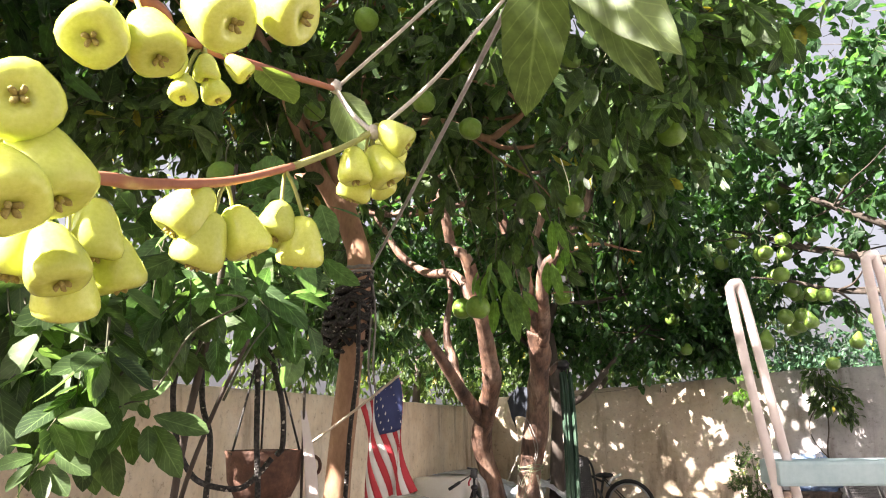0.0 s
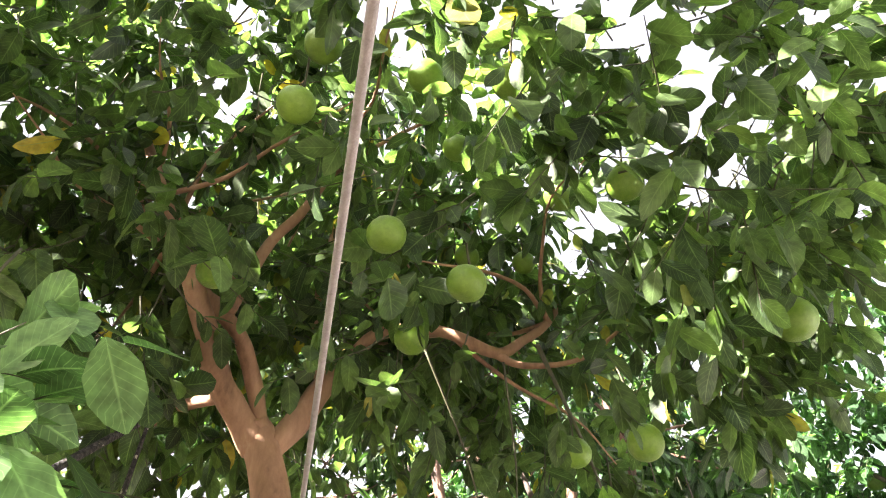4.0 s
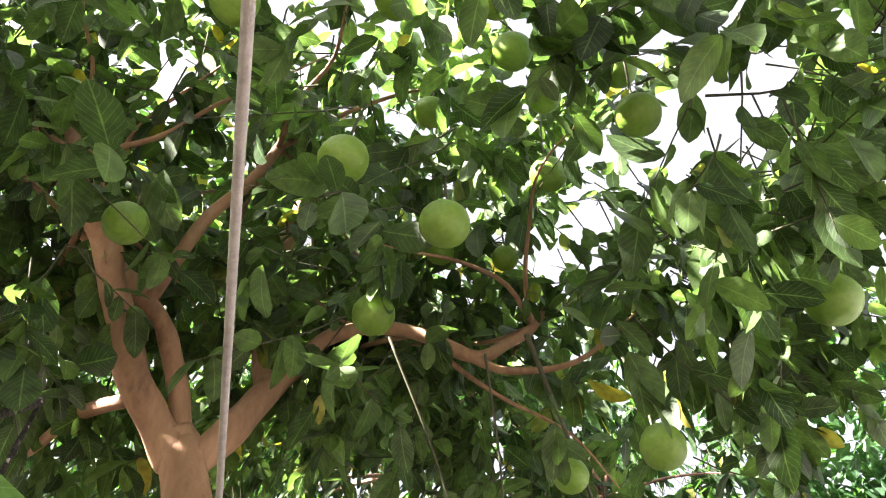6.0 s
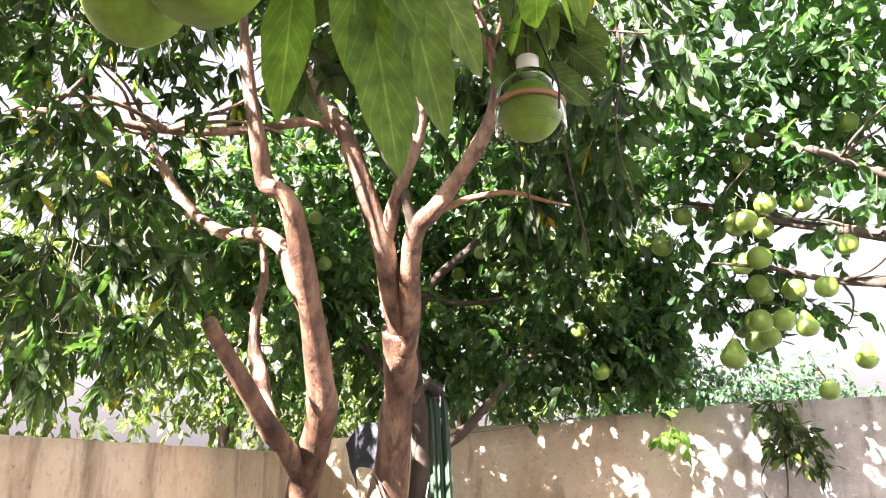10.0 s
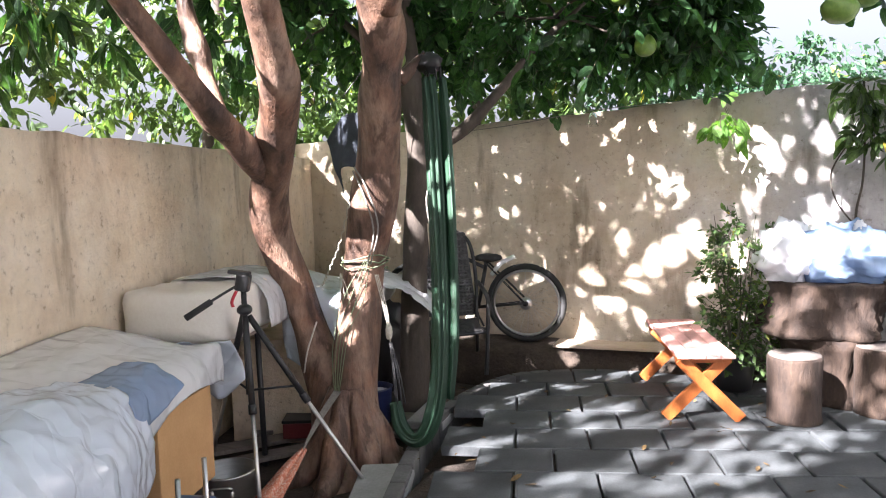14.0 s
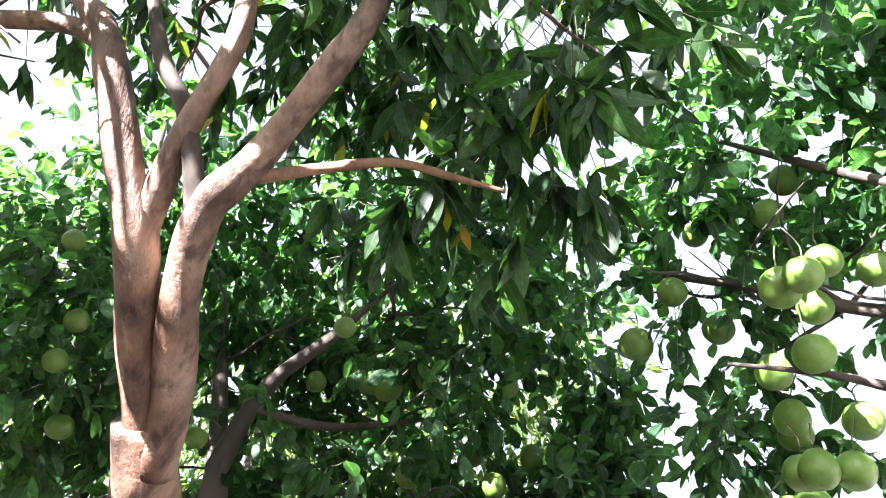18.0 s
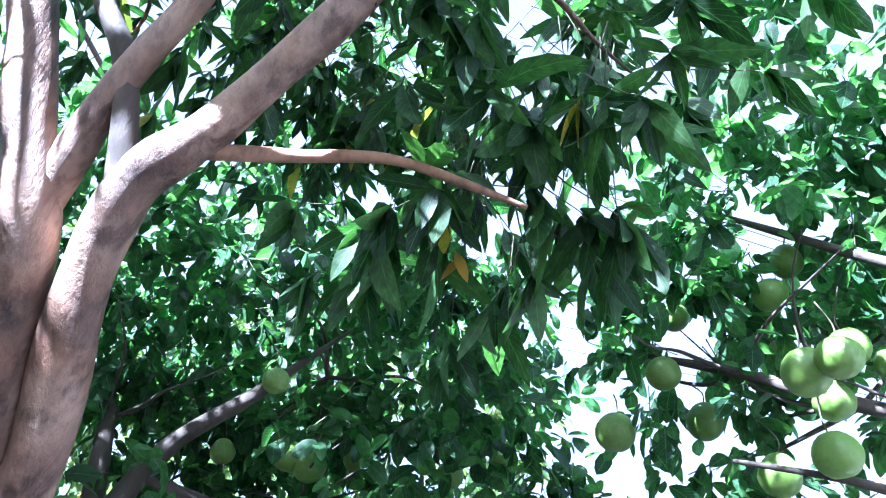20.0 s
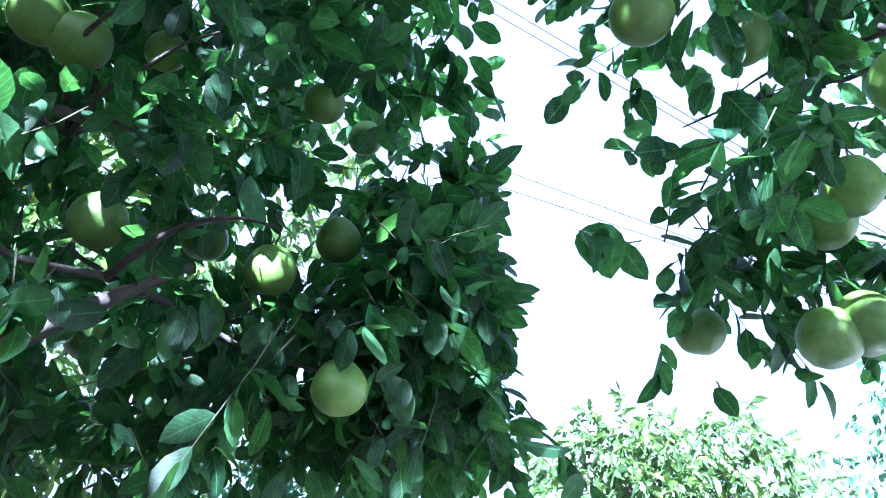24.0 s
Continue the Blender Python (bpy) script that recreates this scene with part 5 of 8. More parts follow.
# ---- paving, kerb, raised bed ----
pavement = thing("pavement", "old grey stone pavers with dark open joints", "pavement", kind="structure")
KERB = [(-3.22, 6.9), (-3.42, 7.45), (-3.62, 8.1), (-3.75, 8.67), (-3.75, 9.3), (-3.6, 9.85), (-3.2, 10.12), (-2.6, 10.28), (-1.9, 10.32)]


def kerb_x(y):
    return float(np.interp(y, [k[1] for k in KERB[:6]], [k[0] for k in KERB[:6]]))


def pavers():
    rng = random.Random(12)
    c, s = math.cos(radians(17.5)), math.sin(radians(17.5))
    shapes = {}
    lx, ly = 0.43, 0.345
    rest_v, rest_f = [], []
    for row in range(-16, 26):
        for col in range(-16, 16):
            u, w = (col + (0.5 if row % 2 else 0.0)) * lx + 0.11, row * ly + 0.05
            x, y = -2.6 + u * c - w * s, 8.6 + u * s + w * c
            if not (-4.6 < x < 4.0 and 1.2 < y < 10.32):
                continue
            if x < kerb_x(y) + 0.2 and y > 6.6 or x < -3.1 and y <= 6.6:
                continue
            if y > 10.1 and x < -2.7:
                continue
            k = rng.randrange(4)
            if k not in shapes:
                bm = box_bm(lx - 0.011 - 0.002 * k, ly - 0.014 - 0.002 * k, 0.06)
                for vv in bm.verts:
                    vv.co.x += rng.uniform(-0.004, 0.004)
                    vv.co.y += rng.uniform(-0.004, 0.004)
                bmesh.ops.bevel(bm, geom=[e for e in bm.edges if e.verts[0].co.z > 0 and e.verts[1].co.z > 0], offset=0.006, segments=1, affect="EDGES")
                me = bpy.data.meshes.new("paver")
                bm.to_mesh(me)
                bm.free()
                me.materials.append(M_SLAB)
                shapes[k] = me
            m = pose(x, y, -0.032 + rng.uniform(-0.005, 0.003), rng.uniform(-0.5, 0.5), rng.uniform(-0.5, 0.5), 17.5 + rng.uniform(-0.8, 0.8))
            if y > 6.4 and x < 0.8:
                ob = new("paver", shapes[k])
                ob.parent = pavement
                ob.matrix_basis = m
            else:
                o = len(rest_v)
                rest_v += [tuple(m @ vv.co) for vv in shapes[k].vertices]
                rest_f += [tuple(i + o for i in p.vertices) for p in shapes[k].polygons]
    tagged(hang("paver_rest", mesh_of("paver_rest", rest_v, rest_f, M_SLAB, False), pavement), kind="stuff")


M_KERB = surface("dark_worn_concrete", [(0.25, (0.05, 0.05, 0.05)), (0.55, (0.10, 0.10, 0.098)), (0.8, (0.19, 0.19, 0.185))], 5, 0.9, 0.6, 0.01, fine=60)
kerb = thing("kerb", "worn concrete kerb round the planting bed", "kerb", kind="structure")
ks = spline([(*k, 0.0) for k in KERB], 3)
for a, b in zip(ks[:-1], ks[1:]):
    d = (b - a) / np.linalg.norm(b - a)
    beam("kerb_stone", a + d * 0.006 + (0, 0, -0.11), b - d * 0.006 + (0, 0, -0.11), 0.085, 0.21, M_KERB, kerb, bevel=0.012)
raised_bed = thing("raised_bed", "narrow raised soil bed along the foot of the wall", "bed", (-3.9, 10.4, 0), kind="structure")


def bed_mesh():
    v, f = [], []
    xs = np.linspace(-5.85, 3.0, 90)
    for x in xs:
        e = 10.22 if x > -3.3 else 10.12
        for y, z in ((e, -0.2), (e + 0.02, 0.08), (e + 0.10, 0.135), (e + 0.25, 0.14), (10.6, 0.15)):
            v.append((x, y + 0.02 * noise.noise(Vector((x * 4, y, 0))), z + (0.02 * noise.noise(Vector((x * 5, y * 5, 2))) if z > 0 else 0)))
    n = len(xs)
    f = [(i * 5 + j, (i + 1) * 5 + j, (i + 1) * 5 + j + 1, i * 5 + j + 1) for i in range(n - 1) for j in range(4)]
    hang("soil", mesh_of("soil", v, f, M_SOIL), raised_bed)


bed_mesh()
flat_board = thing("board", "pale weathered board lying on the raised bed", "board", (-2.95, 10.36, 0.15))
beam("plank", (-3.38, 10.34, 0.16), (-2.5, 10.38, 0.165), 0.26, 0.022, M_PALEBOARD, flat_board)
for i, (a, b, w) in enumerate((((-5.0, 8.0, -0.15), (-4.35, 8.75, -0.14), 0.14), ((-4.85, 7.75, -0.15), (-4.3, 8.45, -0.15), 0.12), ((-4.95, 8.35, -0.14), (-4.5, 8.95, -0.14), 0.13), ((-3.95, 8.6, -0.14), (-3.75, 9.4, -0.13), 0.2), ((-4.0, 8.9, -0.15), (-4.6, 9.5, -0.14), 0.15))):
    bo = thing("old_board", "grey weathered board lying on the soil", "board", a, "boards on the soil")
    beam("plank", a, b, w, 0.03, M_OLDWOOD, bo)
for i, (x, y, sx, sy, rz) in enumerate(((-3.62, 7.75, 0.3, 0.42, 20), (-3.85, 8.9, 0.26, 0.4, 5), (-3.45, 7.3, 0.25, 0.4, 28))):
    st = thing("stone_slab", "rough pale concrete slab beside the kerb", "slab", (x, y, -0.06), "loose slabs")
    part("slab", box_bm(sx, sy, 0.06, pose(x, y, -0.075, 2, -2, rz)), M_CONCRETE, st, "", False, None, 0.012)

# ---- orange bench ----
bench = thing("bench", "small orange pine bench with faded pink seat planks and crossed legs", "bench", (-2.28, 9.6, 0))
BL, BW = np.array((-0.3, 0.954, 0)), np.array((0.954, 0.3, 0))
near_r = np.array((-1.93, 9.12, 0.418))
for k in range(4):
    o = near_r - BW * (0.045 + k * 0.0865)
    beam("seat_plank", o, o + BL * 1.195, 0.082, 0.024, M_PINKWOOD, bench, "faded pink seat plank", 0.004)
for s0 in (0.1, 1.09):
    o = near_r + BL * s0
    beam("cross_bar", o - BW * 0.005 + (0, 0, -0.034), o - BW * 0.342 + (0, 0, -0.034), 0.035, 0.042, M_ORANGEWOOD, bench)
for s0 in (0.08, 1.0):
    for sg, off in ((0, 0.0), (1, 0.032)):
        o = near_r + BL * (s0 + off)
        a, b = (0.0, 0.36) if sg else (0.36, 0.0)
        top = o - BW * (0.03 + a * 0.8) + (0, 0, -0.03)
        foot = o + (BW * 0.05 if b == 0 else -BW * 0.4)
        foot[2] = 0.012
        beam("leg", top, foot, 0.075, 0.03, M_ORANGEWOOD, bench, up=tuple(BL))
beam("stretcher", near_r + BL * 0.1 - BW * 0.173 + (0, 0, -0.2), near_r + BL * 1.02 - BW * 0.173 + (0, 0, -0.2), 0.03, 0.045, M_ORANGEWOOD, bench)

# ---- log table, stools, bag ----
log_table = thing("log_table", "massive tree-stump table with rough bark", "table", (-1.42, 9.92, 0))
tm = pose(-1.42, 9.92, 0)
turned("base", [(0.29, 0.0), (0.25, 0.06), (0.24, 0.2), (0.25, 0.36), (0.28, 0.44), (0.1, 0.445)], M_LOG, log_table, tm, "", 64, 0.34, 2)
turned("top_block", [(0.2, 0.42), (0.31, 0.43), (0.36, 0.455), (0.375, 0.49), (0.352, 0.52), (0.362, 0.55), (0.335, 0.585), (0.34, 0.62), (0.315, 0.66), (0.325, 0.7), (0.312, 0.74), (0.325, 0.775), (0.315, 0.793), (0.05, 0.795)], M_LOG, log_table, tm @ pose(0, 0, 0, 0, 0, 70), "flared grey-brown stump block", 80, 0.32, 5)


def log_stool(x, y, r, h, seed):
    st = thing("log_stool", "short upright log used as a stool", "stool", (x, y, 0), "log stools by the stump table")
    turned("log", [(r * 1.03, 0.0), (r, 0.03), (r * 0.98, h * 0.5), (r, h - 0.02), (r * 0.97, h)], M_LOG, st, pose(x, y, 0), "", 26, 0.07, seed)
    turned("cut_face", [(r * 0.95, h - 0.004), (r * 0.94, h + 0.006), (0.02, h + 0.009)], M_LOGTOP, st, pose(x, y, 0), "grey cracked end grain", 26, 0.07, seed)


log_stool(-1.61, 9.36, 0.16, 0.40, 3)
log_stool(-1.1, 9.66, 0.165, 0.42, 6)
bag = thing("plastic_bag", "crumpled white and pale blue plastic bag stuffed full", "bag", (-1.46, 9.9, 0.795))


def lumpy(name, centre, rad, material, parent, seed, amp=0.25, seg=34, rings=20, flat=0.0, label=""):
    v, f = [], []
    for i in range(rings + 1):
        a = math.pi * i / rings
        for k in range(seg):
            b = 2 * math.pi * k / seg
            d = Vector((math.sin(a) * math.cos(b), math.sin(a) * math.sin(b), math.cos(a)))
            w = 1 + amp * noise.noise(d * 2.2 + Vector((seed, 0, 0))) + amp * 0.45 * abs(noise.noise(d * 5.5 + Vector((0, seed, 0)))) + amp * 0.25 * noise.noise(d * 13 + Vector((0, seed, 3)))
            p = Vector((d.x * rad[0] * w, d.y * rad[1] * w, max(d.z * rad[2] * w, -rad[2] * (1 - flat))))
            v.append(tuple(Vector(centre) + p))
    f = [(i * seg + k, (i + 1) * seg + k, (i + 1) * seg + (k + 1) % seg, i * seg + (k + 1) % seg) for i in range(rings) for k in range(seg)]
    return hang(name, mesh_of(name, v, f, material), parent, label)


lumpy("bag_body", (-1.31, 9.9, 0.955), (0.29, 0.21, 0.2), M_FILM_BAG, bag, 4, 0.4, 56, 34, flat=0.2, label="pale blue stuffed bag")
lumpy("bag_body", (-1.64, 9.86, 0.965), (0.18, 0.17, 0.21), M_FILM_WHITE, bag, 9, 0.4, 50, 32, flat=0.2, label="white crumpled bag")
lumpy("bag_knot", (-1.47, 9.86, 1.13), (0.05, 0.045, 0.05), M_FILM_WHITE, bag, 6, 0.5, 18, 12)
lumpy("bag_knot", (-1.22, 9.88, 1.14), (0.04, 0.035, 0.05), M_FILM_WHITE, bag, 16, 0.5, 16, 10)

# ---- slim shrub and sapling by the wall ----
shrub = thing("slim_shrub", "thin-stemmed shrub with small dark leaves in a plastic pot", "shrub", (-1.98, 9.92, 0))
turned("pot", [(0.10, 0.0), (0.12, 0.02), (0.145, 0.24), (0.15, 0.26), (0.135, 0.262), (0.12, 0.22), (0.02, 0.21)], M_BLACK, shrub, pose(-1.98, 9.92, -0.002), "black plastic pot")
for i in range(6):
    a = i * 1.05
    limb(shrub, "stem", [(-1.98 + 0.02 * math.cos(a), 9.92 + 0.02 * math.sin(a), 0.2, 0.007), (-1.98 + 0.08 * math.cos(a), 9.92 + 0.08 * math.sin(a), 0.55, 0.006), (-1.98 + 0.13 * math.cos(a + 0.3), 9.92 + 0.1 * math.sin(a + 0.3), 0.95, 0.004), (-1.98 + 0.16 * math.cos(a + 0.5), 9.92 + 0.1 * math.sin(a + 0.5), 1.12 + 0.06 * (i % 3), 0.002)], M_TWIG, i, 6, 0.05)
crown(shrub, [((-1.95, 9.92, 0.42), (0.24, 0.2, 0.36), 210), ((-1.96, 9.94, 0.95), (0.22, 0.16, 0.3), 110)], 0.045, 0.5, M_CITRUS, 201, 7, False, 0.1, 0.1)
sapling = thing("sapling", "young climbing sapling with drooping leaves against the grey wall", "sapling", (-1.15, 10.36, 0.14))
limb(sapling, "stem", [(-1.1, 10.36, 0.12, 0.012), (-1.12, 10.36, 0.7, 0.01), (-1.2, 10.36, 1.15, 0.009), (-1.16, 10.38, 1.45, 0.008), (-1.15, 10.4, 1.8, 0.007), (-1.17, 10.38, 2.15, 0.004)], M_BARK_D, 3, 8)
limb(sapling, "stem", [(-1.18, 10.36, 1.1, 0.007), (-1.32, 10.36, 1.3, 0.006), (-1.36, 10.36, 1.5, 0.006), (-1.26, 10.36, 1.7, 0.005), (-1.15, 10.37, 1.82, 0.003)], M_BARK_D, 4, 8)
crown(sapling, [((-1.1, 10.3, 1.82), (0.2, 0.1, 0.17), 26), ((-1.16, 10.28, 2.05), (0.17, 0.1, 0.14), 16), ((-0.98, 10.3, 1.7), (0.15, 0.09, 0.12), 10)], 0.11, 0.34, M_CITRUS, 203, 7, True, 0.6, 0.12)

# ---- bicycle ----
bike = thing("bicycle", "old dark mountain bicycle leaning against the wall", "bicycle", (-4.15, 10.36, 0.14))


def wheel(parent, c, r, tilt):
    w = new("wheel")
    w.parent = parent
    w.matrix_basis = Matrix.Translation(Vector(c) - parent.matrix_basis.translation)
    rot = pose(0, 0, 0, tilt, 0, 8)

    def ring(name, rad, tr, mat, seg=40, flat=1.0):
        v, f = [], []
        for i in range(seg):
            a = 2 * math.pi * i / seg
            for k in range(8):
                b = 2 * math.pi * k / 8
                q = Vector(((rad + tr * math.cos(b)) * math.cos(a), tr * flat * math.sin(b), (rad + tr * math.cos(b)) * math.sin(a)))
                v.append(tuple(rot @ q))
        f = [(i * 8 + k, i * 8 + (k + 1) % 8, ((i + 1) % seg) * 8 + (k + 1) % 8, ((i + 1) % seg) * 8 + k) for i in range(seg) for k in range(8)]
        hang(name, mesh_of(name, v, f, mat), w, at=(0, 0, 0))

    ring("tyre", r - 0.026, 0.026, M_RUBBER)
    ring("rim", r - 0.062, 0.012, M_STEEL, 40, 1.2)
    v, f = tube_data([tuple(rot @ Vector((0, -0.05, 0))), tuple(rot @ Vector((0, 0, 0))), tuple(rot @ Vector((0, 0.05, 0)))], 0.022, 10, 2)
    hang("hub", mesh_of("hub", v, f, M_BLACK), w, at=(0, 0, 0))
    v, f = tube_data([tuple(rot @ Vector((0, -0.022, 0))), tuple(rot @ Vector((0, -0.03, 0)))], 0.055, 14, 1)
    hang("sprocket", mesh_of("sprocket", v, f, M_STEEL), w, at=(0, 0, 0))
    for i in range(24):
        a = 2 * math.pi * i / 24
        q = rot @ Vector(((r - 0.065) * math.cos(a), 0, (r - 0.065) * math.sin(a)))
        h = rot @ Vector((0.02 * math.cos(a + 1.4), 0.03 * (-1) ** i, 0.02 * math.sin(a + 1.4)))
        v, f = tube_data([tuple(h), tuple(q)], 0.0014, 4, 1)
        hang("spoke", mesh_of("spoke", v, f, M_STEEL), w, at=(0, 0, 0))


wheel(bike, (-3.64, 10.36, 0.485), 0.342, 4)
wheel(bike, (-4.68, 10.4, 0.485), 0.342, 4)
for nm, a, b, r in (("seat_tube", (-4.08, 10.36, 0.43), (-4.01, 10.41, 0.84), 0.017), ("down_tube", (-4.08, 10.36, 0.43), (-4.48, 10.42, 0.93), 0.02), ("top_tube", (-4.03, 10.39, 0.78), (-4.46, 10.42, 0.96), 0.017), ("chain_stay", (-4.08, 10.34, 0.43), (-3.64, 10.31, 0.49), 0.011), ("chain_stay", (-4.08, 10.38, 0.43), (-3.64, 10.42, 0.49), 0.011),
                   ("seat_stay", (-4.02, 10.36, 0.84), (-3.64, 10.31, 0.49), 0.009), ("seat_stay", (-4.02, 10.42, 0.84), (-3.64, 10.42, 0.49), 0.009), ("fork", (-4.46, 10.42, 1.0), (-4.68, 10.4, 0.49), 0.014), ("crank", (-4.08, 10.28, 0.43), (-4.0, 10.28, 0.28), 0.009)):
    tube(nm, [a, b], r, M_BLACK, bike, "", 10, 2)
tube("handlebar", [(-4.4, 10.18, 1.08), (-4.42, 10.3, 1.1), (-4.44, 10.45, 1.1), (-4.42, 10.55, 1.08)], 0.013, M_BLACK, bike)
lumpy("saddle", (-4.0, 10.42, 0.86), (0.13, 0.07, 0.035), M_RUBBER, bike, 2, 0.15, 16, 10)
lumpy("pedal", (-4.0, 10.22, 0.27), (0.05, 0.04, 0.014), M_BLACK, bike, 3, 0.1, 10, 6)
tube("mudguard", [(-3.95, 10.36, 0.72), (-3.86, 10.36, 0.82), (-3.74, 10.37, 0.88)], 0.02, M_FILM_GREY, bike)

# ---- dark wicker lounge chair ----
chair = thing("wicker_chair", "dark wicker armchair with a rounded tubular frame", "chair", (-4.05, 9.75, -0.05))


def chair_frame(parent, cx, cy, turn, mat_tube, mat_weave, back_z):
    m = pose(cx, cy, 0, 0, 0, turn)

    def w(*ps):
        return [tuple(m @ Vector(p)) for p in ps]

    tube("back_frame", w((-0.27, 0.12, 0.42), (-0.28, 0.2, 0.75), (-0.24, 0.28, 1.02), (-0.12, 0.32, back_z), (0.0, 0.33, back_z + 0.02), (0.12, 0.32, back_z), (0.24, 0.28, 1.02), (0.28, 0.2, 0.75), (0.27, 0.12, 0.42)), 0.016, mat_tube, parent)
    for s in (-1, 1):
        tube("arm", w((0.3 * s, 0.2, 0.7), (0.32 * s, 0.0, 0.66), (0.32 * s, -0.25, 0.62), (0.31 * s, -0.32, 0.5), (0.29 * s, -0.3, 0.05)), 0.017, mat_tube, parent)
        tube("rear_leg", w((0.28 * s, 0.15, 0.45), (0.29 * s, 0.28, 0.2), (0.3 * s, 0.38, -0.02)), 0.016, mat_tube, parent)
        tube("side_rail", w((0.28 * s, -0.3, 0.38), (0.28 * s, 0.0, 0.36), (0.27 * s, 0.16, 0.4)), 0.014, mat_tube, parent)
    tube("front_rail", w((-0.29, -0.3, 0.38), (0.0, -0.31, 0.37), (0.29, -0.3, 0.38)), 0.015, mat_tube, parent)

    def weave(name, pa, pb, pc, pd, n, k):
        """Crossing cords between two edges."""
        parts = []
        pa, pb, pc, pd = (np.array(p) for p in (pa, pb, pc, pd))
        for i in range(n):
            t = i / (n - 1)
            parts.append(tube_data([pa * (1 - t) + pb * t, (pa * (1 - t) + pb * t + pd * (1 - t) + pc * t) / 2 + (0, 0.01 * (-1) ** i, -0.012), pd * (1 - t) + pc * t], 0.0125, 5, 3))
        for j in range(k):
            t = j / (k - 1)
            parts.append(tube_data([pa * (1 - t) + pd * t, (pa * (1 - t) + pd * t + pb * (1 - t) + pc * t) / 2 + (0, 0, -0.012), pb * (1 - t) + pc * t], 0.012, 5, 3))
        v, f = join_data(parts)
        tagged(hang(name, mesh_of(name, v, f, mat_weave), parent), kind="stuff")

    for nm, q in (("seat_sling", ((-0.26, -0.28, 0.372), (-0.25, 0.15, 0.385), (0.25, 0.15, 0.385), (0.26, -0.28, 0.372))), ("back_sling", ((-0.26, 0.165, 0.45), (-0.19, 0.315, 1.09), (0.19, 0.315, 1.09), (0.26, 0.165, 0.45)))):
        qa, qb, qc, qd = (np.array(m @ Vector(p)) for p in q)
        sheet(nm, [[qa * (1 - t) + qb * t, (qa * (1 - t) + qb * t + qd * (1 - t) + qc * t) / 2 + (0, 0, -0.02), qd * (1 - t) + qc * t] for t in (0.0, 0.5, 1.0)], M_WICKER, parent, 4, 0.004, 5, "dark woven sling")
    weave("seat", *(m @ Vector(p) for p in ((-0.27, -0.29, 0.38), (-0.26, 0.15, 0.4), (0.26, 0.15, 0.4), (0.27, -0.29, 0.38))), 22, 14)
    weave("backrest", *(m @ Vector(p) for p in ((-0.27, 0.15, 0.45), (-0.2, 0.3, 1.1), (0.2, 0.3, 1.1), (0.27, 0.15, 0.45))), 26, 18)


# ---- clutter behind the trunk ----
bucket = thing("bucket", "dark blue bucket with a white band", "bucket", (-4.28, 9.0, -0.2))
turned("body", [(0.10, -0.2), (0.115, -0.19), (0.135, 0.06), (0.14, 0.07), (0.128, 0.072), (0.11, -0.1)], M_NAVY, bucket, pose(-4.35, 8.95, 0.005))
turned("band", [(0.1275, 0.0), (0.1285, 0.0), (0.131, 0.03), (0.13, 0.03)], M_WHITE, bucket, pose(-4.35, 8.95, 0.005), "white band")
red_box = thing("crate", "small dark red wooden crate", "crate", (-4.62, 8.45, -0.13))
part("body", box_bm(0.26, 0.2, 0.1, pose(-4.58, 8.42, -0.075, 0, 0, 25)), M_REDBOX, red_box, "", False, None, 0.006)
part("lid", box_bm(0.27, 0.21, 0.02, pose(-4.58, 8.42, -0.012, 0, 0, 25)), M_BLACK, red_box, "black lid", False, None, 0.004)
pot = thing("cooking_pot", "large battered aluminium cooking pot on the soil", "pot", (-4.33, 7.36, -0.2))
turned("body", [(0.13, -0.2), (0.145, -0.19), (0.148, 0.05), (0.155, 0.06), (0.156, 0.066), (0.14, 0.066), (0.138, -0.15), (0.02, -0.16)], M_ALU, pot, pose(-4.33, 7.36, 0.0), "", 32, 0.012)
for a in (-60, 120):
    m = pose(-4.33, 7.36, 0, 0, 0, a)
    tube("handle", [tuple(m @ Vector(p)) for p in ((0.148, -0.05, 0.0), (0.175, -0.05, 0.025), (0.18, 0.0, 0.03), (0.175, 0.05, 0.025), (0.148, 0.05, 0.0))], 0.006, M_STEEL, pot)
    for yy in (-0.05, 0.05):
        lumpy("rivet_plate", tuple(m @ Vector((0.15, yy, -0.02))), (0.012, 0.014, 0.03), M_STEEL, pot, 2, 0.05, 10, 6)

tripod = thing("tripod", "black and silver camera tripod with a pan handle", "tripod", (-4.16, 7.4, -0.2))
apex = np.array((-4.2, 7.41, 0.9))
for foot in ((-3.99, 7.20, -0.20), (-3.67, 7.77, -0.19), (-4.95, 7.92, -0.20)):
    ft = np.array(foot)
    mid = apex * 0.55 + ft * 0.45
    tube("upper_leg", [apex + (ft - apex) * 0.03, mid], 0.016, M_BLACK, tripod, "", 10, 2)
    tube("leg_lock", [mid - (ft - apex) * 0.03, mid + (ft - apex) * 0.012], 0.02, M_BLACK, tripod, "", 10, 2)
    tube("lower_leg", [mid, ft + (0, 0, 0.015)], 0.011, M_ALU, tripod, "silver lower leg", 10, 2)
    lumpy("foot", ft + (0, 0, 0.012), (0.016, 0.016, 0.014), M_RUBBER, tripod, 1, 0.05, 10, 6)
    br = apex * 0.62 + ft * 0.38
    tube("brace", [apex + (0, 0, -0.42), br], 0.006, M_BLACK, tripod, "", 6, 2)
tube("centre_column", [apex + (0, 0, 0.12), apex + (0, 0, -0.44)], 0.014, M_BLACK, tripod, "", 12, 2)
lumpy("shoulder", apex + (0, 0, 0.0), (0.04, 0.04, 0.03), M_BLACK, tripod, 5, 0.08, 14, 8)
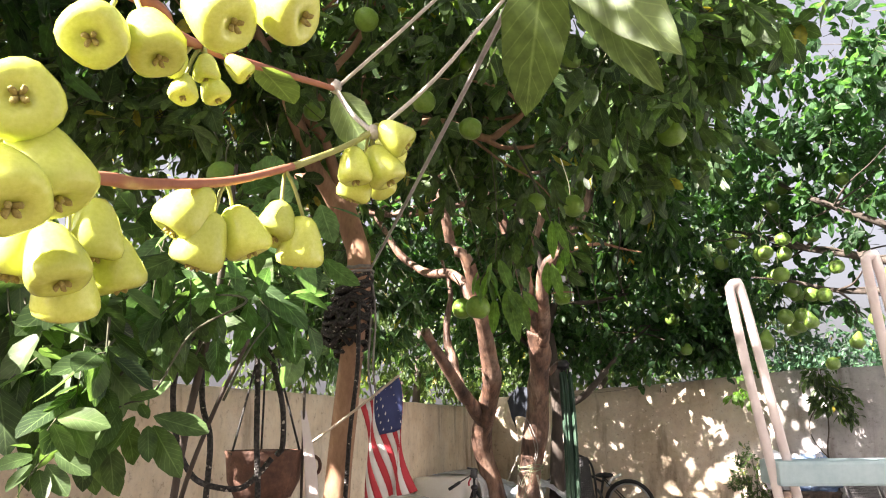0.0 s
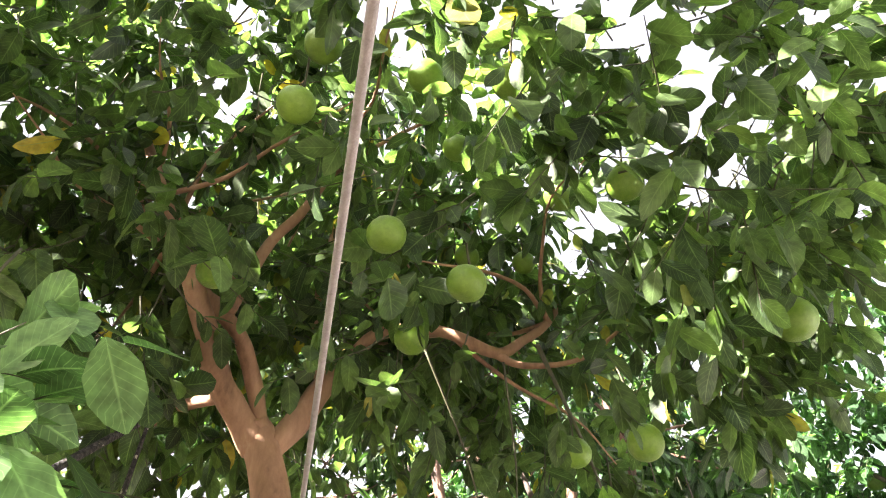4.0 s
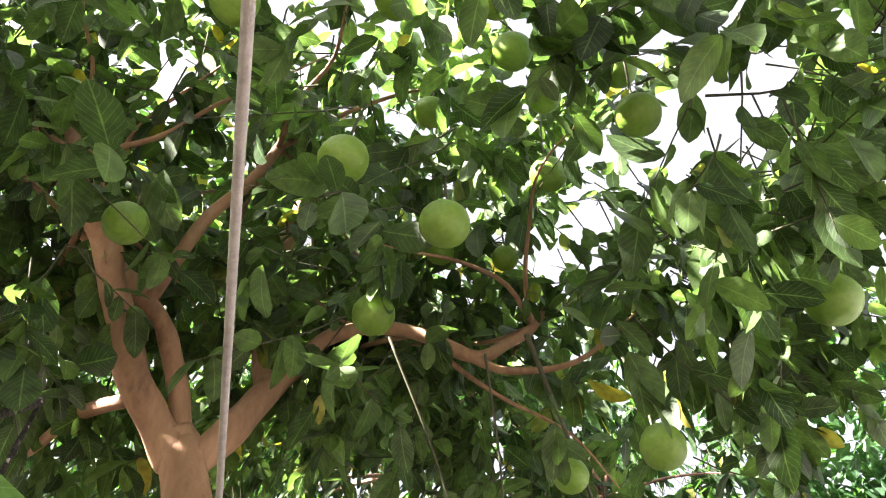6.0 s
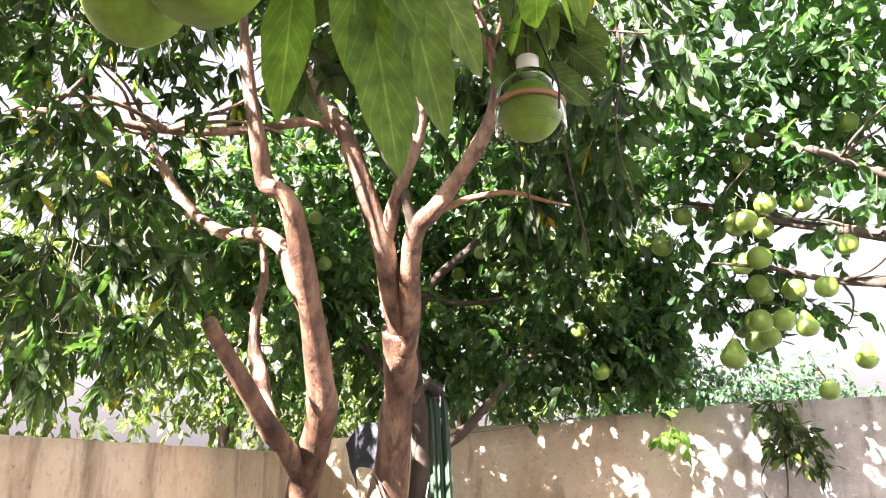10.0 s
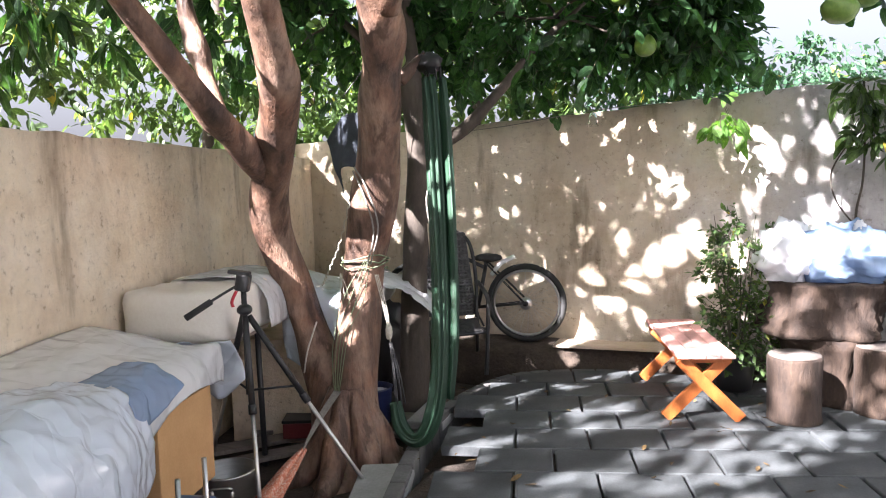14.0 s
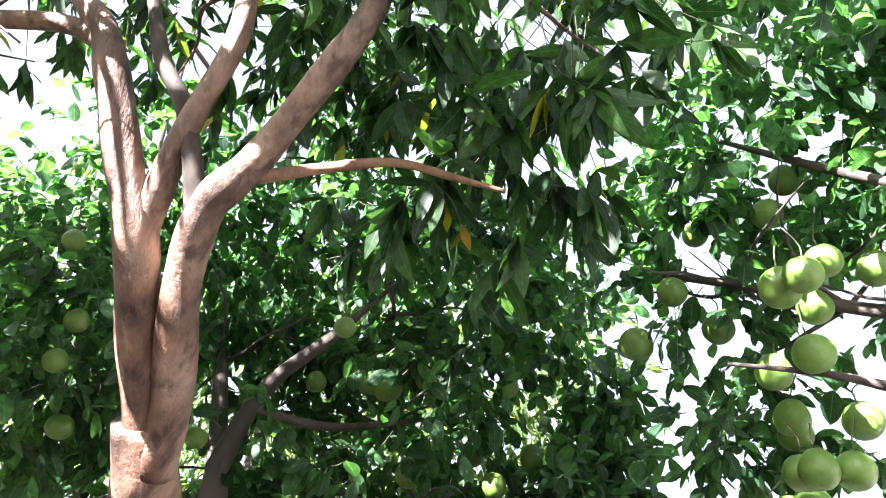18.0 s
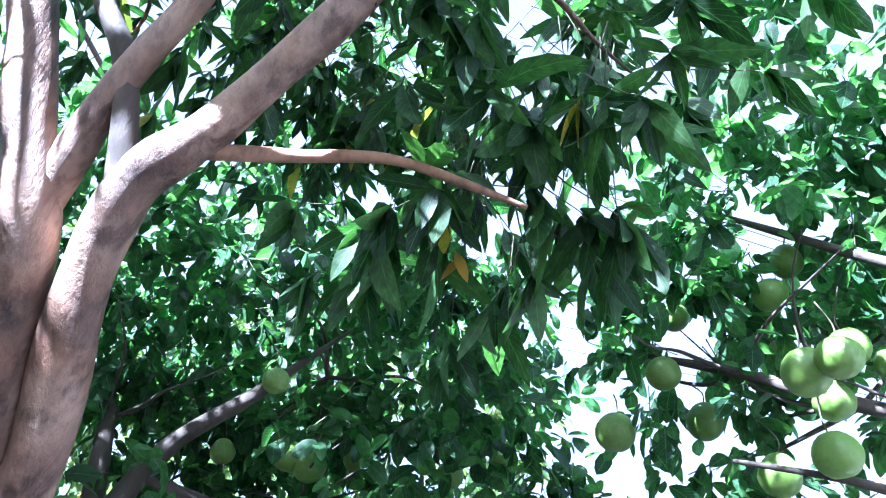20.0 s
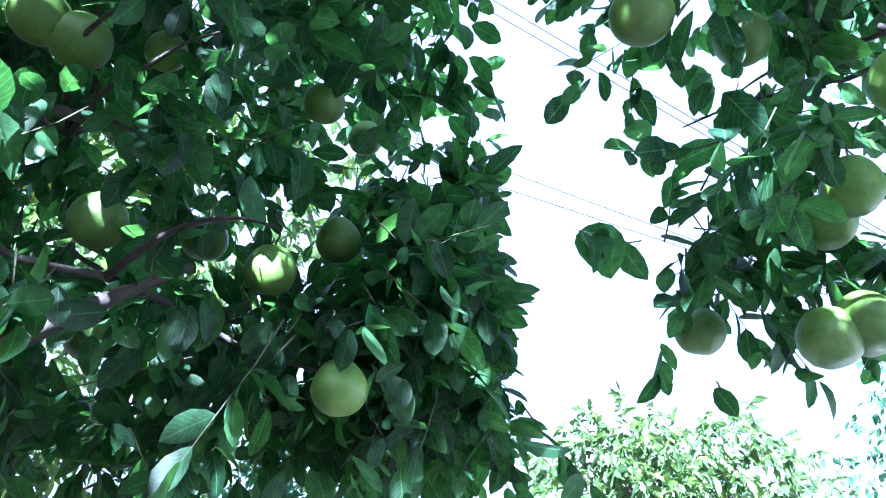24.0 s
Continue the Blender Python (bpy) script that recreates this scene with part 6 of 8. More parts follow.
part("head", box_bm(0.07, 0.06, 0.09, pose(-4.2, 7.41, 1.04, 0, 12, 20)), M_BLACK, tripod, "", False, None, 0.012)
part("plate", box_bm(0.11, 0.05, 0.02, pose(-4.22, 7.41, 1.09, 0, 8, 20)), M_BLACK, tripod, "", False, None, 0.006)
tube("pan_handle", [(-4.22, 7.4, 1.03), (-4.27, 7.32, 0.985), (-4.3, 7.25, 0.95)], 0.007, M_BLACK, tripod)
tube("grip", [(-4.29, 7.27, 0.96), (-4.345, 7.15, 0.895)], 0.017, M_RUBBER, tripod, "", 10, 2)
tube("red_strap", [(-4.22, 7.38, 1.0), (-4.235, 7.36, 0.95), (-4.23, 7.36, 0.92)], 0.008, M_RED, tripod, "red strap")

# ---- covered table by the side wall ----
WU, WN = np.array((-0.2897, 0.9571, 0)), np.array((0.9571, 0.2897, 0))
W0 = np.array((-4.7, 6.56, 0))
table = thing("covered_table", "long table under dusty plastic sheeting, boxes below", "table", tuple(W0 + WN * 0.3 + WU * 0.2 - (0, 0, 0.2)))


def on_wall(s, d, z):
    return W0 + WU * s + WN * d + np.array((0, 0, z))


part("tabletop", box_bm(0.5, 3.3, 0.04, Matrix.Translation(on_wall(-0.2, 0.3, 0.68)) @ pose(0, 0, 0, 0, 0, 16.84)), M_OLDWOOD, table, "", False, None, 0.005)
for s, d in ((-1.75, 0.1), (-1.75, 0.5), (1.38, 0.1), (1.38, 0.5), (-0.35, 0.5), (0.56, 0.52)):
    tube("leg", [on_wall(s, d, 0.68), on_wall(s, d + 0.01, -0.24)], 0.018, M_BLACK, table, "dark metal leg", 10, 2)


def sheet(name, rows, material, parent, seed, amp=0.012, sub=9, label=""):
    """A draped sheet through rows of points, with folds and creases, given some thickness."""
    rows = [spline(r, sub) for r in rows]
    cols = [spline([r[i] for r in rows], sub) for i in range(len(rows[0]))]
    g = np.array(cols)
    gu = np.gradient(g, axis=0)
    gv = np.gradient(g, axis=1)
    nn = np.cross(gu, gv)
    nn /= np.linalg.norm(nn, axis=2)[..., None] + 1e-9
    a, b = g.shape[:2]
    v = []
    for i in range(a):
        for j in range(b):
            p = g[i, j]
            k = noise.noise(Vector(p) * 5 + Vector((seed, 0, 0))) + 0.6 * (1 - 2 * abs(noise.noise(Vector((p[0] * 11, p[1] * 11, p[2] * 4)) + Vector((0, seed, 0))))) + 0.3 * noise.noise(Vector(p) * 24)
            v.append(p + nn[i, j] * amp * k)
    top = len(v)
    v += [np.array(p) - nn[i // b, i % b] * 0.003 for i, p in enumerate(v)]
    f = [(i * b + j, i * b + j + 1, (i + 1) * b + j + 1, (i + 1) * b + j) for i in range(a - 1) for j in range(b - 1)]
    f += [tuple(top + q for q in reversed(p)) for p in f]
    edge = [i * b for i in range(a)] + [(a - 1) * b + j for j in range(1, b)] + [i * b + b - 1 for i in range(a - 2, -1, -1)] + [j for j in range(b - 2, 0, -1)]
    f += [(edge[i], edge[(i + 1) % len(edge)], top + edge[(i + 1) % len(edge)], top + edge[i]) for i in range(len(edge))]
    return hang(name, mesh_of(name, v, f, material), parent, label)


chair_frame(chair, -4.12, 9.72, 28, M_BLACK, M_WICKER, 1.12)
black_chair = thing("garden_chair", "black woven garden chair with a rounded back", "chair", (-0.62, 9.95, 0))
chair_frame(black_chair, -0.66, 9.9, 60, M_BLACK, M_WICKER, 1.1)
sheet("dust_sheet", [[on_wall(s, 0.02, 0.83 + e), on_wall(s, 0.2, 0.80 + e), on_wall(s, 0.42, 0.755 + e * 0.5), on_wall(s, 0.575, 0.735), on_wall(s, 0.63 + g, 0.67), on_wall(s - 0.02, 0.645 + g, h)] for s, e, g, h in ((-1.9, 0.0, 0.0, 0.5), (-1.3, 0.01, 0.02, 0.5), (-0.8, 0.02, 0.0, 0.5), (-0.3, 0.02, 0.02, 0.5), (0.0, 0.03, 0.0, 0.56), (0.25, 0.04, 0.01, 0.6), (0.45, 0.03, 0.0, 0.58), (0.58, -0.04, -0.02, 0.56), (0.64, -0.09, -0.03, 0.54))], M_FILM_GREY, table, 3, 0.007, 11, "dusty grey-beige plastic sheet")
sheet("plastic_drape", [[on_wall(s, 0.4, 0.775 + e), on_wall(s, 0.575, 0.755 + e), on_wall(s, 0.66 + e, 0.69), on_wall(s, 0.71 + e, 0.54), on_wall(s, 0.70 + e, 0.36), on_wall(s, 0.62 + e, h)] for s, e, h in ((-1.95, 0.03, 0.12), (-1.4, 0.05, 0.14), (-1.0, 0.02, 0.16), (-0.7, 0.06, 0.18), (-0.45, 0.03, 0.22), (-0.28, 0.0, 0.28), (-0.2, -0.04, 0.36))], M_FILM_BLUE, table, 8, 0.022, 12, "crinkled bluish-white plastic sheet")
sheet("blue_strip", [[on_wall(s, 0.42, 0.775), on_wall(s, 0.55, 0.765), on_wall(s, 0.655, 0.70), on_wall(s, 0.685, 0.6 + e)] for s, e in ((-0.32, 0.0), (-0.2, 0.0), (-0.05, 0.04), (0.06, 0.07))], M_FILM_BAG, table, 18, 0.012, 10, "pale blue plastic strip")
sheet("end_flap", [[on_wall(0.62 + e, d, 0.74), on_wall(0.7 + e, d + 0.02, 0.62), on_wall(0.72 + e, d + 0.03, 0.42 + 2 * e)] for d, e in ((0.25, 0.0), (0.4, 0.03), (0.52, 0.0), (0.64, 0.05))], M_FILM_BLUE, table, 28, 0.015, 10, "hanging end of the plastic sheet")
bundle = thing("wrapped_mattress", "thick mattress wrapped in pale beige sheeting", "mattress", tuple(on_wall(1.2, 0.3, 0.7)))


def cushion(name, s0, s1, d0, d1, z0, z1, material, parent, seed):
    v, f = [], []
    n, k = 44, 44
    for i in range(n + 1):
        t = i / n
        for j in range(k):
            a = 2 * math.pi * j / k
            ca, sa = math.cos(a), math.sin(a)
            e = 0.24
            sq = lambda c: math.copysign(abs(c) ** e, c)
            endr = (1 - abs(2 * t - 1) ** 12) ** 0.4
            p = on_wall(s0 + (s1 - s0) * t, (d0 + d1) / 2 + (d1 - d0) / 2 * sq(ca) * (0.2 + 0.8 * endr), (z0 + z1) / 2 + (z1 - z0) / 2 * sq(sa) * (0.25 + 0.75 * endr))
            p = p + (WN * ca + np.array((0, 0, sa))) * (0.022 * noise.noise(Vector(p) * 5 + Vector((seed, 0, 0))) + 0.012 * (1 - 2 * abs(noise.noise(Vector(p) * 9))) + 0.005 * noise.noise(Vector(p) * 24))
            v.append(p)
    f = [(i * k + j, i * k + (j + 1) % k, (i + 1) * k + (j + 1) % k, (i + 1) * k + j) for i in range(n) for j in range(k)]
    f += [tuple(range(k))[::-1], tuple(n * k + j for j in range(k))]
    hang(name, mesh_of(name, v, f, material), parent)


cushion("wrapping", 0.66, 1.5, 0.03, 0.62, 0.705, 0.985, M_SHEET_BEIGE, bundle, 5)
stack = thing("covered_stack", "stack of boxes under a crumpled white plastic sheet", "stack", tuple(on_wall(2.1, 0.5, -0.2)))
part("box", box_bm(0.75, 0.6, 0.72, Matrix.Translation(on_wall(2.1, 0.5, 0.14)) @ pose(0, 0, 0, 0, 0, 16.84)), M_WALL_CREAM_BRIGHT, stack, "cream rendered block under the sheet", False, None, 0.01)
sheet("cover", [[on_wall(s, 0.05, 0.8), on_wall(s, 0.3, 0.84 + e), on_wall(s, 0.62, 0.83 + e), on_wall(s + e, 0.93, 0.72), on_wall(s + e, 1.0 + e, 0.5), on_wall(s, 0.98, 0.22 + 2 * e)] for s, e in ((1.6, 0.02), (1.8, 0.05), (2.05, 0.0), (2.3, 0.04), (2.5, 0.0))], M_FILM_WHITE, stack, 14, 0.035, 13, "crumpled white plastic sheet")
sheet("cover_flap", [[on_wall(s, 0.9, 0.84), on_wall(s, 1.15, 0.83 + e), on_wall(s, 1.4, 0.72), on_wall(s, 1.52, 0.55 + e)] for s, e in ((2.0, 0.0), (2.25, 0.04), (2.5, 0.02))], M_FILM_WHITE, stack, 21, 0.03, 8, "white plastic flap")
sheet("cover_end", [[on_wall(1.72, d, 0.85), on_wall(1.58, d, 0.82 + e), on_wall(1.52 - e, d + 0.02, 0.62), on_wall(1.5 + e, d + 0.04, h)] for d, e, h in ((0.6, 0.0, 0.45), (0.75, 0.04, 0.34), (0.88, 0.0, 0.26), (1.0, 0.03, 0.4))], M_FILM_BLUE, stack, 33, 0.03, 10, "hanging end of the white plastic sheet")
sheet("loose_sheet", [[on_wall(s, 0.1, 0.99), on_wall(s, 0.3, 1.01 + e), on_wall(s, 0.55, 1.0), on_wall(s + e, 0.665, 0.9), on_wall(s, 0.68 + e, 0.72)] for s, e in ((1.12, 0.0), (1.25, 0.015), (1.4, 0.0), (1.56, 0.02))], M_FILM_WHITE, bundle, 37, 0.012, 9, "loose white plastic over the mattress end")
carton = thing("cardboard_box", "tall brown cardboard box under the table edge", "box", tuple(on_wall(0.22, 0.5, -0.2)))
part("carton", box_bm(0.22, 0.5, 0.46, Matrix.Translation(on_wall(0.22, 0.5, 0.335)) @ pose(0, 0, 0, 0, 0, 16)), M_CARD, carton, "", False, None, 0.006)
part("support", box_bm(0.18, 0.4, 0.32, Matrix.Translation(on_wall(0.24, 0.46, -0.06)) @ pose(0, 0, 0, 0, 0, 16)), M_BLACK, carton, "dark crate under the box", False, None, 0.006)
stool_b = thing("plastic_stool", "faded blue plastic stool with steel legs", "stool", tuple(on_wall(0.0, 0.62, -0.2)))
part("seat", box_bm(0.3, 0.32, 0.05, Matrix.Translation(on_wall(-0.02, 0.62, 0.13)) @ pose(0, 0, 0, 0, 0, 16)), M_BLUEPLASTIC, stool_b, "", False, None, 0.015)
for s, d in ((-0.14, 0.5), (-0.14, 0.74), (0.1, 0.5), (0.1, 0.74)):
    tube("leg", [on_wall(s, d, 0.34 if d > 0.6 else 0.13), on_wall(s * 1.1, d, -0.2)], 0.012, M_STEEL, stool_b, "", 8, 2)
sack = thing("black_sack", "slumped black sack behind the old tree", "sack", (-4.62, 9.55, -0.2))
lumpy("sack_body", (-4.62, 9.55, 0.18), (0.24, 0.22, 0.4), M_BLACK, sack, 3, 0.35, flat=0.05)
lumpy("sack_neck", (-4.6, 9.53, 0.6), (0.06, 0.06, 0.1), M_BLACK, sack, 8, 0.4, 14, 10)
pail = thing("grey_pail", "dented grey tin pail lying on the sack", "pail", (-4.55, 9.3, 0.7))
turned("body", [(0.09, -0.1), (0.11, -0.09), (0.135, 0.1), (0.14, 0.11), (0.128, 0.11), (0.1, -0.06), (0.02, -0.07)], M_STEEL, pail, pose(-4.55, 9.42, 0.72, 70, 10, 30), "", 24, 0.03)
tube("bail", [tuple(pose(-4.55, 9.42, 0.72, 70, 10, 30) @ Vector(p)) for p in ((0.138, 0, 0.1), (0.1, 0.05, 0.2), (0, 0.07, 0.24), (-0.1, 0.05, 0.2), (-0.138, 0, 0.1))], 0.004, M_STEEL, pail)

# ---- hammocks ----
def pleated(name, pts, wa, wb, material, parent, pleats=7, depth=0.3, label="", turn=0.0, per=10):
    """Gathered cloth swept along a line: an oval with deep pleats; wa, wb are half sizes per point."""
    s = spline([(*p, a, b) for p, a, b in zip(pts, wa, wb)], per)
    c = s[:, :3]
    tang = np.gradient(c, axis=0)
    tang /= np.linalg.norm(tang, axis=1)[:, None]
    seg = pleats * 6
    side = np.array((math.cos(turn), math.sin(turn), 0.0))
    v = []
    for i in range(len(c)):
        side = side - tang[i] * (side @ tang[i])
        side /= np.linalg.norm(side)
        up = np.cross(tang[i], side)
        for k in range(seg):
            a = 2 * math.pi * k / seg
            w = 1 - depth * (0.5 + 0.5 * math.cos(pleats * a + 0.12 * i * math.sin(2 * a))) + 0.06 * noise.noise(Vector((a * 2, i * 0.2, 0)))
            v.append(c[i] + side * s[i, 3] * w * math.cos(a) + up * s[i, 4] * w * math.sin(a))
    f = [(i * seg + k, i * seg + (k + 1) % seg, (i + 1) * seg + (k + 1) % seg, (i + 1) * seg + k) for i in range(len(c) - 1) for k in range(seg)]
    f += [tuple(range(seg))[::-1], tuple((len(c) - 1) * seg + k for k in range(seg))]
    return hang(name, mesh_of(name, v, f, material), parent, label)


hammock = thing("hammock", "rolled dark green nylon hammock hanging from a branch stub", "hammock", (-3.5, 8.33, 2.2))
H = [(p[0] - 0.03, p[1] - 0.012, p[2]) for p in ((-3.52, 8.34, 2.12), (-3.50, 8.32, 1.9), (-3.46, 8.27, 1.3), (-3.43, 8.2, 0.7), (-3.44, 8.14, 0.3), (-3.5, 8.11, 0.1), (-3.58, 8.1, 0.06), (-3.66, 8.11, 0.13), (-3.7, 8.13, 0.26))]
pleated("cloth", H, [0.04, 0.052, 0.055, 0.058, 0.055, 0.045, 0.04, 0.045, 0.035], [0.045, 0.05, 0.05, 0.055, 0.06, 0.06, 0.06, 0.05, 0.035], M_GREENCLOTH, hammock, 7, 0.55, turn=-0.45)
pleated("cloth", [(p[0] + 0.075, p[1] + 0.02, p[2]) for p in H[:5]], [0.02, 0.035, 0.04, 0.04, 0.03], [0.02, 0.03, 0.03, 0.03, 0.02], M_GREENCLOTH, hammock, 4, 0.5, turn=-0.45)
for i in range(7):
    a = i * 0.9
    tube("cord", [(-3.52 + 0.04 * math.cos(a), 8.34 + 0.03 * math.sin(a), 2.1), (-3.54 + 0.05 * math.cos(a), 8.34 + 0.04 * math.sin(a), 2.2), (-3.58, 8.32, 2.27)], 0.005, M_BLACK, hammock, "", 6, 4)
    tube("cord", [(-3.7 + 0.03 * math.cos(a), 8.13 + 0.025 * math.sin(a), 0.25), (-3.73 + 0.02 * math.cos(a), 8.15 + 0.015 * math.sin(a), 0.42), (-3.77 + 0.006 * math.cos(a), 8.16, 0.6)], 0.004, M_BLACK, hammock, "", 6, 4)
for i in range(3):
    tube("tie", [(-3.77, 8.16, 0.6), (-3.79 + 0.01 * i, 8.14, 0.78), (-3.84 + 0.01 * i, 8.13, 1.0)], 0.0035, M_ROPE, hammock, "pale rope tie", 6, 4)
lumpy("tie_knot", (-3.77, 8.15, 0.66), (0.02, 0.02, 0.045), M_ROPE, hammock, 4, 0.4, 12, 8)
lumpy("top_knot", (-3.55, 8.33, 2.2), (0.07, 0.05, 0.06), M_BLACK, hammock, 7, 0.5, 18, 12)
hammock_2 = thing("striped_hammock", "gathered end of a red striped cotton hammock tied to the trunk", "hammock", (-3.95, 7.5, 0.25))
pleated("cloth", [(-4.02, 7.62, 0.12), (-4.03, 7.5, 0.06), (-4.05, 7.3, -0.06), (-4.07, 7.1, -0.16), (-4.1, 6.9, -0.185)], [0.015, 0.045, 0.075, 0.095, 0.1], [0.015, 0.03, 0.04, 0.045, 0.03], M_REDSTRIPE, hammock_2, 6, 0.5)
for i in range(5):
    tube("cord", [(-4.02, 7.6, 0.12), (-4.0 + 0.008 * i, 7.72, 0.26), (-4.0 + 0.01 * i, 7.9, 0.36)], 0.004, M_GREYROPE, hammock_2, "", 6, 4)
for i in range(5):
    tube("long_cord", [(-4.0 + 0.008 * i, 7.9, 0.36), (-4.05 + 0.028 * i, 7.98, 0.6 + 0.02 * i), (-4.0 + 0.03 * i, 8.05, 0.88 - 0.03 * (i % 3)), (-3.9 + 0.01 * i, 8.12, 1.08)], 0.0022, M_GREENCORD, hammock_2, "thin green cord", 5, 4)


def wraps(name, parent, line, r0, n, rr, material, pitch, seed, label=""):
    """Rope wound round a stem; line gives the stem's places and radii."""
    s = spline(line, 12)
    tot = int(n * 14)
    rng = random.Random(seed)
    pts = []
    for i in range(tot + 1):
        t = i / tot
        q = s[min(len(s) - 1, int(t * (len(s) - 1)))]
        a = 2 * math.pi * n * t
        e = (q[3] + rr * 0.8) * (1 + rng.uniform(-0.03, 0.05))
        pts.append((q[0] + e * math.cos(a), q[1] + e * math.sin(a), q[2] + rng.uniform(-1, 1) * pitch))
    tube(name, pts, rr, material, parent, label, 6, 2)


ropes_b = thing("trunk_rope", "grey ropes tied round the old trunk", "rope", (-3.95, 8.25, 1.0))
wraps("winding", ropes_b, [(-3.99, 8.27, 1.02, 0.135), (-3.97, 8.26, 1.1, 0.135)], 0, 3, 0.0045, M_GREENCORD, 0.012, 3)
tube("loop", [(-3.88, 8.12, 1.06), (-3.82, 8.1, 1.25), (-3.86, 8.08, 1.45), (-3.93, 8.08, 1.6)], 0.005, M_GREYROPE, ropes_b)
tube("loop", [(-3.86, 8.12, 1.06), (-3.79, 8.1, 1.28), (-3.84, 8.07, 1.5), (-3.92, 8.08, 1.62)], 0.005, M_GREYROPE, ropes_b)
tube("rope_end", [(-4.2, 8.05, 0.72), (-4.24, 8.0, 0.55), (-4.27, 8.0, 0.42)], 0.005, M_ROPE, ropes_b)
for i in range(3):
    tube("rope_end", [(-4.08, 8.14, 1.0), (-4.06 + 0.02 * i, 8.1, 0.93), (-4.05 + 0.025 * i, 8.09, 0.86)], 0.003, M_ROPE, ropes_b, "frayed rope end", 6, 3)
chain = thing("chain", "thin pale chain strung beside the trunk", "chain", (-4.1, 8.2, 1.4))
cl = spline([(-3.97, 8.1, 1.42), (-4.12, 8.2, 1.15), (-4.27, 8.3, 0.98), (-4.3, 8.28, 0.9)], 8)
v, f = join_data([tube_data([p - (0.006, 0, 0), (p + q) / 2 + ((-1) ** i * 0.006, 0, 0), q], 0.004, 5, 2) for i, (p, q) in enumerate(zip(cl[:-1], cl[1:]))])
hang("chain_links", mesh_of("chain_links", v, f, M_ROPE), chain)
peg = thing("hanging_peg", "pale wooden peg hanging on a cord from the back trunk", "peg", (-3.95, 9.05, 1.0))
tube("peg_body", [(-3.92, 9.06, 1.24), (-3.91, 9.06, 1.1), (-3.9, 9.06, 0.94)], 0.017, M_PALEBOARD, peg)
tube("cord", [(-3.92, 9.06, 1.24), (-3.94, 9.07, 1.4), (-3.93, 9.1, 1.52)], 0.004, M_ROPE, peg)
cloth = thing("hung_cloth", "dark blue-grey cloth hanging behind the trunks", "cloth", (-4.45, 8.75, 2.1))
sheet("fabric", [[(-4.6 + e * 0.3, 8.85, 1.84 - e), (-4.45, 8.8, 1.98 - e * 0.9), (-4.26, 8.75, 2.0 - e), (-4.12 - e * 0.2, 8.72, 1.92 - e)] for e in (0.0, 0.14, 0.28, 0.38)], M_BLUEGREY, cloth, 31, 0.02, 7)
tube("hanging_cord", [(-4.3, 8.62, 2.1), (-4.15, 8.75, 2.35), (-4.1, 8.95, 2.5)], 0.005, M_BLACK, cloth)

# ---- glass cup on the wire ----
wire = thing("wire", "thin wire strung along the wall top", "wire", (-3.2, 10.4, 2.0))
tube("strand", [(-4.6, 10.55, 1.96), (-3.8, 10.35, 1.98), (-3.02, 10.22, 2.05), (-2.4, 10.3, 2.08), (-1.9, 10.45, 2.16), (-1.2, 10.5, 2.16), (-0.6, 10.5, 2.2)], 0.003, M_GREYROPE, wire, "", 5, 5)
cup = thing("glass_cup", "small clear glass hanging upside down from the wire", "glass", (-3.02, 10.2, 2.03))
turned("glass", [(0.012, 0.05), (0.02, 0.045), (0.03, 0.02), (0.043, -0.055), (0.041, -0.055), (0.028, 0.015), (0.01, 0.035)], M_GLASS, cup, pose(-3.02, 10.2, 1.98))
tube("cup_cord", [(-3.02, 10.2, 2.02), (-3.02, 10.21, 2.05)], 0.002, M_ROPE, cup, "", 5, 2)

# ---- round the front tree: winding, rope, flag, hanging bowl, loops ----
winding = thing("rope_winding", "thick black and white rope wound round the front trunk", "rope", (-2.2, 3.24, 2.15))
wraps("coil", winding, [(-2.29, 3.285, 1.86, 0.058), (-2.235, 3.25, 2.1, 0.058), (-2.19, 3.235, 2.26, 0.058)], 0, 12, 0.012, M_BRAID, 0.012, 9)
wraps("coil", winding, [(-2.27, 3.27, 1.92, 0.078), (-2.2, 3.24, 2.2, 0.078)], 0, 7, 0.012, M_BRAID, 0.02, 10)
wraps("coil", winding, [(-2.31, 3.25, 1.92, 0.08), (-2.265, 3.23, 2.04, 0.088), (-2.205, 3.225, 2.2, 0.072)], 0, 9, 0.0125, M_BRAID, 0.03, 12)
for k, (a0, a1, dz) in enumerate(((2.9, 4.3, 0.12), (3.4, 5.0, 0.16), (4.2, 5.6, 0.1))):
    za = 2.2 - 0.045 * k
    tube("loose_loop", [(-2.2 + 0.085 * math.cos(a0), 3.24 + 0.085 * math.sin(a0), za), (-2.22 + 0.11 * math.cos(a0 * 0.7 + a1 * 0.3), 3.245 + 0.11 * math.sin(a0 * 0.7 + a1 * 0.3), za - dz * 0.8), (-2.22 + 0.115 * math.cos(a0 * 0.35 + a1 * 0.65), 3.245 + 0.115 * math.sin(a0 * 0.35 + a1 * 0.65), za - dz), (-2.21 + 0.085 * math.cos(a1), 3.24 + 0.085 * math.sin(a1), za - 0.03)], 0.012, M_BRAID, winding, "", 8, 6)
wraps("tie", winding, [(-2.19, 3.235, 2.25, 0.06), (-2.18, 3.233, 2.29, 0.06)], 0, 2, 0.008, M_GREYROPE, 0.004, 11, "grey cord tie")
tube("tail", [(-2.14, 3.18, 2.1), (-2.15, 3.19, 1.8), (-2.2, 3.2, 1.5), (-2.24, 3.22, 1.2), (-2.3, 3.25, 0.95)], 0.011, M_BRAID, winding, "hanging end of braided rope", 8, 5)
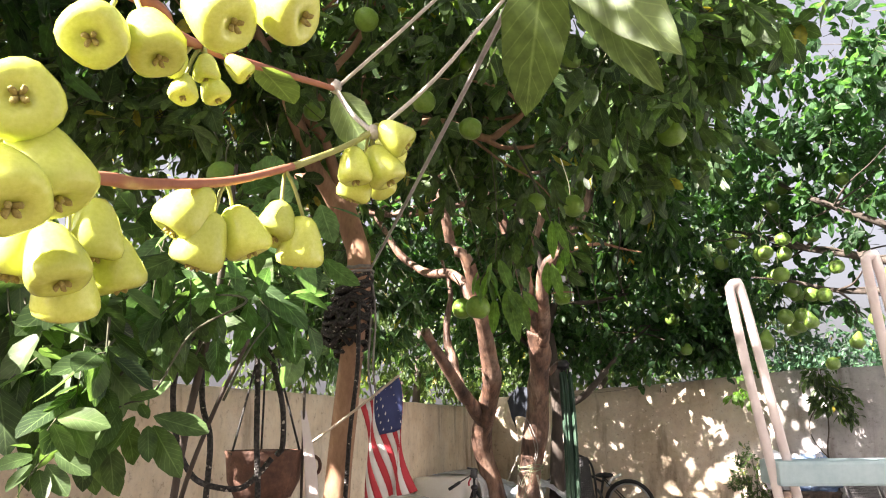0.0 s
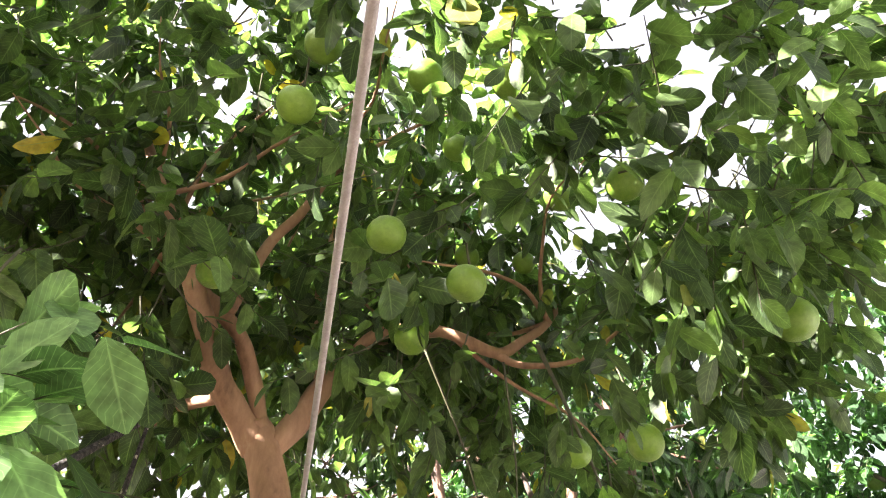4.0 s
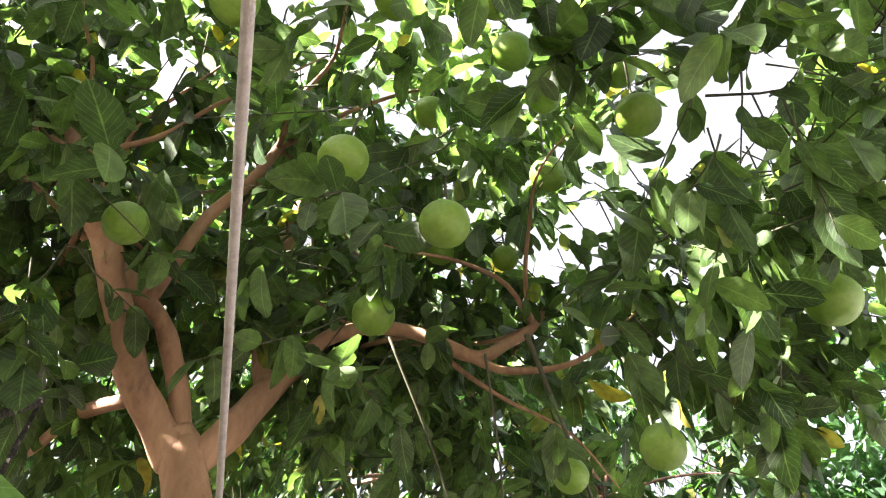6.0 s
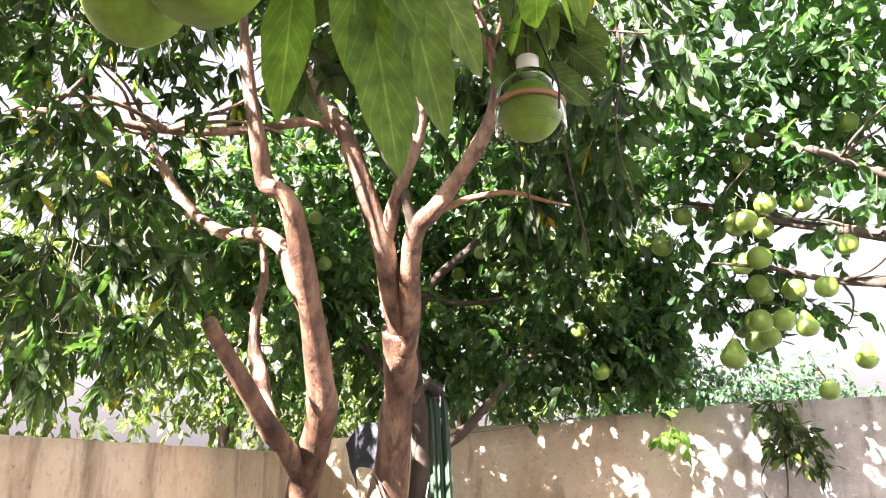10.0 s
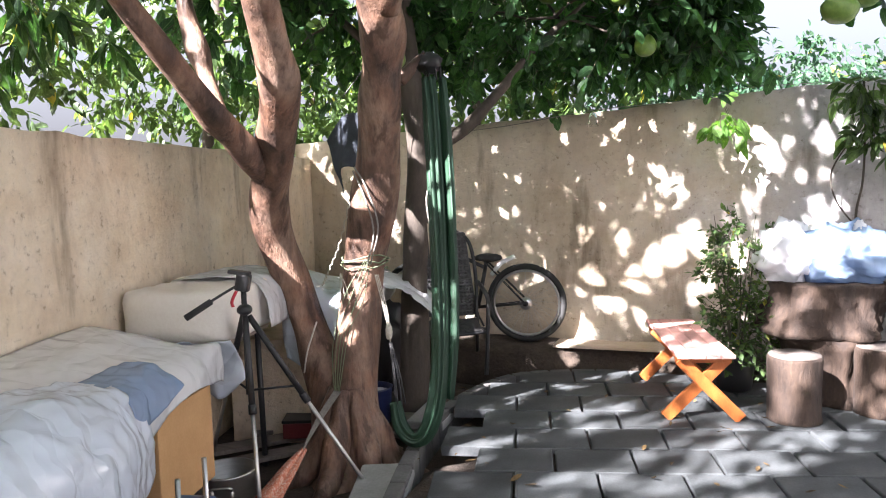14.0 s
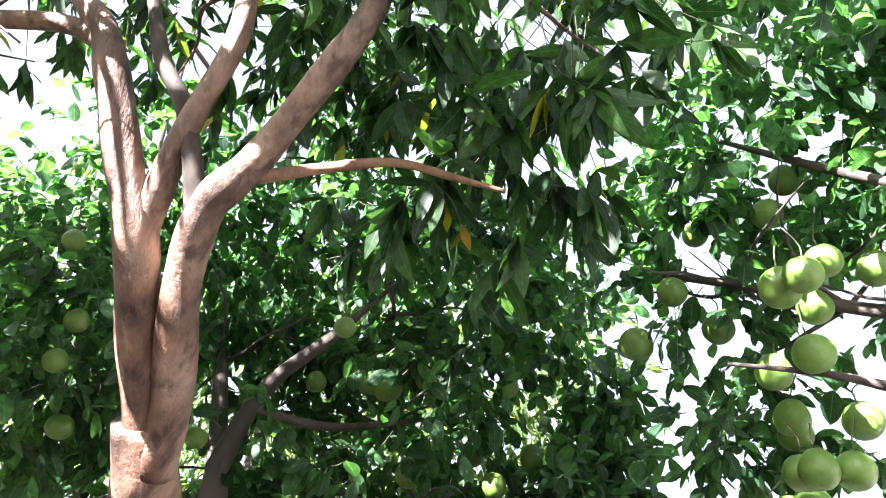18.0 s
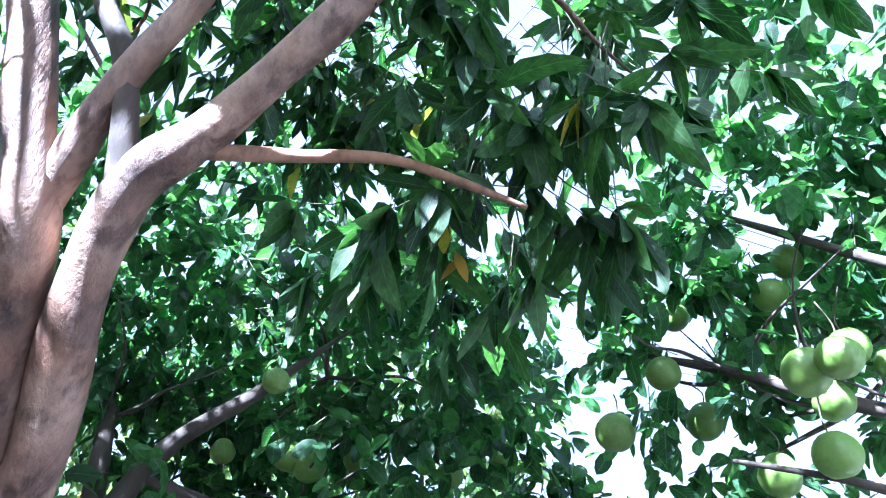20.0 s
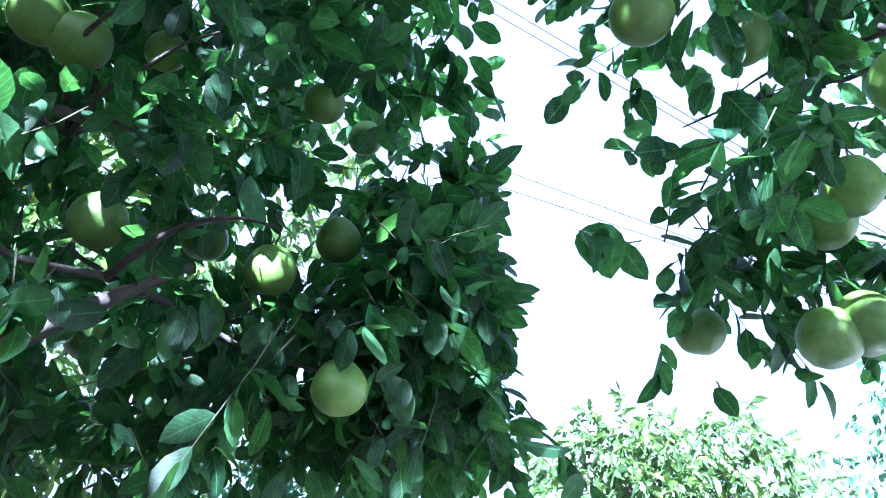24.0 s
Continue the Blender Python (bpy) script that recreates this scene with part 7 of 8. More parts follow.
M_PALECORD = surface("pale_grey_cord", [(0.3, (0.26, 0.24, 0.235)), (0.7, (0.46, 0.43, 0.42))], 60, 0.9, 0.8, 0.003, fine=300)
guy_rope = thing("guy_rope", "pale grey rope stretched up from the trunk into the branches", "rope", (-2.13, 3.2, 2.28))
GR = np.array((-2.16, 3.29, 2.295))
GT = np.array((0.42, 0.855, 2.335))
tube("rope_strand", [GR, GR * 0.7 + GT * 0.3 + (0, 0, -0.012), GR * 0.35 + GT * 0.65 + (0, 0, -0.012), GT], 0.0062, M_PALECORD, guy_rope, "", 8, 4)
for dx in (0.0, 0.03):
    tube("loose_end", [GR, GR + (0.02 + dx, -0.02, -0.25), GR + (0.0 + dx, -0.01, -0.5), GR + (0.03 + dx, 0.0, -0.68)], 0.005, M_GREYROPE, guy_rope, "", 6, 4)

flag = thing("flag", "small striped flag with a starred blue corner on a stick", "flag", (-2.3, 3.06, 1.5))
tube("flag_stick", [(-2.3, 2.99, 1.43), (-2.1, 3.08, 1.58), (-1.89, 3.175, 1.75)], 0.006, M_PALEBOARD, flag, "", 8, 3)
FA, FB = np.array((-2.06, 3.11, 1.62)), np.array((-1.90, 3.17, 1.74))
FD = np.array((-0.01, 0.09, -0.46))


def flag_point(u, w):
    """u across the stick, w down the cloth."""
    p = FA + (FB - FA) * u + FD * w + np.array((0.04 * u * w, 0.02 * math.sin(9 * u + 4 * w) * (0.4 + w), 0.03 * math.sin(5 * u) * w))
    p[0] += 0.02 * math.sin(6 * w + 7 * u)
    return p


def flag_patch(name, u0, u1, w0, w1, material, lift=0.0, parent=None):
    n, k = 3, 16
    v, f = [], []
    for s in (0, 1):
        for i in range(n + 1):
            for j in range(k + 1):
                p = flag_point(u0 + (u1 - u0) * i / n, w0 + (w1 - w0) * j / k)
                v.append(p + np.array((0.3, -0.9, 0.2)) * (lift + (0.0015 if s == 0 else 0)))
    b = k + 1
    o = (n + 1) * b
    q = [(i * b + j, i * b + j + 1, (i + 1) * b + j + 1, (i + 1) * b + j) for i in range(n) for j in range(k)]
    f = q + [tuple(o + i for i in reversed(p)) for p in q]
    rim = [i * b for i in range(n + 1)] + [n * b + j for j in range(1, b)] + [i * b + k for i in range(n - 1, -1, -1)] + [j for j in range(k - 1, 0, -1)]
    f += [(rim[i], rim[(i + 1) % len(rim)], o + rim[(i + 1) % len(rim)], o + rim[i]) for i in range(len(rim))]
    hang(name, mesh_of(name, v, f, material), parent or flag)


for i in range(13):
    flag_patch("stripe", i / 13, (i + 1) / 13 + 0.002, 0.0 if i < 6 else 0.0, 1.0, M_RED if i % 2 == 0 else M_WHITE)
flag_patch("canton", 0.46, 1.0, 0.0, 0.42, M_FLAGBLUE, 0.003)
sv, sf = [], []
for i in range(5):
    for j in range(6):
        p = flag_point(0.5 + 0.1 * i + 0.02, 0.035 + 0.068 * j) + np.array((0.3, -0.9, 0.2)) * 0.006
        o = len(sv)
        sv += [tuple(p + np.array((0.0085 * math.cos(a), 0.002, 0.0085 * math.sin(a)))) for a in np.linspace(0, 2 * math.pi, 5, endpoint=False)]
        sf.append(tuple(range(o, o + 5)))
tagged(hang("star", mesh_of("star", sv, sf, M_WHITE, False), flag), kind="stuff")

banner = thing("pale_streamer", "narrow pale pink streamer hanging on a stick", "streamer", (-2.25, 2.9, 1.6))
sheet("strip", [[(-2.2, 2.88, 1.6), (-2.17, 2.88, 1.4), (-2.17, 2.9, 1.2), (-2.16, 2.9, 1.0)], [(-2.185, 2.9, 1.6), (-2.13, 2.905, 1.4), (-2.11, 2.92, 1.2), (-2.09, 2.92, 1.0)]], M_WHITEPAINT, banner, 12, 0.004, 6)
tube("stick", [(-2.19, 2.89, 1.7), (-2.19, 2.89, 1.55), (-2.2, 2.9, 1.0), (-2.2, 2.9, -0.05)], 0.006, M_BARK_D, banner, "", 6, 3)

bowl = thing("hanging_bowl", "brown clay bowl planter hung on dark cords", "planter", (-2.35, 2.85, 1.42))
bm_ = pose(-2.36, 2.83, 1.36)
turned("clay_bowl", [(0.08, -0.13), (0.12, -0.12), (0.155, -0.05), (0.165, 0.06), (0.172, 0.075), (0.155, 0.075), (0.14, 0.0), (0.02, -0.02)], M_TERRA, bowl, bm_, "", 28, 0.05, 4)
for a in (0.4, 2.5, 4.6):
    tube("cord", [(-2.36 + 0.165 * math.cos(a), 2.83 + 0.165 * math.sin(a), 1.42), (-2.37 + 0.06 * math.cos(a), 2.83 + 0.06 * math.sin(a), 1.8), (-2.38, 2.84, 2.15), (-2.4, 2.9, 2.7)], 0.005, M_BRAID, bowl, "", 6, 4)
tube("ring_handle", [(-2.23, 2.96, 1.42), (-2.19, 2.99, 1.39), (-2.19, 2.99, 1.34), (-2.23, 2.96, 1.31)], 0.008, M_TERRA, bowl)
lumpy("dry_soil", (-2.36, 2.83, 1.4), (0.13, 0.13, 0.03), M_SOIL, bowl, 3, 0.3, 16, 8)

loops = thing("rope_loops", "black and white braided rope hanging in loops", "rope", (-2.1, 2.2, 1.8))
for pts in ([(-2.04, 2.25, 1.887), (-2.092, 2.2, 1.821), (-2.142, 2.2, 1.719), (-2.147, 2.2, 1.632), (-2.116, 2.2, 1.509), (-2.089, 2.22, 1.417), (-2.045, 2.26, 1.347), (-1.965, 2.35, 1.321), (-1.926, 2.4, 1.357), (-1.888, 2.44, 1.421)],
            [(-2.04, 2.25, 1.887), (-2.118, 2.28, 1.83), (-2.129, 2.3, 1.745), (-2.108, 2.3, 1.605), (-2.06, 2.3, 1.507), (-2.054, 2.3, 1.386), (-2.074, 2.3, 1.15)],
            [(-2.006, 2.3, 1.895), (-1.904, 2.32, 1.858), (-1.88, 2.34, 1.787), (-1.878, 2.35, 1.676), (-1.87, 2.35, 1.489), (-1.855, 2.35, 1.352), (-1.843, 2.35, 1.15)],
            [(-1.949, 2.35, 1.875), (-1.886, 2.4, 1.802), (-1.874, 2.42, 1.738), (-1.843, 2.44, 1.601), (-1.846, 2.45, 1.467), (-1.873, 2.45, 1.434)],
            [(-2.1, 2.2, 1.84), (-2.04, 2.25, 1.9), (-1.96, 2.3, 1.91), (-1.9, 2.35, 1.87)],
            [(-2.02, 2.25, 1.9), (-2.1, 2.3, 2.05), (-2.2, 2.5, 2.25), (-2.3, 2.85, 2.6)]):
    tube("rope_strand", pts, 0.0105, M_BRAID, loops, "", 8, 6)

# ---- tubular ladder with a pale blue step ----
ladder = thing("ladder", "white tubular ladder frame with a pale blue step board", "ladder", (-0.35, 3.6, 0))
for dx, dy, dz in ((0.0, 0.0, 0.0), (0.435, 0.235, 0.09)):
    tube("rail", [(-0.40 + dx, 4.06 + dy, 0.0), (-0.44 + dx, 3.74 + dy, 0.95), (-0.461 + dx, 3.6 + dy, 1.383 + dz * 0.5), (-0.481 + dx, 3.5 + dy, 1.682 + dz), (-0.49 + dx, 3.39 + dy, 1.985 + dz), (-0.486 + dx, 3.385 + dy, 2.02 + dz), (-0.472 + dx, 3.39 + dy, 2.03 + dz), (-0.459 + dx, 3.41 + dy, 2.01 + dz), (-0.438 + dx, 3.5 + dy, 1.774 + dz), (-0.417 + dx, 3.64 + dy, 1.435 + dz * 0.5), (-0.37 + dx, 3.86 + dy, 0.9), (-0.28 + dx, 4.24 + dy, 0.0)], 0.0175, M_WHITEPAINT, ladder, "", 12, 5)
part("step", box_bm(0.82, 0.22, 0.09, pose(-0.13, 3.88, 1.34, 0, 0, 30)), M_PALEBLUE, ladder, "pale blue step board", False, None, 0.012)
for z in (0.3, 0.65, 1.0):
    t = (1.42 - z) / 1.42
    tube("rung", [(-0.46 + 0.05 * t, 3.6 + 0.45 * t, z), (-0.02 + 0.05 * t, 3.83 + 0.45 * t, z)], 0.015, M_WHITEPAINT, ladder, "", 10, 2)

# ---- fruit in a clear bottle guard ----
guard = thing("bottled_fruit", "green fruit growing inside a cut clear plastic bottle", "fruit", (-1.66, 4.42, 2.4))
gm = pose(-1.66, 4.42, 2.27)
ob = new("fruit", FRUIT[1])
ob.parent = guard
ob.matrix_basis = Matrix.Translation(-guard.matrix_basis.translation) @ pose(-1.66, 4.42, 2.262) @ Matrix.Diagonal((0.118, 0.118, 0.118, 1))
turned("bottle", [(0.012, 0.105), (0.016, 0.1), (0.018, 0.075), (0.04, 0.062), (0.06, 0.03), (0.066, -0.01), (0.066, -0.05), (0.0645, -0.05), (0.0645, -0.01), (0.058, 0.03), (0.038, 0.06), (0.014, 0.075)], M_GLASS, guard, gm, "clear bottle half", 28)
turned("ring", [(0.061, -0.004), (0.0665, -0.004), (0.067, 0.004), (0.061, 0.004)], M_BARK_A, guard, gm, "brown tape ring", 28)
turned("neck", [(0.02, 0.07), (0.022, 0.072), (0.022, 0.1), (0.018, 0.104)], M_FILM_WHITE, guard, gm, "", 18)
for s in (-1, 1):
    tube("side_wire", [(-1.66 + 0.068 * s * 0.9, 4.42 - 0.03 * s, 2.24), (-1.66 + 0.07 * s * 0.9, 4.42 - 0.03 * s, 2.29), (-1.66 + 0.04 * s, 4.42, 2.36), (-1.66, 4.43, 2.5)], 0.0025, M_BLACK, guard, "", 5, 4)
tube("hanger", [(-1.66, 4.42, 2.37), (-1.66, 4.43, 2.55), (-1.65, 4.4, 2.85)], 0.004, M_TWIG, guard, "", 6, 4)
for k, (x, y, z0, z1) in enumerate(((-1.86, 5.08, 3.3, 2.2), (-1.72, 5.05, 3.2, 2.15), (-1.6, 5.2, 3.0, 2.3))):
    dry = thing("hanging_twig", "thin dry brown shoot hanging down from the canopy", "twig", (x, y, z0), "hanging dry shoots")
    tube("shoot", [(x, y, z0), (x + 0.02, y + 0.01, z0 * 0.7 + z1 * 0.3), (x - 0.015, y, z0 * 0.35 + z1 * 0.65), (x + 0.03, y + 0.02, z1)], 0.0032, M_BARK_D, dry, "", 6, 5)

# ---- wax apple tree over the start of the way ----
wax = thing("wax_apple_tree", "wax apple tree with clusters of pale yellow-green fruit", "tree", (-1.2, -0.5, -0.05))
limb(wax, "trunk", [(-1.2, -0.5, -0.08, 0.07), (-1.18, -0.48, 0.8, 0.06), (-1.1, -0.4, 1.5, 0.05), (-1.0, -0.3, 2.2, 0.04), (-0.8, -0.1, 2.9, 0.03), (-0.5, 0.3, 3.3, 0.015)], M_BARK_B, 61, 14)
M_REDTWIG = surface("red_brown_young_bark", [(0.3, (0.23, 0.07, 0.04)), (0.7, (0.42, 0.17, 0.10))], 14, 0.6, 0.3, 0.003)
M_GREENTWIG = surface("green_young_bark", [(0.3, (0.22, 0.24, 0.06)), (0.7, (0.40, 0.40, 0.14))], 14, 0.6, 0.3, 0.003)
limb(wax, "branch", [(-1.1, -0.4, 1.55, 0.012), (-0.8, 0.2, 1.66, 0.009), (-0.5, 0.62, 1.69, 0.0065), (-0.368, 0.833, 1.708, 0.006), (-0.408, 0.917, 1.733, 0.0055), (-0.424, 1.021, 1.767, 0.005), (-0.424, 1.112, 1.81, 0.0045)], M_REDTWIG, 62, 8, 0.06)
limb(wax, "branch", [(-0.424, 1.11, 1.809, 0.0046), (-0.415, 1.176, 1.849, 0.004), (-0.409, 1.232, 1.888, 0.003)], M_GREENTWIG, 63, 8, 0.05, "green young branch end")
limb(wax, "branch", [(-1.02, -0.33, 2.0, 0.012), (-0.7, 0.3, 2.0, 0.009), (-0.45, 0.68, 1.9, 0.006), (-0.363, 0.866, 1.877, 0.006), (-0.413, 0.942, 1.893, 0.0055), (-0.447, 1.029, 1.918, 0.005), (-0.465, 1.127, 1.944, 0.0045), (-0.492, 1.25, 1.979, 0.004)], M_REDTWIG, 64, 8, 0.06)
limb(wax, "branch", [(-0.8, -0.1, 2.9, 0.014), (-0.55, 0.6, 2.75, 0.009), (-0.35, 1.2, 2.5, 0.006), (-0.26, 1.47, 2.25, 0.003)], M_REDTWIG, 65, 8, 0.06)


limb(wax, "limb", [(-1.0, -0.3, 2.2, 0.03), (-0.3, 0.1, 2.5, 0.02), (0.3, 0.6, 2.42, 0.012), (0.5, 0.8, 2.36, 0.008)], M_BARK_B, 66, 8, 0.06)
limb(wax, "limb", [(-1.0, -0.3, 2.15, 0.03), (-1.5, 0.2, 2.8, 0.022), (-2.1, 0.8, 3.2, 0.014), (-2.6, 1.2, 3.4, 0.006)], M_BARK_B, 67, 8, 0.06)
subdivide(wax, M_BARK_B, [(-1.5, 0.2, 2.8), (-2.1, 0.8, 3.2), (-0.8, -0.1, 2.9), (-0.5, 0.3, 3.3)], 12, 0.8, 69, 0.012)
# Leaves added overhead to shade the start; the two highest blobs, unseen, the paving.
crown(wax, [((-1.5, 0.3, 3.3), (1.2, 0.9, 0.5), 210), ((-2.7, 1.3, 3.5), (1.0, 0.9, 0.55), 230), ((-0.3, 0.6, 3.5), (0.9, 0.8, 0.4), 110), ((-3.0, 0.2, 3.0), (1.0, 0.9, 0.7), 150), ((-3.9, 0.5, 4.9), (1.5, 1.1, 0.45), 340), ((-2.5, 0.3, 4.6), (1.2, 1.0, 0.45), 260)], 0.17, 0.42, M_MANGO, 231, 7, False, 0.5, 0.3, gap=0.3)


def wax_fruit(seed):
    prof = [(0.05, 0.5), (0.17, 0.48), (0.28, 0.38), (0.37, 0.2), (0.44, 0.0), (0.485, -0.18), (0.5, -0.32), (0.46, -0.44), (0.36, -0.5), (0.22, -0.49), (0.12, -0.44), (0.02, -0.43)]
    v, f = lathe(prof, 20, 0.05, seed, 4)
    return mesh_of("wax_apple", v, f, M_WAX)


M_CALYX = surface("dry_olive_calyx", [(0.3, (0.26, 0.20, 0.05)), (0.7, (0.42, 0.36, 0.10))], 30, 0.7, 0.3, 0.003)


def calyx_mesh():
    """The four small dried lobes under a wax apple."""
    parts = []
    for k in range(4):
        m = pose(0, 0, 0, 0, 0, 90 * k + 20)
        pts = [m @ Vector(p) for p in ((0.03, 0, -0.44), (0.09, 0.02, -0.5), (0.11, 0.0, -0.55))]
        parts.append(tube_data([(*pts[0], 0.035), (*pts[1], 0.045), (*pts[2], 0.015)], None, 6, 3))
    v, f = join_data(parts)
    return mesh_of("calyx", v, f, M_CALYX)


CALYX = calyx_mesh()
WAXM = [wax_fruit(1), wax_fruit(7), wax_fruit(13)]
CLUSTERS = [((-0.409, 1.225, 1.886), 0.042, [(-0.42, 1.21, 1.84), (-0.41, 1.25, 1.85), (-0.39, 1.25, 1.885), (-0.45, 1.25, 1.835), (-0.44, 1.30, 1.895), (-0.485, 1.362, 1.905), (-0.47, 1.32, 1.862)]),
            ((-0.424, 1.02, 1.765), 0.046, [(-0.436, 0.989, 1.731), (-0.433, 1.005, 1.704), (-0.424, 1.044, 1.72)]),
            ((-0.424, 1.1, 1.803), 0.045, [(-0.427, 1.094, 1.742), (-0.413, 1.117, 1.722)]),
            ((-0.37, 0.835, 1.708), 0.044, [(-0.365, 0.838, 1.625), (-0.378, 0.808, 1.653), (-0.369, 0.857, 1.672), (-0.378, 0.88, 1.652), (-0.345, 0.817, 1.64)]),
            ((-0.345, 0.77, 1.705), 0.05, [(-0.313, 0.768, 1.725), (-0.309, 0.785, 1.69), (-0.295, 0.755, 1.667), (-0.33, 0.745, 1.68)]),
            ((-0.365, 0.86, 1.88), 0.045, [(-0.31, 0.812, 1.8), (-0.308, 0.852, 1.812)]),
            ((-0.36, 0.875, 1.885), 0.05, [(-0.273, 0.88, 1.835), (-0.25, 0.926, 1.852)]),
            ((-0.43, 0.985, 1.905), 0.026, [(-0.422, 0.951, 1.87), (-0.425, 0.964, 1.849), (-0.421, 0.985, 1.878), (-0.415, 1.019, 1.891), (-0.423, 0.996, 1.861)])]
wr = random.Random(4)
for root, size, spots in CLUSTERS:
    for sp in spots:
        d = Vector(root) - Vector(sp)
        d.z += 0.03
        q = (d.normalized() + Vector((wr.uniform(-0.35, 0.35), wr.uniform(-0.35, 0.35), wr.uniform(-0.2, 0.3)))).to_track_quat("Z", "Y").to_matrix().to_4x4()
        k = size * wr.uniform(1.0, 1.2)
        ob = new("wax_apple", WAXM[wr.randrange(3)])
        ob.parent = wax
        ob.matrix_basis = Matrix.Translation(Vector(sp) - wax.matrix_basis.translation) @ q @ Matrix.Diagonal((k, k, k * 1.08, 1))
        tagged(ob, "pale yellow-green waxy bell-shaped fruit")
        ca = new("calyx", CALYX)
        ca.parent = ob
        tagged(ca, "dry olive-brown calyx")
        end = Vector(sp) + (q @ Vector((0, 0, 0.5 * k)))
        tube("fruit_stalk", [tuple(end), tuple((end + Vector(root)) / 2 + Vector((0, 0, 0.006))), root], 0.0022, M_GREENTWIG, wax, "", 5, 3)


def single_leaf(parent, base, tip, width, material, face=(0, -0.4, 1), seed=1, fold=0.16, label="", name="leaf"):
    base, tip = np.array(base, float), np.array(tip, float)
    ln = np.linalg.norm(tip - base)
    me = leaf_mesh(name, base[None], (tip - base)[None], np.array([face], float), np.array([ln]), np.array([width]), material, 2 if width > 0.45 * ln else True, fold, 0.06, seed)
    return hang(name, me, parent, label)


for i, (a, b, w, fc) in enumerate((((-0.262, 1.47, 2.25), (-0.395, 1.6, 2.03), 0.115, (0.4, -0.9, 0.25)), ((-0.255, 1.465, 2.25), (-0.07, 1.42, 2.0), 0.1, (-0.2, -0.7, 0.6)), ((-0.26, 1.47, 2.24), (-0.15, 1.62, 2.02), 0.08, (0.1, -0.8, 0.5)),
                               ((-0.455, 1.08, 1.93), (-0.478, 1.16, 1.925), 0.05, (0.2, -0.6, 0.7)), ((-0.49, 1.25, 1.975), (-0.455, 1.27, 1.89), 0.055, (0.3, -0.8, 0.3)), ((-0.41, 0.94, 1.89), (-0.49, 0.98, 1.93), 0.04, (0.3, -0.5, 0.8)))):
    single_leaf(wax, a, b, w, M_WAXLEAF, fc, 20 + i, 0.1, "large pale green wax apple leaf" if i < 3 else "")
strings = thing("tie_string", "white string tying the fruit branches up", "string", (-0.41, 1.23, 1.89))
tube("string_line", [(-0.409, 1.232, 1.886), (-0.355, 1.294, 1.972), (-0.285, 1.362, 2.099), (-0.1, 1.56, 2.45), (0.3, 2.0, 3.2)], 0.0028, M_ROPE, strings, "", 6, 3)
tube("string_line", [(-0.49, 1.247, 1.978), (-0.384, 1.337, 2.123), (-0.2, 1.5, 2.4), (0.2, 1.9, 3.1)], 0.0028, M_ROPE, strings, "", 6, 3)
tube("string_line", [(-0.49, 1.247, 1.978), (-0.455, 1.242, 1.93), (-0.409, 1.232, 1.888)], 0.0035, M_ROPE, strings, "", 6, 3)
lumpy("knot", (-0.409, 1.232, 1.888), (0.008, 0.008, 0.009), M_ROPE, strings, 2, 0.4, 10, 8)
lumpy("knot", (-0.49, 1.247, 1.98), (0.008, 0.008, 0.01), M_ROPE, strings, 5, 0.4, 10, 8)

# ---- single near leaves ----
NEAR_LEAVES = [((-1.70, 3.86, 2.19), (-1.678, 3.909, 1.936), 0.075), ((-1.66, 3.86, 2.2), (-1.635, 3.955, 2.0), 0.07), ((-1.745, 3.79, 2.17), (-1.771, 3.805, 1.98), 0.065), ((-1.64, 3.9, 2.21), (-1.60, 4.0, 2.1), 0.06), ((-1.70, 3.84, 2.22), (-1.72, 3.87, 2.05), 0.06), ((-1.69, 3.82, 2.22), (-1.62, 3.86, 2.09), 0.055),
               ((-1.5, 3.97, 2.35), (-1.481, 4.034, 2.16), 0.06), ((-1.52, 3.96, 2.36), (-1.56, 4.02, 2.2), 0.06), ((-1.6, 4.2, 2.65), (-1.63, 4.26, 2.44), 0.065), ((-1.58, 4.2, 2.65), (-1.53, 4.26, 2.46), 0.06)]
lr = random.Random(77)
for i, (x, y, z, n, ln, mat, tr) in enumerate(((-1.78, 3.74, 2.3, 7, 0.19, M_NEAR_BACKLIT, tree_a), (-1.66, 3.66, 2.33, 5, 0.2, M_NEAR_BACKLIT, tree_a), (-1.62, 4.38, 2.5, 5, 0.13, M_NEAR_BACKLIT, tree_a), (-1.715, 3.2, 2.9, 4, 0.11, M_CITRUS, tree_a), (-1.659, 4.135, 2.9, 6, 0.13, M_CITRUS, tree_a),
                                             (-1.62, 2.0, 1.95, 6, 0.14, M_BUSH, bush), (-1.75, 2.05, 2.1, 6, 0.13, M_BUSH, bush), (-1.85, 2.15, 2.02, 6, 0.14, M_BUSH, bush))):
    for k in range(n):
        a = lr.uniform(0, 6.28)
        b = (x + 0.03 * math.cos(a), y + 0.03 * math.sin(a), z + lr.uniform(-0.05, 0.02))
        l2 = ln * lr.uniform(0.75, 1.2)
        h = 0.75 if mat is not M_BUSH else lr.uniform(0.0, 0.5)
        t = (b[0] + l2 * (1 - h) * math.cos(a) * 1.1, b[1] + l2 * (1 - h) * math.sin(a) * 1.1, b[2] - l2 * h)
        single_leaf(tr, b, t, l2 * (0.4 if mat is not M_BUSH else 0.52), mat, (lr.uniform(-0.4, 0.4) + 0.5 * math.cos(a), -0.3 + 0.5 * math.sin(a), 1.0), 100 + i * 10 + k)
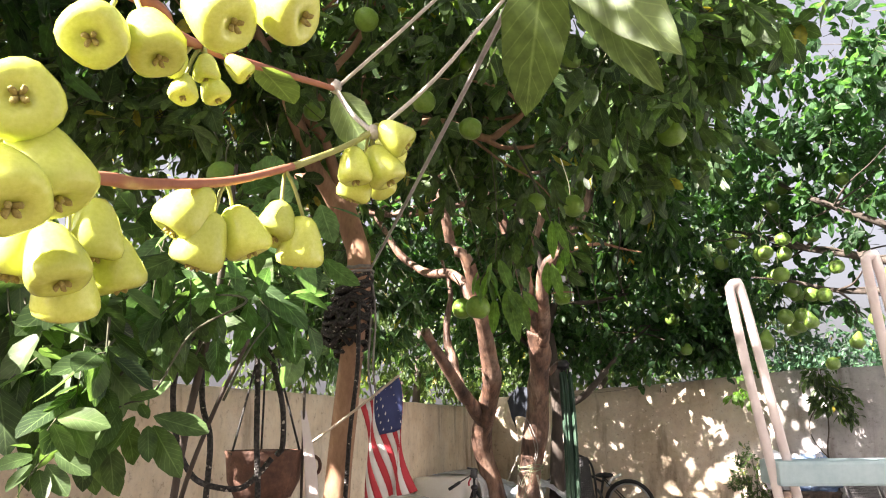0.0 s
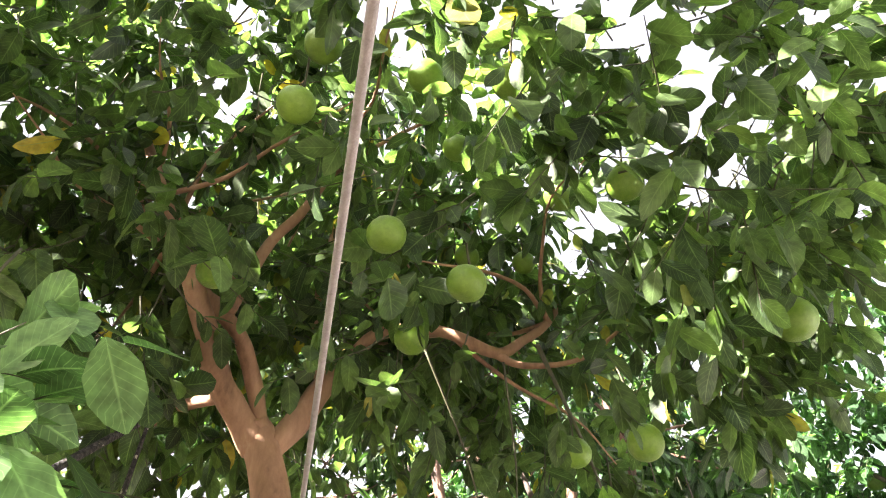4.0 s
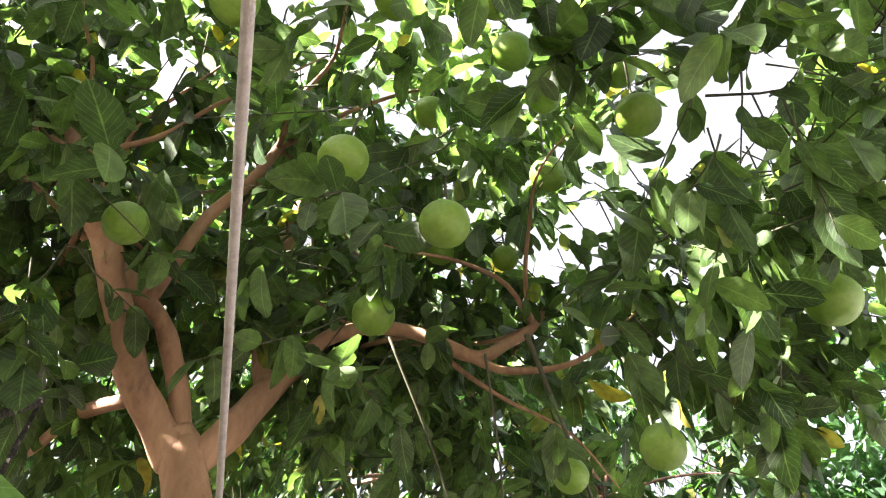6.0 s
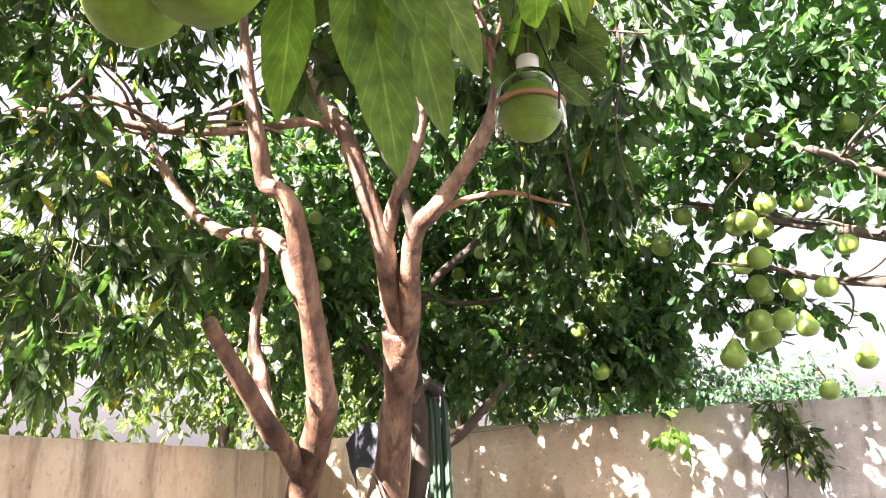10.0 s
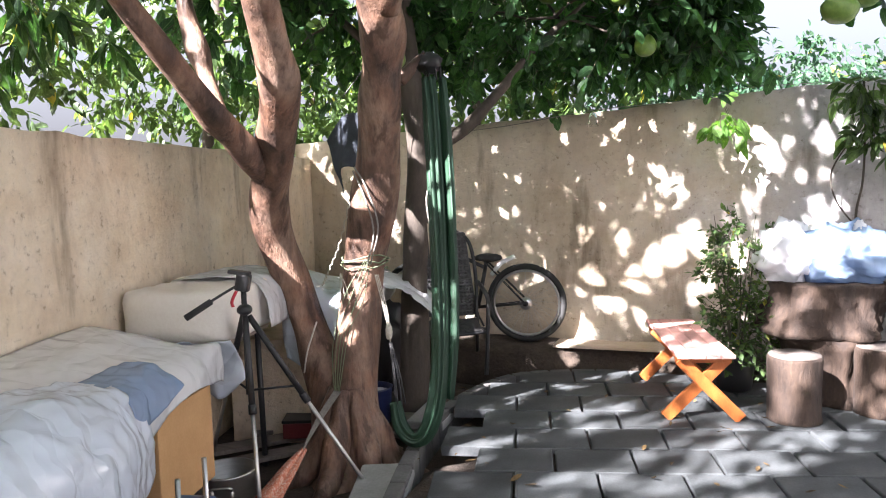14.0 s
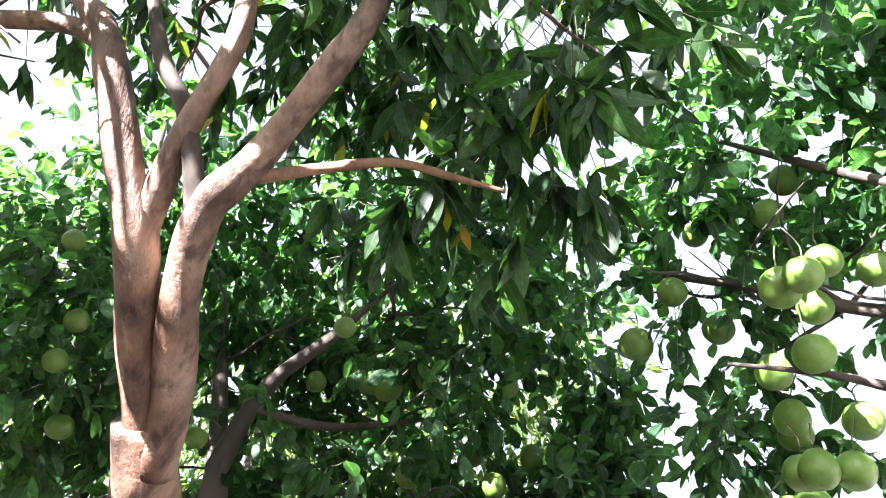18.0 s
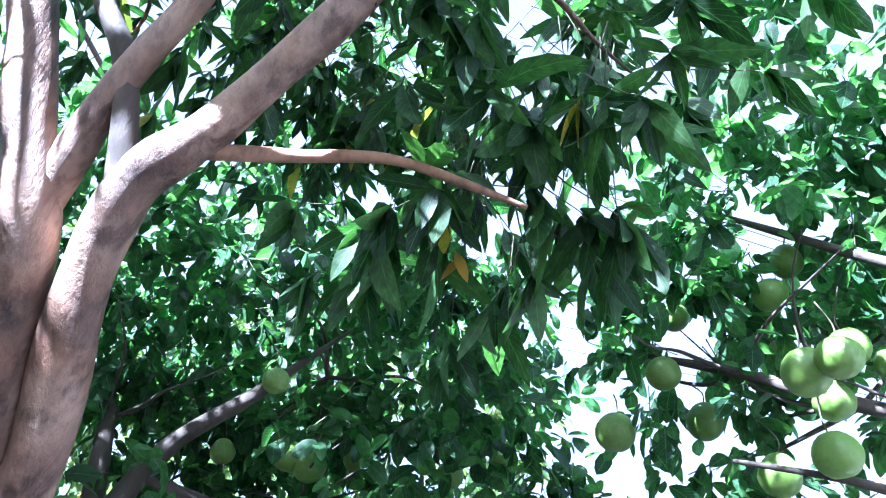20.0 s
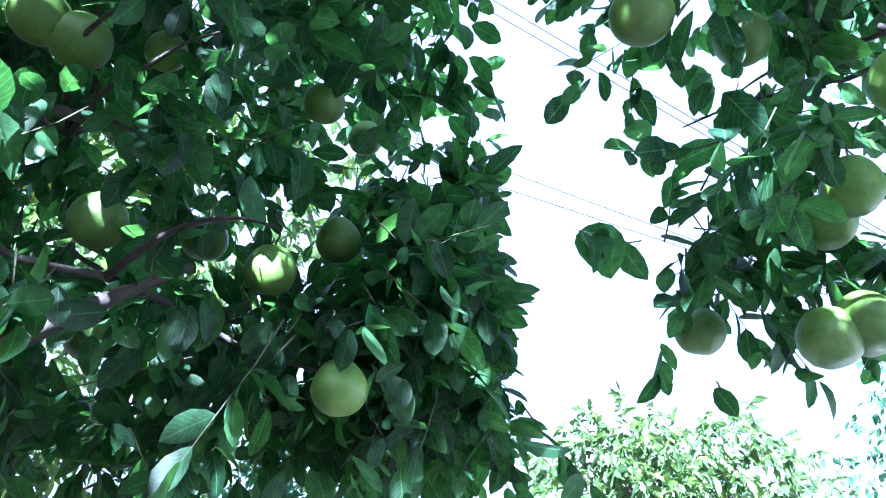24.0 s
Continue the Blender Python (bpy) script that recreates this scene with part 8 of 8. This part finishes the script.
SPRIG_LEAVES = [((-1.143, 1.406, 1.549), (-1.139, 1.356, 1.482)), ((-1.129, 1.427, 1.531), (-1.101, 1.414, 1.466)), ((-1.124, 1.435, 1.531), (-1.067, 1.46, 1.435)), ((-1.124, 1.434, 1.549), (-1.04, 1.499, 1.514)), ((-1.157, 1.384, 1.562), (-1.152, 1.334, 1.49)), ((-1.208, 1.295, 1.484), (-1.151, 1.333, 1.445)), ((-1.213, 1.285, 1.465), (-1.166, 1.303, 1.411)), ((-1.222, 1.268, 1.48), (-1.222, 1.199, 1.469)), ((-1.227, 1.259, 1.494), (-1.214, 1.217, 1.5)), ((-1.213, 1.286, 1.562), (-1.208, 1.231, 1.541)), ((-1.223, 1.265, 1.466), (-1.211, 1.218, 1.423)), ((-1.191, 1.323, 1.607), (-1.186, 1.271, 1.585)), ((-1.149, 1.395, 1.582), (-1.092, 1.426, 1.591)), ((-1.172, 1.356, 1.602), (-1.136, 1.361, 1.551)), ((-1.189, 1.331, 1.522), (-1.176, 1.291, 1.494)), ((-1.218, 1.274, 1.456), (-1.182, 1.271, 1.402)), ((-1.139, 1.412, 1.572), (-1.105, 1.409, 1.546))]
limb(bush, "branch", [(-1.8, 2.05, 1.95, 0.0032), (-1.033, 1.569, 1.784, 0.0027), (-1.105, 1.494, 1.714, 0.0024), (-1.15, 1.447, 1.594, 0.0021), (-1.177, 1.407, 1.573, 0.0018), (-1.215, 1.345, 1.532, 0.0014), (-1.244, 1.29, 1.469, 0.0011), (-1.256, 1.26, 1.409, 0.0008)], M_TWIG, 7, 6, 0.05)
crown(bush, [((-1.38, 1.374, 1.724), (0.17, 0.13, 0.09), 12), ((-1.285, 1.447, 1.688), (0.17, 0.13, 0.09), 14), ((-1.271, 1.563, 1.671), (0.17, 0.13, 0.09), 12), ((-1.314, 1.748, 1.727), (0.17, 0.13, 0.09), 12), ((-1.442, 1.336, 1.81), (0.17, 0.13, 0.09), 12), ((-1.343, 2.0, 1.829), (0.17, 0.13, 0.09), 12), ((-1.276, 1.376, 1.614), (0.17, 0.13, 0.09), 7), ((-1.211, 1.392, 1.547), (0.17, 0.13, 0.09), 5)], 0.1, 0.5, M_CITRUS, 47, 6, 2, 0.55, 0.14, name="low_leaves")
for i, (b, t) in enumerate(SPRIG_LEAVES):
    ln = math.dist(b, t)
    single_leaf(bush, b, t, ln * 0.5, M_CITRUS, (0.3 * math.sin(i * 2.1) + 0.2, -0.6 + 0.3 * math.cos(i * 1.7), 0.75), 500 + i, 0.2)
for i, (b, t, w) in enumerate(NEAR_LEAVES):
    single_leaf(tree_a, b, t, w, M_NEAR_BACKLIT, (0.35, -0.85, 0.35), 400 + i, 0.2, "broad green leaf, light from behind put into its colour")
for pts in ([(-1.8, 2.0, 1.7, 0.004), (-1.7, 2.0, 1.85, 0.003), (-1.62, 2.0, 1.97, 0.002)], [(-1.5, 1.9, 1.6, 0.004), (-1.52, 2.0, 1.75, 0.003), (-1.55, 2.1, 1.84, 0.002)]):
    limb(bush, "branch", pts, M_TWIG, 5, 6, 0.05)
for pts in ([(-1.8, 3.4, 2.9, 0.004), (-1.78, 3.6, 2.6, 0.003), (-1.78, 3.73, 2.3, 0.002)], [(-1.6, 3.55, 2.85, 0.004), (-1.63, 3.64, 2.55, 0.003), (-1.66, 3.66, 2.33, 0.002)], [(-1.5, 3.6, 2.9, 0.008), (-1.6, 4.1, 2.75, 0.006), (-1.63, 4.38, 2.5, 0.004)]):
    limb(tree_a, "branch", pts, M_TWIG, 6, 6, 0.05)
for i, (b, t) in enumerate((((-2.46, 7.8, 3.26), (-2.42, 7.78, 3.13)), ((-2.44, 7.81, 3.25), (-2.5, 7.8, 3.15)))):
    single_leaf(tree_b, b, t, 0.035, plain("yellow_old_leaf", (0.55, 0.36, 0.04), 0.6), (0, -0.9, 0.3), 300 + i, 0.15, "yellowed mango leaf")

litter = thing("leaf_litter", "dry fallen leaves scattered on paving and soil", "leaves", (-2.5, 8.5, 0.0), kind="stuff")
rl = np.random.default_rng(9)
nl = 130
LP = np.stack([rl.uniform(-4.9, 0.3, nl), rl.uniform(6.6, 10.1, nl), np.full(nl, 0.006)], 1)
LP[:, 2] = np.where(LP[:, 0] < -3.55 - 0.1 * np.sin(LP[:, 1]), -0.16, 0.006)
LW2 = np.stack([rl.normal(0, 1, nl), rl.normal(0, 1, nl), rl.normal(0, 0.08, nl)], 1)
LF = np.stack([rl.normal(0, 0.2, nl), rl.normal(0, 0.2, nl), np.ones(nl)], 1)
LL = rl.uniform(0.03, 0.085, nl)
M_DRYLEAF = leaf_material("dry_leaf", (0.05, 0.032, 0.016), (0.17, 0.11, 0.045), (1.2, 1.1, 0.8), 0.15, rough=0.8, old_share=0.0)
hang("dry_leaf_scatter", leaf_mesh("dry_leaf_scatter", LP, LW2, LF, LL, LL * 0.4, M_DRYLEAF, True, 0.4, -0.2, 3), litter)
for s, d in ((-0.9, 0.25), (-0.5, 0.4), (-0.2, 0.2), (0.25, 0.35), (-1.2, 0.35), (0.5, 0.25), (-0.6, 0.12), (0.1, 0.48)):
    b = on_wall(s, d, 0.805 - 0.12 * d)
    fallen = thing("dry_leaf", "small dry leaf lying on the dusty sheet", "leaf", tuple(b), "dry leaves on the sheet")
    single_leaf(fallen, b, b + np.array((0.05 * math.cos(s * 9), 0.05 * math.sin(s * 9), 0.006)), 0.022, M_DRYLEAF, (0.1, 0.1, 1), int(50 + s * 10))

# ---- overhead cables far behind ----
cables = thing("overhead_cables", "dark overhead power cables across the sky", "cable", (1.0, 18.8, 9.0))
for p, q in (((0.27, 18.74, 9.22), (2.48, 18.43, 8.48)), ((1.33, 18.9, 9.5), (2.6, 18.7, 9.0)), ((0.55, 17.16, 11.77), (1.95, 17.2, 11.1)), ((0.55, 17.16, 12.1), (1.95, 17.2, 11.4))):
    p, q = np.array(p), np.array(q)
    d = (q - p) / (q - p)[0]
    a, b = p + d * (-14 - p[0]), p + d * (16 - p[0])
    tube("cable", [a, p, q, b], 0.011, M_BLACK, cables, "", 5, 2)
for x, y, z in ((-14.0, 18.9, 19.5), (16.0, 17.1, 6.2)):
    pole = thing("utility_pole", "tall plain utility pole beyond the garden", "pole", (x, y, -0.05))
    tube("pole_shaft", [(x, y, -0.1), (x, y, z)], 0.12, M_BARK_D, pole, "", 10, 2)
    beam("cross_arm", (x, y - 2.4, z - 0.8), (x, y + 2.4, z - 0.8), 0.1, 0.12, M_BARK_D, pole)

pavers()
